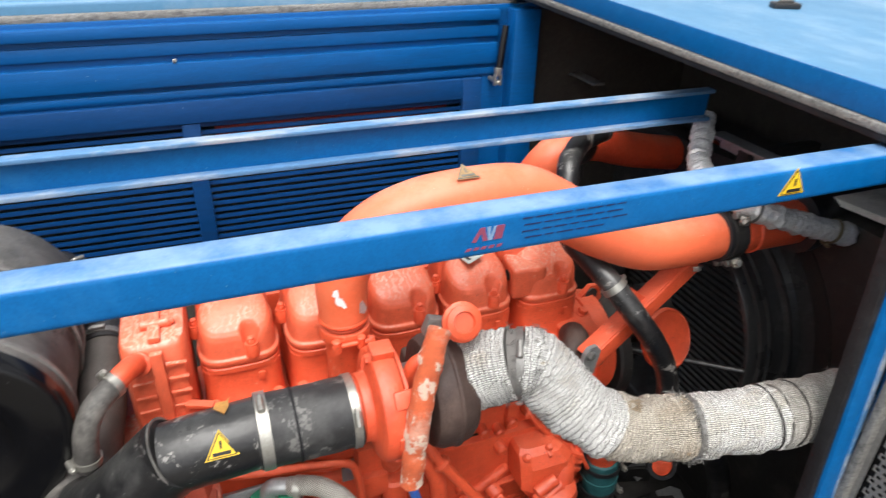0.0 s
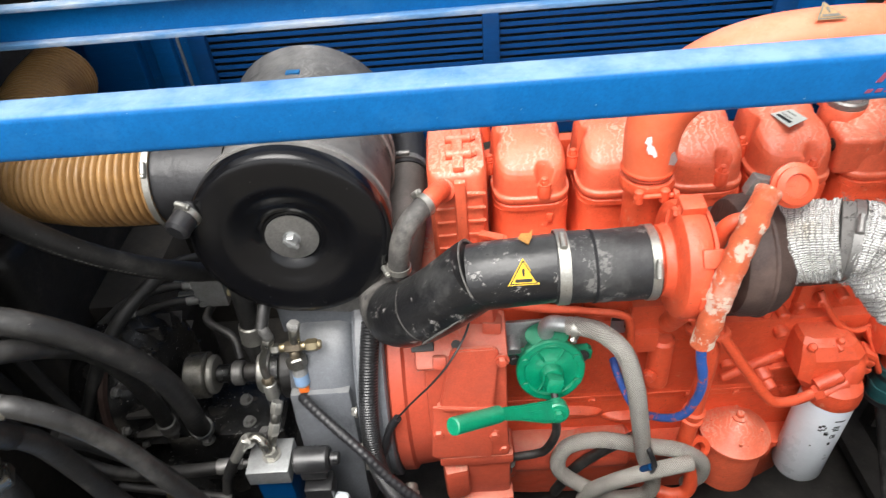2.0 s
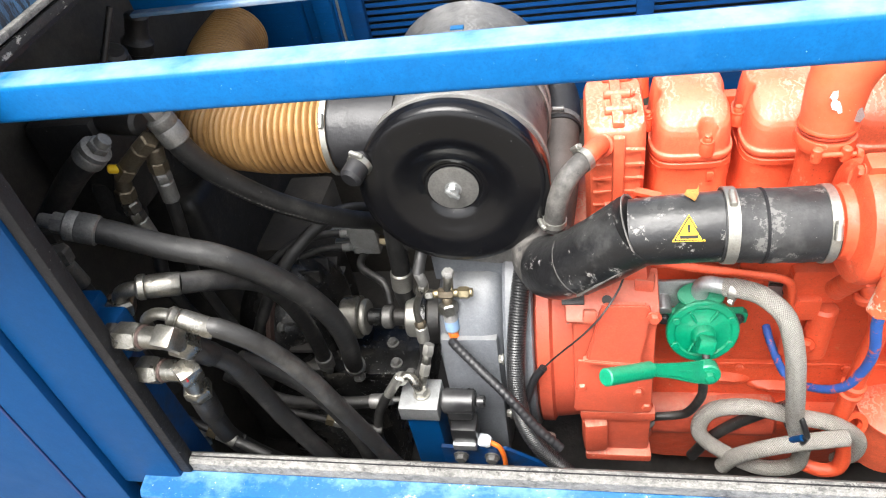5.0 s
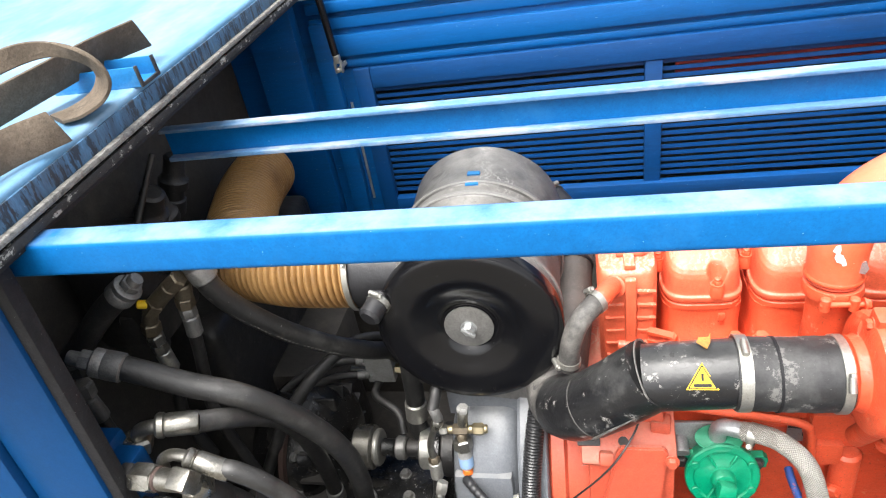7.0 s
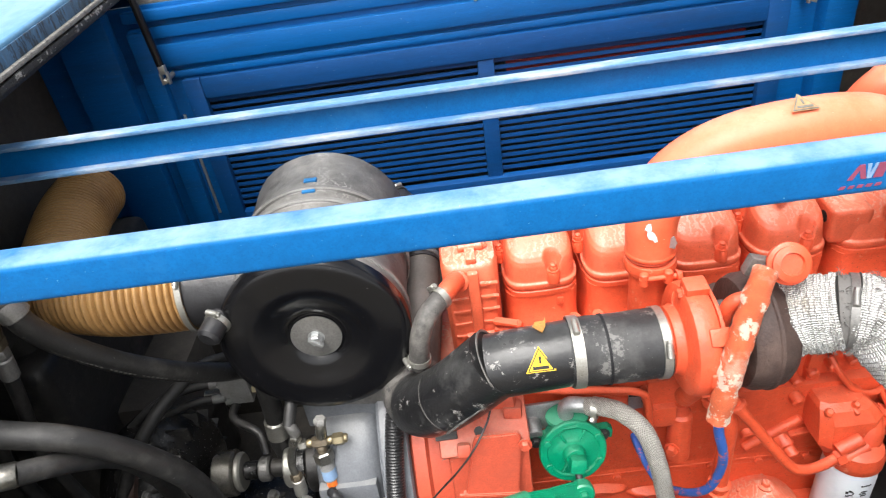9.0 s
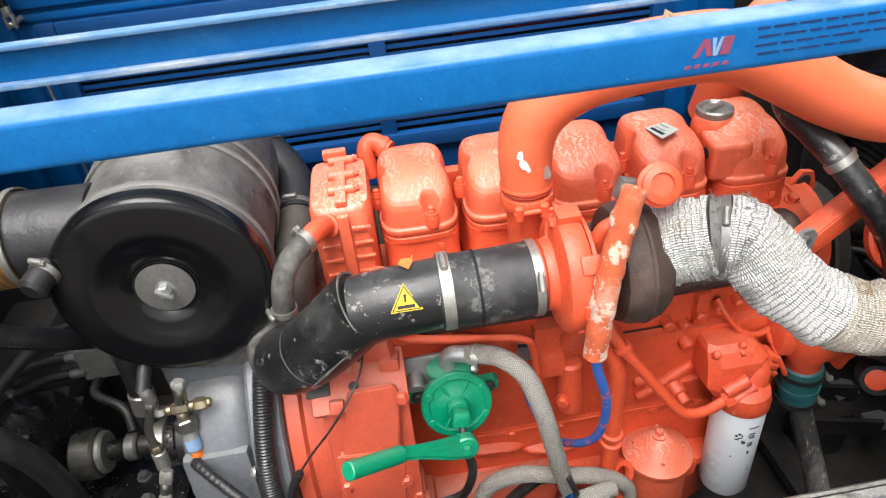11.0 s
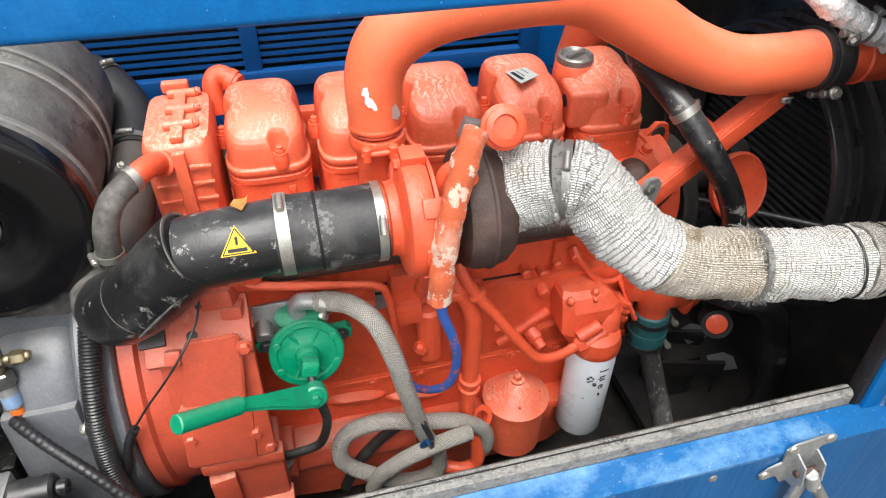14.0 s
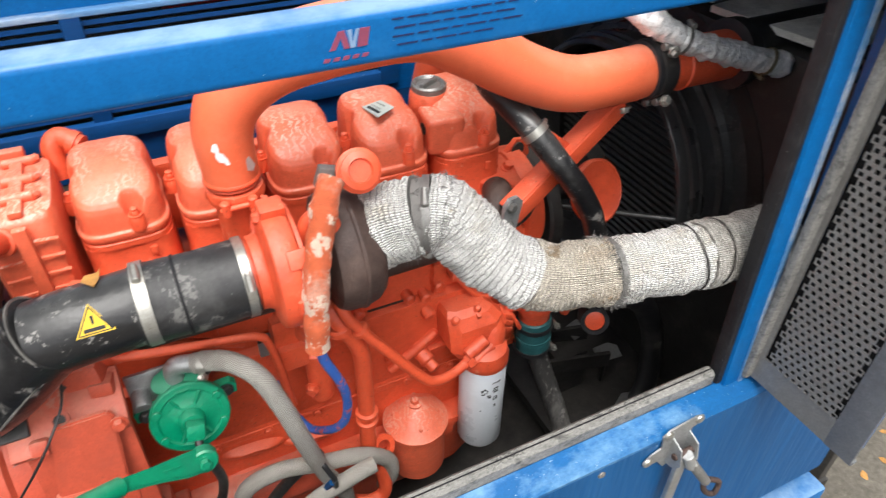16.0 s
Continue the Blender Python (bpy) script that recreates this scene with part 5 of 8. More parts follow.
for p, d in (((-0.137, -0.267, 1.034), (1, -0.1, 0.45)), ((-0.221, -0.246, 0.949), (0.7, -0.35, 0.65)), ((-0.268, -0.210, 0.906), (0.5, -0.8, 0.35))):
    part("weld_seam", ring_plate(0.0515, 0.0547, 0.0020, p, d, 44), CAN_GREY, intake)
part("tape_edge", tube([(-0.150, -0.3135, 1.000), (-0.185, -0.3085, 0.965), (-0.222, -0.2985, 0.925)], 0.0022, 6, 8), CAN_GREY, intake, "pale rolled tape edge")
clamp("band_clamp", (-0.012, -0.272, 1.042), (1, 0, 0), 0.0535, intake, STEEL, 0.016, (0, -0.2, 1))
clamp("band_clamp", (0.113, -0.275, 1.043), (1, 0, 0), 0.0532, intake, STEEL, 0.012, (0, -0.9, 0.5))
tri_sign("warning_sticker", None, pose(-0.070, -0.3125, 1.066, 57, 0, 0), 0.044, pipe)
part("tape_joint", ring_plate(0.0532, 0.0542, 0.004, (0.030, -0.274, 1.0415), (1, 0, 0.02), 40), SEAL_BLACK, intake)
leaf = slab([(-0.012, 0), (-0.004, 0.008), (0.010, 0.006), (0.016, 0.012), (0.008, -0.004), (-0.002, -0.014)], 0.0012, m=pose(-0.062, -0.262, 1.0935, 12, 8, 20))
tagged(part("leaf", leaf, LEAF), "curled brown dry leaf lying on the pipe", "leaf")

riser = part("intake_riser", tube([(-0.272, -0.140, 0.912), (-0.264, -0.10, 0.942), (-0.256, -0.03, 0.955), (-0.252, 0.06, 0.975), (-0.250, 0.11, 0.985)], lambda k: 0.043 - 0.005 * k, 8, 32), TAUPE, intake, "dusty taupe riser")
part("riser_hose", tube([(-0.250, 0.09, 0.982), (-0.253, 0.17, 1.006), (-0.283, 0.235, 1.035), (-0.33, 0.28, 1.055)], 0.041, 8, 32), RUBBER, intake, "black rubber bend")
clamp("band_clamp", (-0.251, 0.10, 0.985), (0, 1, 0.2), 0.0415, intake, STEEL_DULL, 0.012)
clamp("band_clamp", (-0.300, 0.253, 1.044), (-0.7, 0.6, 0.3), 0.0415, intake, STEEL, 0.012, (0.6, -0.3, 0.6))
seat(0.966)
bh = thing("breather_hose", "short bent grey-black breather hose with two clamps", "hose")
part("hose", tube([(-0.207, -0.088, 1.045), (-0.222, -0.108, 1.042), (-0.243, -0.128, 1.028), (-0.257, -0.139, 0.999), (-0.264, -0.143, 0.964), (-0.267, -0.142, 0.935)], 0.0182, 8, 24), DUSTY_HOSE, bh)
clamp("band_clamp", (-0.214, -0.097, 1.044), (-0.7, -0.7, -0.1), 0.0188, bh, STEEL, 0.012, (-0.7, 0.3, 0.7))
clamp("band_clamp", (-0.2655, -0.1425, 0.950), (-0.1, 0, -1), 0.0188, bh, STEEL, 0.011, (-1, -0.4, 0.1))

# ---- air filter ----
seat(0.938)
af = thing("air_filter", "dusty grey round air filter housing with a glossy black lid", "air filter")
AX, AZ, AS = -0.447, 1.000, 1.09
body = lathe([(0.150, 0), (0.154, 0.004), (0.154, 0.03), (0.150, 0.036), (0.150, 0.16), (0.153, 0.164), (0.153, 0.172), (0.150, 0.176), (0.150, 0.20), (0.153, 0.204), (0.153, 0.212), (0.150, 0.216), (0.150, 0.34), (0.14, 0.36), (0.05, 0.365)], (0, 0, 0), (0, 1, 0), 64)
body.transform(Matrix.Translation((AX, -0.075, AZ)) @ pose(0, 0, 0, 5.5) @ Matrix.Diagonal((AS, 1, AS, 1)))
part("body", body, DRUM, af)
for h_ in (0.028, 0.167, 0.207):
    bnd = lathe([(0.1535, 0), (0.1565, 0.002), (0.1565, 0.009), (0.1535, 0.011)], (0, h_ - 0.005, 0), (0, 1, 0), 64, cap=False)
    part("ring_band", bnd, MESH_GREY, af, "pale dusty ring band", m=Matrix.Translation((AX, -0.075, AZ)) @ pose(0, 0, 0, 5.5) @ Matrix.Diagonal((AS, 1, AS, 1)))
lid = part("lid", lathe([(0.02, -0.002), (0.047, -0.003), (0.054, -0.010), (0.064, -0.014), (0.082, -0.017), (0.088, -0.021), (0.112, -0.0225), (0.140, -0.0225), (0.150, -0.021), (0.156, -0.0155), (0.158, -0.006), (0.158, 0.012), (0.153, 0.016)], (0, 0, 0), (0, 1, 0), 72), LID_BLACK, af, "glossy black pressed lid", m=Matrix.Translation((AX, -0.095, AZ)) @ Matrix.Diagonal((AS, 1, AS, 1)))
part("hub_plate", lathe([(0.046, 0), (0.046, 0.003), (0.030, 0.005), (0.014, 0.005)], (AX, -0.100, AZ), (0, -1, 0), 40), STEEL_DULL, lid, "scratched aluminium disc")
part("wing_nut", join(hexes((AX, -0.104, AZ), (0, -1, 0), 0.012, 0.014), box((0.030, 0.010, 0.007), (AX, -0.116, AZ - 0.002), 0.003, (0, 38, 0))), ALU, lid)
for cy in (0.098, 0.134):
    part("rear_clip", box((0.026, 0.012, 0.006), (AX + 0.003, cy + 0.012, AZ + 0.166 + 0.096 * (cy + 0.075)), 0.002, (5.5, 0, 0)), BLUE_OLD, af, "small blue strap clip")
part("drain_knob", rod((AX - 0.150, -0.098, AZ + 0.075), (AX - 0.168, -0.150, AZ + 0.062), 0.021, 22, 0.006), RUBBER, af, "rubber dust valve")
clamp("knob_clamp", (AX - 0.155, -0.115, AZ + 0.071), (-0.4, -0.9, -0.25), 0.021, af, STEEL, 0.010, (0, -0.2, 1))
part("inlet", tube([(AX - 0.10, 0.0, AZ + 0.068), (AX - 0.19, 0.0, AZ + 0.070), (AX - 0.235, 0.0, AZ + 0.071)], 0.078, 6, 36), RUBBER, af, "black inlet collar")
part("saddle", box((0.34, 0.16, 0.022), (AX + 0.03, 0.03, AZ - 0.186), 0.005), DARK, af, "dark steel saddle bracket")
part("saddle_leg", box((0.30, 0.02, 0.09), (AX + 0.07, -0.06, AZ - 0.22), 0.004), GREY_PAINT, af)
seat()
part("saddle_beam", join(box((0.205, 0.005, 0.050), (-0.395, -0.126, 0.866), 0.002, (-6, 3, -4)), box((0.205, 0.070, 0.005), (-0.395, -0.094, 0.892), 0.002, (-6, 3, -4))), CAN_GREY, af, "dusty grey steel support beam")
seat(0.938)
duct = thing("inlet_duct", "amber translucent ribbed air duct", "duct")
part("duct", tube([(-0.665, 0.0, 1.071), (-0.75, 0.0, 1.071), (-0.84, 0.012, 1.070), (-0.93, 0.050, 1.066), (-0.990, 0.13, 1.064), (-1.03, 0.24, 1.066), (-1.06, 0.36, 1.068), (-1.07, 0.48, 1.068)], 0.079, 10, 40, rib=(0.0128, 0.0105, "groove")), YELLOW_DUCT, duct)
clamp("band_clamp", (-0.672, 0.0, 1.071), (-1, 0, 0), 0.083, duct, STEEL, 0.011, (0, -0.7, 0.7))


seat(0.968)
# ---- engine side: filters, lines and brackets ----
seat(0.968, shift=(0.012, 0, 0))
OX, OY = 0.566, -0.150
oil = part("oil_filter", lathe([(0.036, 0.0), (0.047, 0.004), (0.052, 0.014), (0.052, 0.262), (0.049, 0.269)], (OX, OY, 0.272), (0, 0, 1), 44), WHITE_CAN, engine, "white enamelled spin-on oil filter with small black print")
for a, z, w, h in ((-72, 0.530, 0.003, 0.003), (-77, 0.530, 0.003, 0.004), (-82, 0.530, 0.003, 0.004), (-87, 0.530, 0.003, 0.004), (-92, 0.530, 0.003, 0.004), (-84, 0.512, 0.013, 0.003), (-86, 0.506, 0.014, 0.002), (-83, 0.500, 0.012, 0.003), (-112, 0.512, 0.006, 0.005), (-118, 0.506, 0.005, 0.006), (-110, 0.500, 0.008, 0.002), (-106, 0.507, 0.003, 0.006), (-116, 0.496, 0.007, 0.003), (-102, 0.492, 0.007, 0.002), (-99, 0.486, 0.006, 0.006), (-104, 0.488, 0.002, 0.006), (-84, 0.484, 0.009, 0.0015), (-84, 0.474, 0.009, 0.0015), (-79, 0.479, 0.0015, 0.009), (-89, 0.479, 0.0015, 0.009), (-83, 0.479, 0.004, 0.003), (-85, 0.456, 0.005, 0.003), (-84, 0.451, 0.005, 0.004), (-120, 0.440, 0.003, 0.003)):
    ca, sa = math.cos(radians(a)), math.sin(radians(a))
    part("print_mark", slab([(-w / 2, -h / 2), (w / 2, -h / 2), (w / 2, h / 2), (-w / 2, h / 2)], 0.0008, m=Matrix.Translation((OX + 0.0521 * ca, OY + 0.0521 * sa, z - 0.022)) @ pose(0, 0, 0, 0, 0, a + 90) @ F), BLACK_INK, oil)
part("filter_head", lathe([(0.053, 0), (0.055, 0.004), (0.055, 0.022), (0.050, 0.040), (0.032, 0.052)], (OX, OY, 0.539), (0, 0, 1), 40), ORANGE, engine)
hd = loft([(0.560, 0.548, -0.118, 0.044, 0.042), (0.585, 0.550, -0.114, 0.062, 0.050), (0.640, 0.550, -0.106, 0.064, 0.048), (0.664, 0.542, -0.098, 0.054, 0.040), (0.674, 0.538, -0.092, 0.044, 0.030)], 16, 5.5)
fh = part("filter_casting", hd, ORANGE, engine, sharp=20)
part("shoulder", box((0.060, 0.060, 0.050), (0.598, -0.110, 0.612), 0.012, (0, 32, -20)), ORANGE, fh)
for p, r in (((0.503, -0.130, 0.655), 0.009), ((0.556, -0.126, 0.664), 0.008), ((0.585, -0.118, 0.650), 0.010)):
    part("boss", lathe([(r, 0), (r, 0.012), (r * 0.6, 0.016)], p, (0, -0.5, 1), 14), ORANGE, fh)
part("rib", box((0.010, 0.030, 0.030), (0.552, -0.128, 0.655), 0.003, (20, 0, 10)), ORANGE, fh)
neck = part("filter_neck", tube([(0.590, -0.120, 0.625), (0.590, -0.138, 0.600), (0.580, -0.148, 0.575)], 0.030, 6, 22), ORANGE, fh)
part("port", rod((0.512, -0.172, 0.592), (0.560, -0.165, 0.612), 0.014, 16), ORANGE, fh)
part("port", rod((0.528, -0.178, 0.572), (0.575, -0.168, 0.592), 0.0125, 16), ORANGE, fh)
part("union_nut", lathe([(0.0145, 0), (0.0165, 0.003), (0.0165, 0.016), (0.0135, 0.019)], (0.508, -0.178, 0.575), (1, 0.1, 0.25), 6), ORANGE, fh)
seat(0.968)
part("thin_pipe", tube([(0.540, -0.062, 0.745), (0.552, -0.081, 0.718), (0.584, -0.095, 0.676), (0.621, -0.095, 0.660), (0.655, -0.085, 0.662)], 0.0065, 8, 12), ORANGE, engine)
part("thin_pipe", tube([(0.640, -0.090, 0.665), (0.651, -0.104, 0.640), (0.663, -0.122, 0.604), (0.681, -0.126, 0.566), (0.690, -0.110, 0.552)], 0.0055, 8, 12), ORANGE, engine)
for k in range(3):
    part("union_block", box((0.030, 0.034, 0.014), (0.650, -0.112, 0.575 + 0.020 * k), 0.003, (0, 24, -14)), ORANGE, engine)

CX, CY = 0.420, -0.135
cf = part("centrifuge", lathe([(0.058, 0), (0.066, 0.006), (0.066, 0.135), (0.070, 0.139), (0.074, 0.141), (0.074, 0.149), (0.068, 0.153), (0.040, 0.178), (0.018, 0.196), (0.014, 0.198)], (CX, CY, 0.250), (0, 0, 1), 44), ORANGE_DUSTY, engine, "orange centrifugal oil cleaner with a conical cap")
part("cap_nut", join(lathe([(0.016, 0), (0.016, 0.006), (0.012, 0.008)], (CX, CY, 0.446), (0, 0, 1), 20), hexes((CX, CY, 0.453), (0, 0, 1), 0.010, 0.010, None, False)), ORANGE_DUSTY, cf)
for a in (-100, -20, 70, 160):
    part("stud", lathe([(0.005, 0), (0.004, 0.006)], (CX + 0.050 * math.cos(radians(a)), CY + 0.050 * math.sin(radians(a)), 0.415), (0, 0, 1), 8), ORANGE_DUSTY, cf)
part("cf_bracket", box((0.03, 0.05, 0.06), (CX + 0.075, CY + 0.01, 0.335), 0.008), ORANGE, cf)
part("ring_handle", lathe([(0.016, -0.006), (0.028, -0.006), (0.028, 0.006), (0.016, 0.006), (0.016, -0.006)], (0.325, -0.175, 0.400), (0.3, -0.8, 0.5), 24, cap=False), ORANGE, engine)

part("oil_pipe", tube([(0.255, -0.12, 0.815), (0.272, -0.15, 0.775), (0.300, -0.16, 0.705), (0.303, -0.16, 0.602), (0.296, -0.17, 0.437), (0.292, -0.17, 0.34)], 0.017, 8, 20), ORANGE, engine)
for z, x in ((0.515, 0.300), (0.490, 0.299)):
    part("pipe_collar", lathe([(0.018, 0), (0.023, 0.003), (0.023, 0.010), (0.018, 0.013)], (x, -0.165, z), (0.05, 0, 1), 20), ORANGE, engine)
part("pipe_nut", lathe([(0.020, 0), (0.024, 0.004), (0.024, 0.014), (0.018, 0.018)], (0.270, -0.147, 0.768), (0.3, -0.2, -1), 20), ORANGE, engine)
part("feed_pipe", tube([(0.268, -0.165, 0.845), (0.285, -0.18, 0.800), (0.345, -0.19, 0.706), (0.412, -0.20, 0.608), (0.442, -0.20, 0.584), (0.482, -0.19, 0.574), (0.522, -0.178, 0.576)], 0.0105, 8, 14), ORANGE, engine)
part("feed_collar", lathe([(0.012, 0), (0.017, 0.003), (0.017, 0.010), (0.012, 0.013)], (0.296, -0.183, 0.782), (0.5, -0.1, -0.8), 16), ORANGE, engine)
part("fuel_pipe", tube([(-0.115, -0.13, 0.880), (-0.085, -0.15, 0.858), (-0.052, -0.156, 0.850), (0.06, -0.152, 0.823), (0.125, -0.15, 0.806), (0.144, -0.15, 0.778), (0.156, -0.14, 0.68), (0.166, -0.13, 0.58)], 0.0075, 8, 12), ORANGE, engine)
part("fuel_pipe", tube([(-0.11, -0.112, 0.865), (-0.033, -0.112, 0.826), (0.062, -0.112, 0.783), (0.105, -0.10, 0.752)], 0.0085, 8, 12), ORANGE, engine)
part("pipe_sleeve", tube([(-0.078, -0.112, 0.849), (-0.030, -0.112, 0.8245)], 0.0105, 4, 14), RUBBER, engine)
part("diagonal_rib", rod((0.384, -0.082, 0.516), (0.498, -0.082, 0.594), 0.0115, 16, 0.005), ORANGE, engine)
part("plug_boss", join(rod((0.455, -0.07, 0.548), (0.468, -0.108, 0.532), 0.018, 18, 0.004), rod((0.466, -0.104, 0.534), (0.474, -0.126, 0.524), 0.013, 18, 0.003)), ORANGE, engine)
part("plug_boss", rod((0.388, -0.07, 0.562), (0.390, -0.088, 0.557), 0.014, 18, 0.003), ORANGE, engine)
part("plug_boss", rod((0.474, -0.065, 0.662), (0.478, -0.096, 0.654), 0.014, 18, 0.005), ORANGE, engine)
part("cast_web", box((0.090, 0.022, 0.010), (0.500, -0.080, 0.548), 0.003, (0, -8, 0)), ORANGE, engine)
part("slot", box((0.084, 0.006, 0.003), (0.396, -0.056, 0.6865), 0.001), DARK, engine, "dark slot along the block ledge")
part("cast_lug", box((0.030, 0.022, 0.085), (0.512, -0.056, 0.722), 0.008), ORANGE, engine)
part("drain_can", rod((0.226, -0.112, 0.695), (0.228, -0.114, 0.560), 0.024, 24, 0.006), ORANGE, engine)
part("drain_plug", hexes((0.207, -0.135, 0.610), (-0.6, -0.8, 0), 0.012, 0.012), ORANGE, engine)
inj = box((0.10, 0.05, 0.085), (0.205, -0.09, 0.745), 0.010)
inj = box((0.055, 0.05, 0.055), (0.185, -0.105, 0.700), 0.008, bm=inj)
part("pump_casting", inj, ORANGE, engine)
part("oil_drain", rod((0.205, -0.27, 0.96), (0.205, -0.17, 0.80), 0.018, 18), ORANGE, engine)
for x, z in ((0.332, 0.702), (0.441, 0.702), (0.478, 0.692), (0.507, 0.712), (0.545, 0.725), (0.585, 0.732)):
    part("stud_boss", rod((x, -0.045, z), (x, -0.079, z - 0.002), 0.0115, 16, 0.004), ORANGE, engine)
mp_ = part("bare_plate", box((0.054, 0.005, 0.054), (0.157, -0.0785, 0.708), 0.001), ALU, engine, "bare metal bracket plate")
part("plate_bolt", hexes((0.169, -0.081, 0.704), (0, -1, 0), 0.010, 0.009), DARK, mp_)
part("plate_slot", box((0.026, 0.002, 0.008), (0.143, -0.0815, 0.722), 0.0008, (0, 6, 0)), DARK, mp_)
for mx, mz in ((0.418, 0.652), (0.420, 0.635)):
    part("small_mark", lathe([(0.0045, 0), (0.0045, 0.0012), (0.002, 0.0016)], (mx, -0.0758, mz), (0, -1, 0), 10), PALE, engine)
part("mount_plate", box((0.120, 0.008, 0.060), (-0.030, -0.142, 0.765), 0.002, (-8, 0, 0)), ALU, engine, "bare aluminium bracket plate")
part("spacer", rod((-0.074, -0.13, 0.757), (-0.074, -0.173, 0.747), 0.015, 18), ALU, engine)
part("stay", box((0.018, 0.012, 0.06), (0.052, -0.195, 0.93), 0.003), STEEL_DULL, engine)
part("bracket_plate", box((0.10, 0.012, 0.08), (0.118, -0.085, 0.795), 0.004), ORANGE, engine)
pump_water = lathe([(0.045, 0), (0.050, 0.004), (0.050, 0.06), (0.035, 0.09), (0.036, 0.12)], (0.722, -0.112, 0.680), (0.06, 0, -1), 32)
part("water_pump", box((0.10, 0.10, 0.09), (0.70, -0.085, 0.66), 0.025, bm=pump_water), ORANGE, engine)
part("water_flange", box((0.020, 0.070, 0.080), (0.845, -0.065, 0.550), 0.008, (0, 22, 0)), ORANGE, engine)
part("water_branch", tube([(0.72, -0.09, 0.600), (0.79, -0.075, 0.570), (0.86, -0.06, 0.545)], 0.034, 6, 24), ORANGE, engine)
part("idler", lathe([(0.023, 0), (0.023, 0.004), (0.017, 0.007)], (0.868, -0.160, 0.537), (-0.4, -0.80, 0.40), 32), ORANGE, engine, "orange belt idler")
part("idler_rim", ring_plate(0.024, 0.033, 0.045, (0.866, -0.165, 0.539), (0.4, 0.80, -0.40), 36), RUBBER, engine)
part("front_cover", lathe([(0.10, 0), (0.12, 0.01), (0.12, 0.05), (0.09, 0.06)], (0.715, 0.06, 0.78), (1, 0, 0), 40), ORANGE, engine)
part("pulley", lathe([(0.070, 0), (0.072, 0.004), (0.072, 0.014), (0.066, 0.018), (0.060, 0.014), (0.02, 0.012)], (0.888, -0.055, 0.828), (0.15, -0.85, 0.45), 40), ORANGE, engine, "orange fan pulley")
part("belt_wheel", lathe([(0.13, 0), (0.135, 0.006), (0.135, 0.03), (0.12, 0.036)], (0.79, 0.08, 0.74), (1, 0, 0), 48), DARK, engine)
part("spindle", rod((0.70, 0.08, 0.76), (0.93, 0.08, 0.76), 0.035, 24), DARK, engine)

part("manifold_elbow", tube([(0.640, -0.055, 0.900), (0.622, -0.095, 0.915), (0.600, -0.115, 0.890), (0.588, -0.120, 0.850)], 0.029, 8, 24), RUST, engine, "heat-browned manifold elbow")
part("thermostat_pipe", rod((0.655, -0.06, 0.905), (0.700, -0.075, 0.880), 0.012, 16), ORANGE, engine)
for bx, by in ((0.672, 0.02), (0.700, 0.005)):
    part("end_bolt", hexes((bx, by, 0.905), (0.1, -0.3, 1), 0.011, 0.012), ORANGE, engine)
part("end_casting", box((0.09, 0.16, 0.08), (0.672, 0.0, 0.862), 0.016, (0, 0, -6)), ORANGE, engine)

brk = thing("pipe_strut", "orange angled steel strut holding the charge air pipe", "bracket")
d = Vector((0.868, -0.10, 1.066)) - Vector((0.612, -0.150, 0.915))
mid = (Vector((0.868, -0.10, 1.066)) + Vector((0.612, -0.150, 0.915))) / 2
turn = Matrix.Translation(mid) @ d.to_track_quat("X", "Z").to_matrix().to_4x4()
part("web", box((d.length, 0.006, 0.036), (0, -0.018, 0.0), 0.002), ORANGE, brk, m=turn)
part("flange", box((d.length, 0.036, 0.006), (0, 0.0, 0.018), 0.002), ORANGE, brk, m=turn)
part("end_lug", box((0.07, 0.04, 0.006), (0.885, -0.10, 1.072), 0.002), ORANGE, brk)
part("bolt", hexes((0.868, -0.118, 1.060), (0, -0.4, -1), 0.011, 0.010), STEEL, brk)
part("foot_plate", slab([(-0.018, -0.032), (0.018, -0.032), (0.020, 0.024), (0.008, 0.036), (-0.012, 0.034), (-0.020, 0.02)], 0.008, m=pose(0.590, -0.185, 0.945) @ F @ pose(0, 0, 0, 0, 10, -8)), ALU, brk, "zinc-plated foot plate")
part("foot_bolt", hexes((0.585, -0.193, 0.925), (0, -1, 0), 0.008, 0.007), STEEL_DULL, brk)
part("foot_bolt", hexes((0.589, -0.193, 0.963), (0.3, -1, 0), 0.009, 0.008), STEEL_DULL, brk)
part("side_arm", box((0.080, 0.008, 0.026), (0.712, -0.132, 1.030), 0.003, (0, 38, 12)), ORANGE, brk)

hr = thing("coolant_hose", "thick scuffed black coolant hose with a ring clamp", "hose")
part("hose", tube([(0.814, 0.18, 1.252), (0.73, 0.13, 1.256), (0.675, 0.08, 1.249), (0.636, 0.03, 1.238), (0.615, -0.03, 1.137), (0.631, -0.09, 1.104), (0.654, -0.145, 1.072), (0.690, -0.188, 1.016), (0.738, -0.195, 0.949), (0.776, -0.195, 0.879), (0.800, -0.190, 0.80), (0.810, -0.17, 0.68)], 0.0222, 10, 28), RUBBER_WORN, hr)
clamp("ring_clamp", (0.654, -0.145, 1.072), (0.42, -0.45, -0.6), 0.0228, hr, STEEL, 0.014, (0.8, 0.5, 0.2))
th = thing("coolant_joint", "teal silicone joint with two dark clamps on a black pipe", "hose")
part("sleeve", rod((0.729, -0.112, 0.572), (0.737, -0.112, 0.462), 0.040, 30, 0.004), TEAL, th)
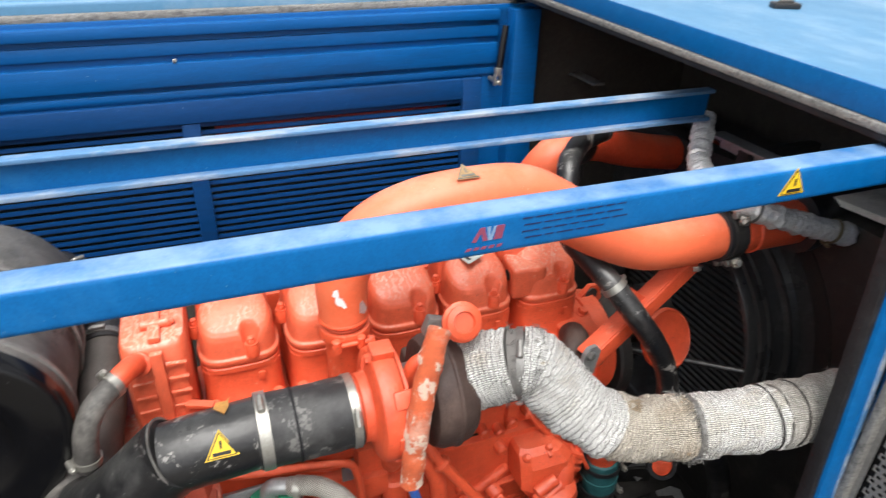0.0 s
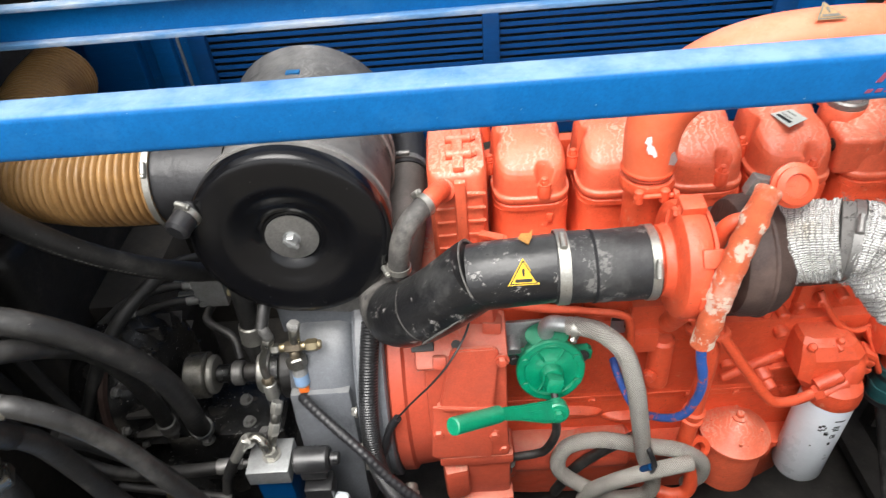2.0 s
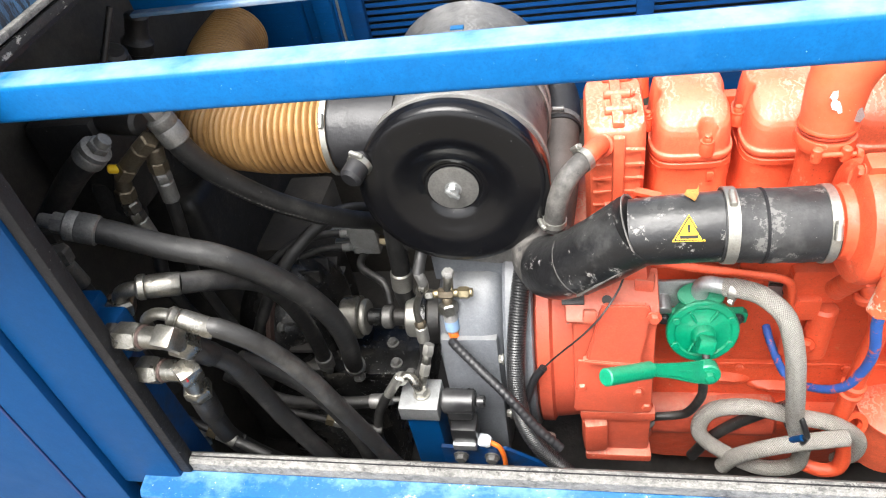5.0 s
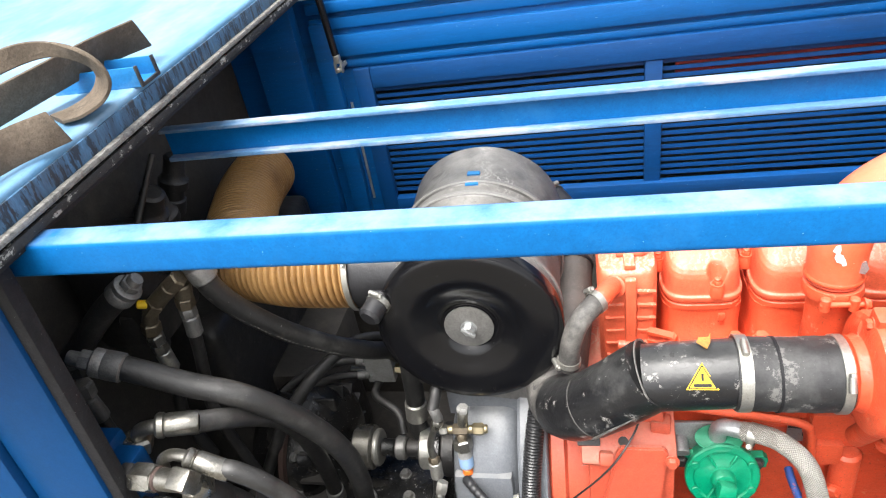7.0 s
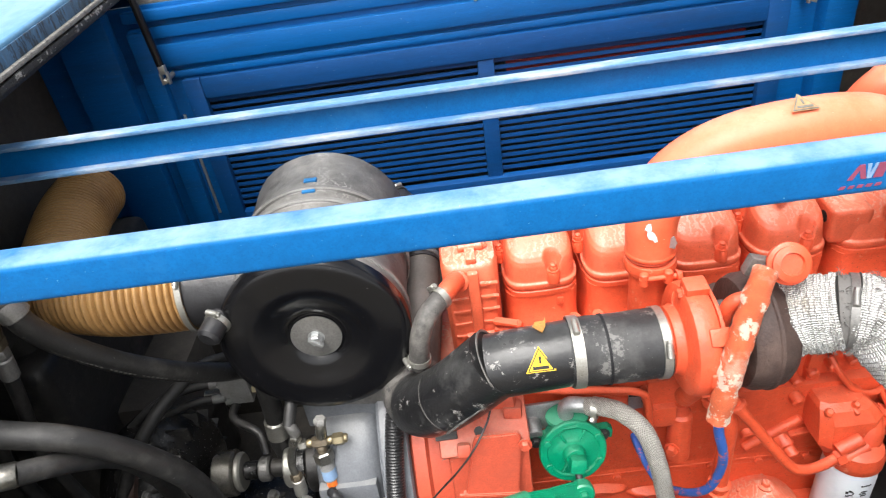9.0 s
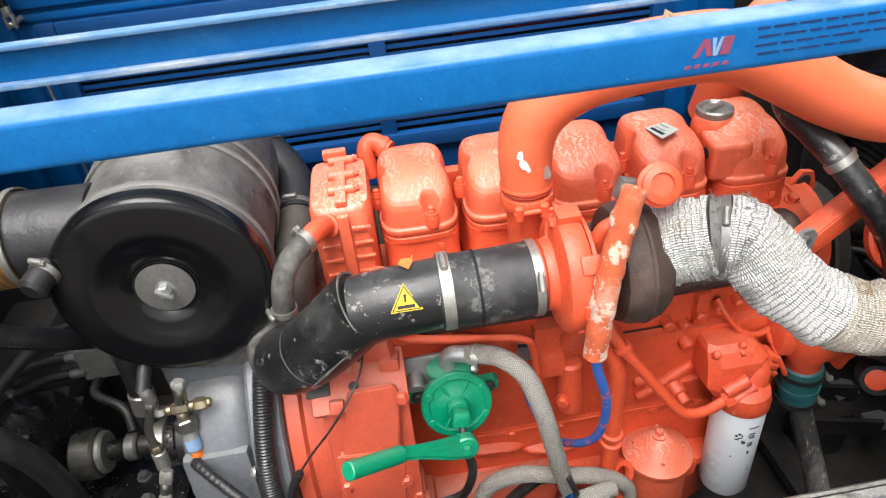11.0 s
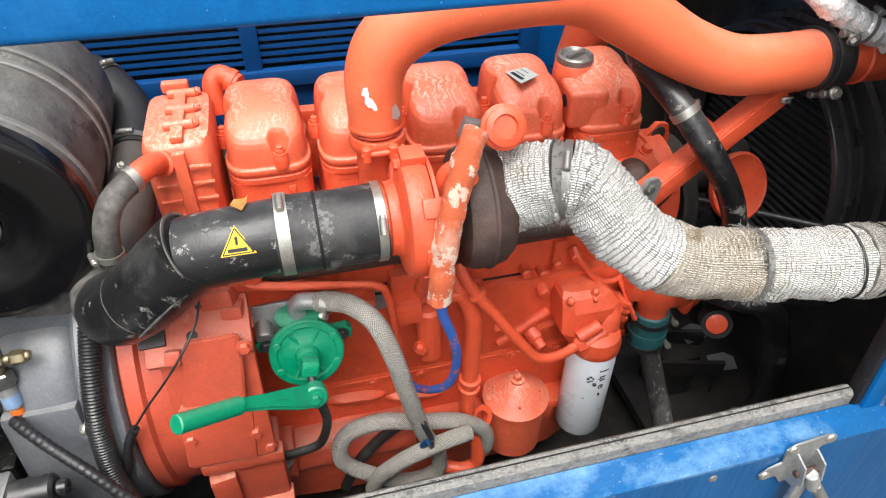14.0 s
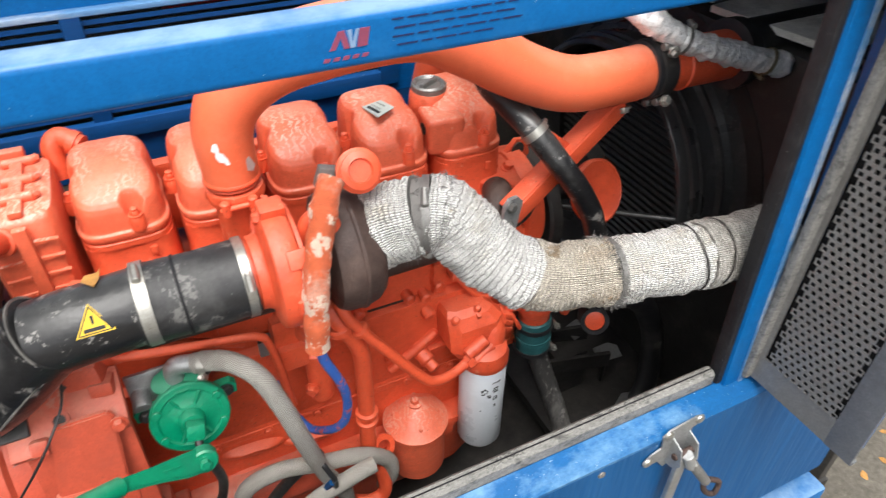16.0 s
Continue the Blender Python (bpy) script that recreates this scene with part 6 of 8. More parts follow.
for z in (0.553, 0.515, 0.480):
    part("band", ring_plate(0.0405, 0.043, 0.012, (0.7315, -0.112, z), (0.05, 0, -1), 32), RUBBER if z != 0.515 else TEAL, th)
for z in (0.548, 0.476):
    part("screw", join(rod((0.772, -0.145, z), (0.772, -0.115, z), 0.005, 10), hexes((0.772, -0.145, z), (0, -1, 0), 0.006, 0.008)), STEEL, th)
part("lower_pipe", tube([(0.736, -0.112, 0.480), (0.755, -0.135, 0.40), (0.790, -0.18, 0.26), (0.82, -0.22, 0.12)], 0.0245, 8, 26), ALU_SCUFFED, th, "scuffed grey steel pipe")
lh = thing("radiator_hose", "large glossy black bent radiator hose", "hose")
part("hose", tube([(0.80, -0.10, 0.63), (0.86, -0.150, 0.622), (0.905, -0.172, 0.612), (0.950, -0.176, 0.594), (1.005, -0.174, 0.535), (1.055, -0.174, 0.430), (1.080, -0.174, 0.310), (1.085, -0.174, 0.20), (1.07, -0.17, 0.11)], 0.028, 10, 28), RUBBER, lh)
part("label", slab([(0, 0), (0.02, 0), (0.02, 0.024), (0, 0.024)], 0.0008, m=pose(1.040, -0.203, 0.400, 90, 0, -10)), CAN_GREY, lh)

seat()
# ---- cooling group ----
COWL = material("shiny_black_cowl", (0.040, 0.040, 0.041), 0.30, vary=0.2, dirt=(0.11, 0.11, 0.105), dirt_amount=0.35, dirt_scale=9, bump=0.15, speck=(0.3, 0.3, 0.3), speck_amount=0.3)
FIN = material("dusty_black_fin", (0.055, 0.054, 0.052), 0.4, 0.3, vary=0.25, dirt=(0.05, 0.05, 0.05), dirt_amount=0.4, bump=0.2)
rad = thing("radiator", "dark radiator with fine fins behind a round fan cowl", "radiator")
FY, FZ2 = 0.10, 0.78
part("core", box((0.058, 0.96, 0.94), (1.152, 0.06, 0.695), 0.004), DARK, rad)
verts, faces = [], []
for i in range(30):
    z, k = FZ2 - 0.275 + 0.019 * i, len(verts)
    half = math.sqrt(max(0.0004, 0.284 ** 2 - (z - FZ2) ** 2))
    y0, y1 = FY - half, FY + half
    verts += [(1.118, y0, z - 0.008), (1.118, y1, z - 0.008), (1.112, y1, z), (1.112, y0, z), (1.118, y0, z + 0.004), (1.118, y1, z + 0.004)]
    faces += [(k, k + 1, k + 2, k + 3), (k + 3, k + 2, k + 5, k + 4)]
me = bpy.data.meshes.new("fins")
me.from_pydata(verts, [], faces)
me.materials.append(FIN)
fins = new("cooling_fin_pack", me)
fins.parent = rad
tagged(fins, "fine horizontal cooling fins", kind="stuff")
cowl = lathe([(0.286, 0.10), (0.286, 0.0), (0.290, -0.004), (0.300, -0.004), (0.303, 0.0), (0.303, 0.020), (0.310, 0.022), (0.310, 0.030), (0.304, 0.032), (0.304, 0.046), (0.310, 0.048), (0.310, 0.056), (0.304, 0.058), (0.310, 0.085), (0.322, 0.089), (0.322, 0.097), (0.314, 0.099), (0.325, 0.115), (0.36, 0.118)], (1.0, FY, FZ2), (1, 0, 0), 84, cap=False)
part("cowl", cowl, COWL, rad, "glossy black round fan cowl")
part("cowl_plate", ring_plate(0.345, 0.395, 0.01, (1.120, FY, FZ2), (1, 0, 0), 48), DARK, rad)
part("frame_top", box((0.12, 1.0, 0.012), (1.25, 0.06, 1.172), 0.003), DARK, rad)
part("angle", join(box((0.04, 0.17, 0.006), (1.02, -0.02, 1.262), 0.001), box((0.005, 0.17, 0.035), (1.04, -0.02, 1.245), 0.001)), ALU, rad, "drilled zinc angle bracket")
part("angle", box((0.035, 0.13, 0.006), (1.00, 0.56, 1.256), 0.001), STEEL_DULL, rad, "drilled zinc angle bracket")
part("angle_post", box((0.20, 0.03, 0.03), (1.12, -0.02, 1.235), 0.003), DARK, rad)
fan = thing("fan_drive", "dark fan drive hub with a black tension rod", "fan drive")
part("hub", lathe([(0.05, 0), (0.075, 0.005), (0.075, 0.05), (0.05, 0.06)], (0.94, FY, FZ2), (1, 0, 0), 36), DARK, fan)
part("tension_rod", rod((0.80, 0.0, 0.785), (0.99, -0.20, 0.815), 0.007, 12), BLACK_PLASTIC, fan)
PALE_BOARD = material("dusty_pale_board", (0.72, 0.70, 0.64), 0.7, vary=0.15, dirt=(0.30, 0.28, 0.25), dirt_amount=0.5, dirt_scale=12, bump=0.5, speck=(0.15, 0.14, 0.12), speck_amount=0.6)
board = thing("grey_board", "dusty light grey board over the end of the bay", "board")
part("board", box((0.26, 0.27, 0.014), (1.262, -0.150, 1.186), 0.003, (0, 0, 8)), PALE_BOARD, board)
part("board_leg", box((0.02, 0.22, 0.9), (1.375, -0.150, 0.73), 0.002), DARK, board)
batt = thing("battery_box", "dark open steel tray with loose plates beside the fan", "tray")
for args in (((0.20, 0.012, 0.05), (0.90, 0.02, 0.30)), ((0.20, 0.012, 0.05), (0.92, -0.06, 0.26))):
    part("tray_side", box(*args, 0.002, (0, 0, -15)), DARK, batt)
part("tray_base", box((0.30, 0.30, 0.03), (0.95, -0.03, 0.12), 0.003), DARK, batt)
part("tray_post", box((0.10, 0.10, 0.16), (0.92, 0.0, 0.20), 0.004), DARK, batt)
for x, y, z, a in ((0.98, 0.02, 0.29, 20), (1.03, -0.06, 0.25, 5), (1.0, -0.20, 0.20, 30)):
    part("plate", slab([(-0.04, -0.02), (0.04, -0.024), (0.046, 0.010), (0.02, 0.026), (-0.036, 0.024)], 0.004, m=pose(x, y, z, 20, 10, a)), ALU, batt)
    part("plate_stay", rod((x, y, 0.05), (x, y, z), 0.006, 8), DARK, batt)

sil = thing("foil_hose", "hose bound in crumpled silver foil with wire ties", "hose")
part("foil", rumple(tube([(0.974, 0.06, 1.302), (0.931, 0.01, 1.276), (0.881, -0.05, 1.251), (0.847, -0.13, 1.247), (0.912, -0.18, 1.206), (1.018, -0.205, 1.171), (1.119, -0.23, 1.143)], lambda k: 0.0215 + 0.0040 * noise.noise((k * 30, 3, 1)) + 0.0020 * noise.noise((k * 110, 1, 5)), 26, 26), 0.0042, 75), FOIL, sil)
part("dark_hose", tube([(1.119, -0.23, 1.143), (1.26, -0.27, 1.09), (1.40, -0.28, 1.05)], 0.013, 6, 14), HOSE, sil)
part("dark_hose", tube([(0.974, 0.06, 1.302), (0.99, 0.16, 1.30), (1.03, 0.32, 1.24), (1.2, 0.40, 1.2)], 0.013, 6, 14), HOSE, sil)
clamp("wire_tie", (0.912, -0.18, 1.206), (0.8, -0.3, -0.25), 0.0225, sil, STEEL_DULL, 0.005)
clamp("wire_tie", (1.084, -0.221, 1.153), (0.8, -0.3, -0.25), 0.0225, sil, BRASS, 0.006, (0, 0, -1))
bp = thing("rear_air_pipe", "orange air pipe with a black coupling at the rear", "pipe")
part("pipe", tube([(0.635, 0.24, 1.00), (0.638, 0.20, 1.10), (0.645, 0.155, 1.18), (0.675, 0.15, 1.215), (0.715, 0.18, 1.222)], 0.047, 8, 28), ORANGE_PIPE, bp)
part("coupling", tube([(0.695, 0.165, 1.220), (0.73, 0.19, 1.222), (0.765, 0.215, 1.216)], 0.052, 6, 30), RUBBER, bp, "black rubber coupling")
part("far_pipe", tube([(0.76, 0.21, 1.218), (0.86, 0.26, 1.19), (1.0, 0.30, 1.14), (1.24, 0.30, 1.1)], 0.044, 8, 26), ORANGE_SAND, bp)
part("thin_pipe", tube([(0.72, 0.33, 1.10), (0.685, 0.30, 1.06), (0.672, 0.29, 1.03), (0.668, 0.24, 1.03)], 0.006, 8, 10), ORANGE, engine)
sup = part("black_lead", tube([(0.70, 0.10, 1.07), (0.735, 0.14, 1.12), (0.80, 0.22, 1.18), (0.95, 0.35, 1.25)], 0.006, 8, 8), HOSE)
tagged(sup, "thin black electrical lead", "cable")

# ---- hand pump and grey hose ----
seat(0.985)
hp = thing("hand_pump", "green cast-iron hand pump with a lever", "hand pump")
pc, pn = Vector((-0.010, -0.208, 0.741)), Vector((0.05, -0.95, 0.30)).normalized()
px_ = Vector((1, 0, 0))
px_ = (px_ - pn * px_.dot(pn)).normalized()
pz_ = px_.cross(pn) * -1
if pz_.z < 0:
    pz_ = pz_ * -1
disc = part("disc", lathe([(0.058, -0.002), (0.0625, 0.001), (0.0625, 0.010), (0.060, 0.013), (0.050, 0.0135), (0.047, 0.0105), (0.030, 0.0105), (0.026, 0.013), (0.018, 0.014)], pc, pn, 52), GREEN, hp)
part("body", lathe([(0.030, 0), (0.046, 0.006), (0.050, 0.02), (0.050, 0.040), (0.056, 0.046)], pc - pn * 0.047, pn, 40), GREEN, hp)
for a in (28, 152, 208, 332):
    o = (px_ * math.cos(radians(a)) + pz_ * math.sin(radians(a))) * 0.053
    part("bolt", hexes(pc + o + pn * 0.012, pn, 0.0075, 0.005, None, False), GREEN, disc)
for a in (60, 120, 240, 300):
    o = (px_ * math.cos(radians(a)) + pz_ * math.sin(radians(a)))
    part("web", rod(pc + o * 0.022 + pn * 0.011, pc + o * 0.048 + pn * 0.0115, 0.003, 8), GREEN, disc)
part("shaft_boss", lathe([(0.022, 0), (0.020, 0.014), (0.016, 0.018)], pc + pn * 0.010 - pz_ * 0.004, pn, 24), GREEN, hp)
part("gland", box((0.030, 0.026, 0.030), pc + pn * 0.036 - pz_ * 0.010, 0.007, (-18, 12, 0)), GREEN, hp)
part("spindle", rod(pc + pn * 0.030 - pz_ * 0.012, pc + pn * 0.052 - pz_ * 0.046, 0.0065, 12), DARK, hp)
for sx, ex, ey, ez in ((-1, -0.074, -0.172, 0.745), (1, 0.053, -0.172, 0.745)):
    ear = part("ear", slab([(-0.016, -0.013), (0.050, -0.010), (0.050, 0.012), (-0.010, 0.015), (-0.018, 0.006)], 0.014, m=Matrix.Translation((ex, ey, ez)) @ F @ Matrix.Diagonal((-sx, 1, 1, 1))), GREEN, hp)
    part("ear_bolt", hexes((ex, ey - 0.015, ez), (0, -1, 0.2), 0.0095, 0.009), DARK, ear, "black socket bolt")
part("neck", lathe([(0.026, 0), (0.020, 0.02), (0.020, 0.045), (0.026, 0.052)], (-0.013, -0.178, 0.745), (0, -0.05, 1), 24), GREEN, hp)
part("flange", slab([(0.040 * math.cos(radians(a)), 0.026 * math.sin(radians(a))) for a in range(0, 360, 12)], 0.010, bevel=0.002, m=pose(-0.013, -0.180, 0.794, 16, 0, 0)), GREEN, hp)
hd_ = pc + pn * 0.058 - pz_ * 0.052
part("lever_head", lathe([(0.018, -0.012), (0.021, -0.009), (0.021, 0.009), (0.018, 0.012)], hd_, pn, 24), GREEN, hp)
part("pivot_bolt", hexes(hd_ + pn * 0.012, pn, 0.009, 0.010), GREEN, hp)
tip = Vector((-0.121, -0.345, 0.800))
ax = (tip - hd_)
la = ax.length
ax.normalize()
up_ = (Vector((0, -0.6, 0.8)) - ax * ax.dot(Vector((0, -0.6, 0.8)))).normalized()
mt = Matrix((ax, up_.cross(ax) * -1, up_)).transposed().to_4x4()
mt.translation = hd_
sd = slab([(-0.004, -0.019), (0.030, -0.021), (la * 0.6, -0.013), (la, -0.0095), (la, 0.0095), (la * 0.6, 0.012), (0.034, 0.017), (-0.004, 0.019)], 0.013, bevel=0.004, m=mt @ pose(0, 0, -0.0065))
part("lever", sd, GREEN, hp)
part("cast_letters", box((0.034, 0.003, 0.002), (la * 0.42, 0, 0.0075), 0.0008), GREEN, hp, m=mt)
part("grip", rod(tip - ax * 0.012, Vector((-0.187, -0.396, 0.846)), 0.0142, 26, 0.002), GREEN, hp, "smooth green tube grip")
BRAID = woven("grey_braided_hose_cloth", (0.50, 0.48, 0.43), (0.24, 0.22, 0.18), 0.55, 8.15, 8.15, 0.0016, 0.30, 0.35, 0.173)
gh = thing("fuel_hose", "coiled grey braided hose on a zinc elbow", "hose")
part("elbow", tube([(-0.015, -0.180, 0.800), (-0.015, -0.181, 0.820), (-0.006, -0.186, 0.834), (0.018, -0.196, 0.838)], 0.0145, 8, 18), ALU, gh)
clamp("clamp", (0.034, -0.205, 0.839), (1, -0.5, 0), 0.0175, gh, STEEL, 0.012, (0, -0.8, -0.6))
part("hose", tube([(0.020, -0.198, 0.838), (0.046, -0.212, 0.846), (0.074, -0.232, 0.848), (0.105, -0.258, 0.826), (0.129, -0.270, 0.750), (0.148, -0.268, 0.656), (0.178, -0.250, 0.511), (0.200, -0.242, 0.44), (0.212, -0.236, 0.40)], 0.0165, 10, 24, uv=True), BRAID, gh)
part("coil", tube([(0.215, -0.235, 0.41), (0.212, -0.235, 0.335), (0.15, -0.23, 0.310), (0.07, -0.215, 0.345), (0.020, -0.205, 0.400), (0.035, -0.20, 0.470), (0.10, -0.21, 0.505), (0.18, -0.225, 0.500), (0.26, -0.225, 0.475), (0.315, -0.22, 0.42), (0.325, -0.215, 0.36), (0.31, -0.20, 0.30)], 0.0165, 10, 24, uv=True), BRAID, gh)
part("coil", tube([(0.075, -0.225, 0.30), (0.095, -0.24, 0.37), (0.155, -0.26, 0.445), (0.23, -0.262, 0.475), (0.275, -0.255, 0.475)], 0.0165, 10, 24, uv=True), BRAID, gh)
part("tie", tube([(0.190, -0.283, 0.520), (0.176, -0.268, 0.556), (0.166, -0.232, 0.548), (0.168, -0.205, 0.500), (0.182, -0.222, 0.455), (0.192, -0.262, 0.462), (0.190, -0.283, 0.520)], 0.0055, 8, 10), BLACK_PLASTIC, gh, "black tape tie")
part("tie", tube([(0.186, -0.277, 0.505), (0.176, -0.262, 0.470), (0.172, -0.268, 0.445)], 0.0065, 6, 10), BLUE_SHADED, gh, "scrap of blue tape")
oh = part("orange_hose", tube([(0.235, -0.21, 0.30), (0.275, -0.225, 0.30), (0.305, -0.225, 0.325), (0.300, -0.21, 0.41)], 0.015, 8, 18), ORANGE)
tagged(oh, "short painted orange hose", "hose")
bk = part("black_hose", tube([(-0.010, -0.235, 0.680), (-0.003, -0.238, 0.645), (0.005, -0.230, 0.571), (-0.010, -0.220, 0.500), (-0.032, -0.21, 0.468), (-0.078, -0.205, 0.452), (-0.090, -0.204, 0.440)], 0.0088, 8, 14), HOSE)
tagged(bk, "black rubber drain hose", "hose")
tagged(part("hose_end", join(rod((-0.090, -0.20, 0.455), (-0.090, -0.205, 0.40), 0.011, 12), hexes((-0.09, -0.202, 0.43), (0, 0, 1), 0.014, 0.014)), STEEL_DULL), "steel hose union under the pump", "fitting")
bd = part("black_hose", tube([(0.19, -0.18, 0.47), (0.12, -0.18, 0.42), (0.06, -0.18, 0.35), (0.02, -0.18, 0.26)], 0.012, 8, 14), HOSE)
tagged(bd, "black rubber drain hose", "hose")
seat()
sl = thing("sleeved_hose", "blue line in a torn orange woven sleeve", "hose")
part("sleeve", rumple(tube([(0.24, -0.305, 1.179), (0.229, -0.318, 1.168), (0.213, -0.333, 1.131), (0.198, -0.346, 1.081), (0.189, -0.352, 1.026), (0.182, -0.352, 0.949)], lambda k: 0.0172 + 0.003 * noise.noise((k * 9, 1, 7)), 12, 24, uv=True), 0.0022, 60), ORANGE_SLEEVE, sl)
part("line", tube([(0.183, -0.352, 0.96), (0.19, -0.345, 0.911), (0.214, -0.325, 0.827), (0.226, -0.3, 0.746), (0.221, -0.275, 0.666), (0.199, -0.235, 0.606), (0.172, -0.18, 0.564), (0.143, -0.14, 0.615), (0.137, -0.09, 0.635)], 0.0078, 10, 14), BLUE_HOSE, sl, "blue hose with red paint flecks")


# ---- gearbox side: bell housing, couplings and hydraulics ----
seat(0.955)
bell = thing("bell_housing", "grey painted cast bell housing, oily and scuffed", "gearbox")
bh_ = loft([(0.22, -0.455, 0.03, 0.060, 0.20), (0.40, -0.455, 0.03, 0.075, 0.23), (0.60, -0.450, 0.03, 0.078, 0.235), (0.72, -0.445, 0.04, 0.074, 0.20), (0.765, -0.440, 0.05, 0.066, 0.16), (0.775, -0.440, 0.05, 0.055, 0.14)], 40, 5)
part("casting", bh_, GREY_PAINT, bell)
part("flange", lathe([(0.20, 0), (0.285, 0.002), (0.290, 0.008), (0.290, 0.040), (0.285, 0.046)], (-0.378, 0.05, 0.555), (1, 0, 0), 56), GREY_PAINT, bell)
for a in (-100, -80, -60, -40, -20, 0, 20):
    y, z = 0.05 - 0.278 * math.cos(radians(a)), 0.555 + 0.278 * math.sin(radians(a))
    part("flange_bolt", hexes((-0.380, y, z), (-1, 0, 0), 0.009, 0.009), STEEL, bell)
part("cover", box((0.11, 0.13, 0.018), (-0.445, 0.01, 0.785), 0.006, (-14, 0, 0)), GREY_PAINT, bell)
part("cover_bolt", hexes((-0.470, -0.055, 0.785), (0, -0.3, 1), 0.012, 0.012), STEEL_DULL, bell)
part("tag", box((0.05, 0.03, 0.004), (-0.405, -0.02, 0.798), 0.001, (-14, 0, 0)), ALU, bell)
part("side_slope", box((0.12, 0.03, 0.36), (-0.450, -0.195, 0.50), 0.012, (-7, 0, 0)), GREY_PAINT, bell)

seat()
prop = thing("drive_shaft", "short steel coupling shaft with rubber boots", "shaft")
SY, SZ = -0.055, 0.60
for x0, x1, r, mat in ((-0.76, -0.715, 0.050, STEEL_OILY), (-0.715, -0.70, 0.042, STEEL), (-0.70, -0.665, 0.020, OILY_BLACK), (-0.665, -0.640, 0.027, STEEL_DULL), (-0.640, -0.605, 0.020, DARK), (-0.605, -0.575, 0.046, STEEL), (-0.575, -0.552, 0.052, OILY_BLACK), (-0.552, -0.52, 0.060, DARK)):
    part("collar", rod((x0, SY, SZ), (x1, SY, SZ), r, 28, 0.004), mat, prop)
pump = thing("hydraulic_pump", "oily dark hydraulic pump with a domed flange", "pump")
part("drum", lathe([(0.05, 0), (0.07, 0.006), (0.10, 0.016), (0.128, 0.038), (0.146, 0.070), (0.150, 0.11), (0.142, 0.115), (0.142, 0.17), (0.12, 0.20)], (-0.78, -0.03, 0.575), (-1, 0.1, 0), 44), OILY_BLACK, pump)
part("rim", lathe([(0.152, 0), (0.160, 0.003), (0.160, 0.014), (0.152, 0.017)], (-0.875, -0.02, 0.575), (-1, 0.1, 0), 44), RUST, pump)
for i in range(14):
    a = radians(360 / 14 * i + 10)
    part("web", box((0.060, 0.008, 0.034), (-0.828, -0.03 + 0.128 * math.cos(a), 0.575 + 0.128 * math.sin(a)), 0.003, (360 / 14 * i + 100, 0, 0)), DARK, pump)
for i in range(10):
    a = radians(36 * i)
    part("rim_bolt", hexes((-0.872, -0.02 + 0.150 * math.cos(a), 0.575 + 0.150 * math.sin(a)), (1, -0.1, 0), 0.009, 0.010), STEEL_DULL, pump)
part("base", box((0.30, 0.26, 0.36), (-0.84, -0.02, 0.23), 0.02), OILY_BLACK, pump)
part("motor", box((0.26, 0.14, 0.10), (-0.69, -0.08, 0.46), 0.012), OILY_BLACK, pump)
for x, y in ((-0.72, -0.16), (-0.64, -0.12), (-0.60, -0.15), (-0.66, -0.06)):
    part("bolt", hexes((x, y, 0.512), (0, 0, 1), 0.011, 0.012), STEEL_DULL, pump)
tank = thing("oil_tank", "dark grey oil tank along the end of the bay", "tank")
part("tank", box((0.16, 0.60, 0.90), (-1.06, 0.22, 0.52), 0.03, segs=3), DARK, tank)
part("step", box((0.14, 0.30, 0.20), (-0.93, 0.20, 0.62), 0.02), BOARD, tank)
part("filler", rod((-1.06, 0.02, 0.96), (-1.06, 0.02, 1.04), 0.05, 28, 0.006), DARK, tank)
cr = thing("cross_member", "dark steel cross member with bolt heads", "frame")
part("beam", box((0.62, 0.10, 0.07), (-0.80, -0.33, 0.25), 0.008), DARK, cr)
part("foot", box((0.08, 0.10, 0.20), (-1.05, -0.33, 0.13), 0.008), DARK, cr)
part("foot", box((0.08, 0.10, 0.20), (-0.56, -0.33, 0.13), 0.008), DARK, cr)


def hose(label, points, r, mat=None, a_end=None, c_end=None, segs=20, print_line=False):
    """A hydraulic hose with crimped ends: a_end, c_end give the length of each."""
    t = thing("hydraulic_hose", label, "hose", "hydraulic hoses")
    part("hose", tube(points, r, 10, segs), mat or HOSE, t)
    if a_end:
        p, q = Vector(points[0]), Vector(points[1])
        fitting("end_fitting", p - (q - p).normalized() * a_end * 0.5, p + (q - p).normalized() * a_end * 0.6, r * 1.02, t, STEEL_DULL, "crimped steel end")
    if c_end:
        p, q = Vector(points[-1]), Vector(points[-2])
        fitting("end_fitting", p - (q - p).normalized() * c_end * 0.5, p + (q - p).normalized() * c_end * 0.6, r * 1.02, t, STEEL_DULL, "crimped steel end")
    return t


hose("thick dusty black hydraulic hose sagging across the bay", [(-0.955, -0.380, 1.172), (-0.905, -0.372, 1.148), (-0.832, -0.362, 1.108), (-0.758, -0.352, 1.074), (-0.704, -0.328, 1.006), (-0.668, -0.304, 0.925), (-0.658, -0.278, 0.840), (-0.666, -0.250, 0.740), (-0.692, -0.21, 0.64), (-0.72, -0.16, 0.55)], 0.0195, None, 0.075, 0.07)
hose("dusty black hydraulic hose from a bent union", [(-0.805, -0.407, 1.074), (-0.778, -0.38, 1.053), (-0.753, -0.34, 1.014), (-0.752, -0.28, 0.935), (-0.764, -0.22, 0.81), (-0.776, -0.18, 0.676), (-0.79, -0.155, 0.55)], 0.0165, None, None, 0.07)
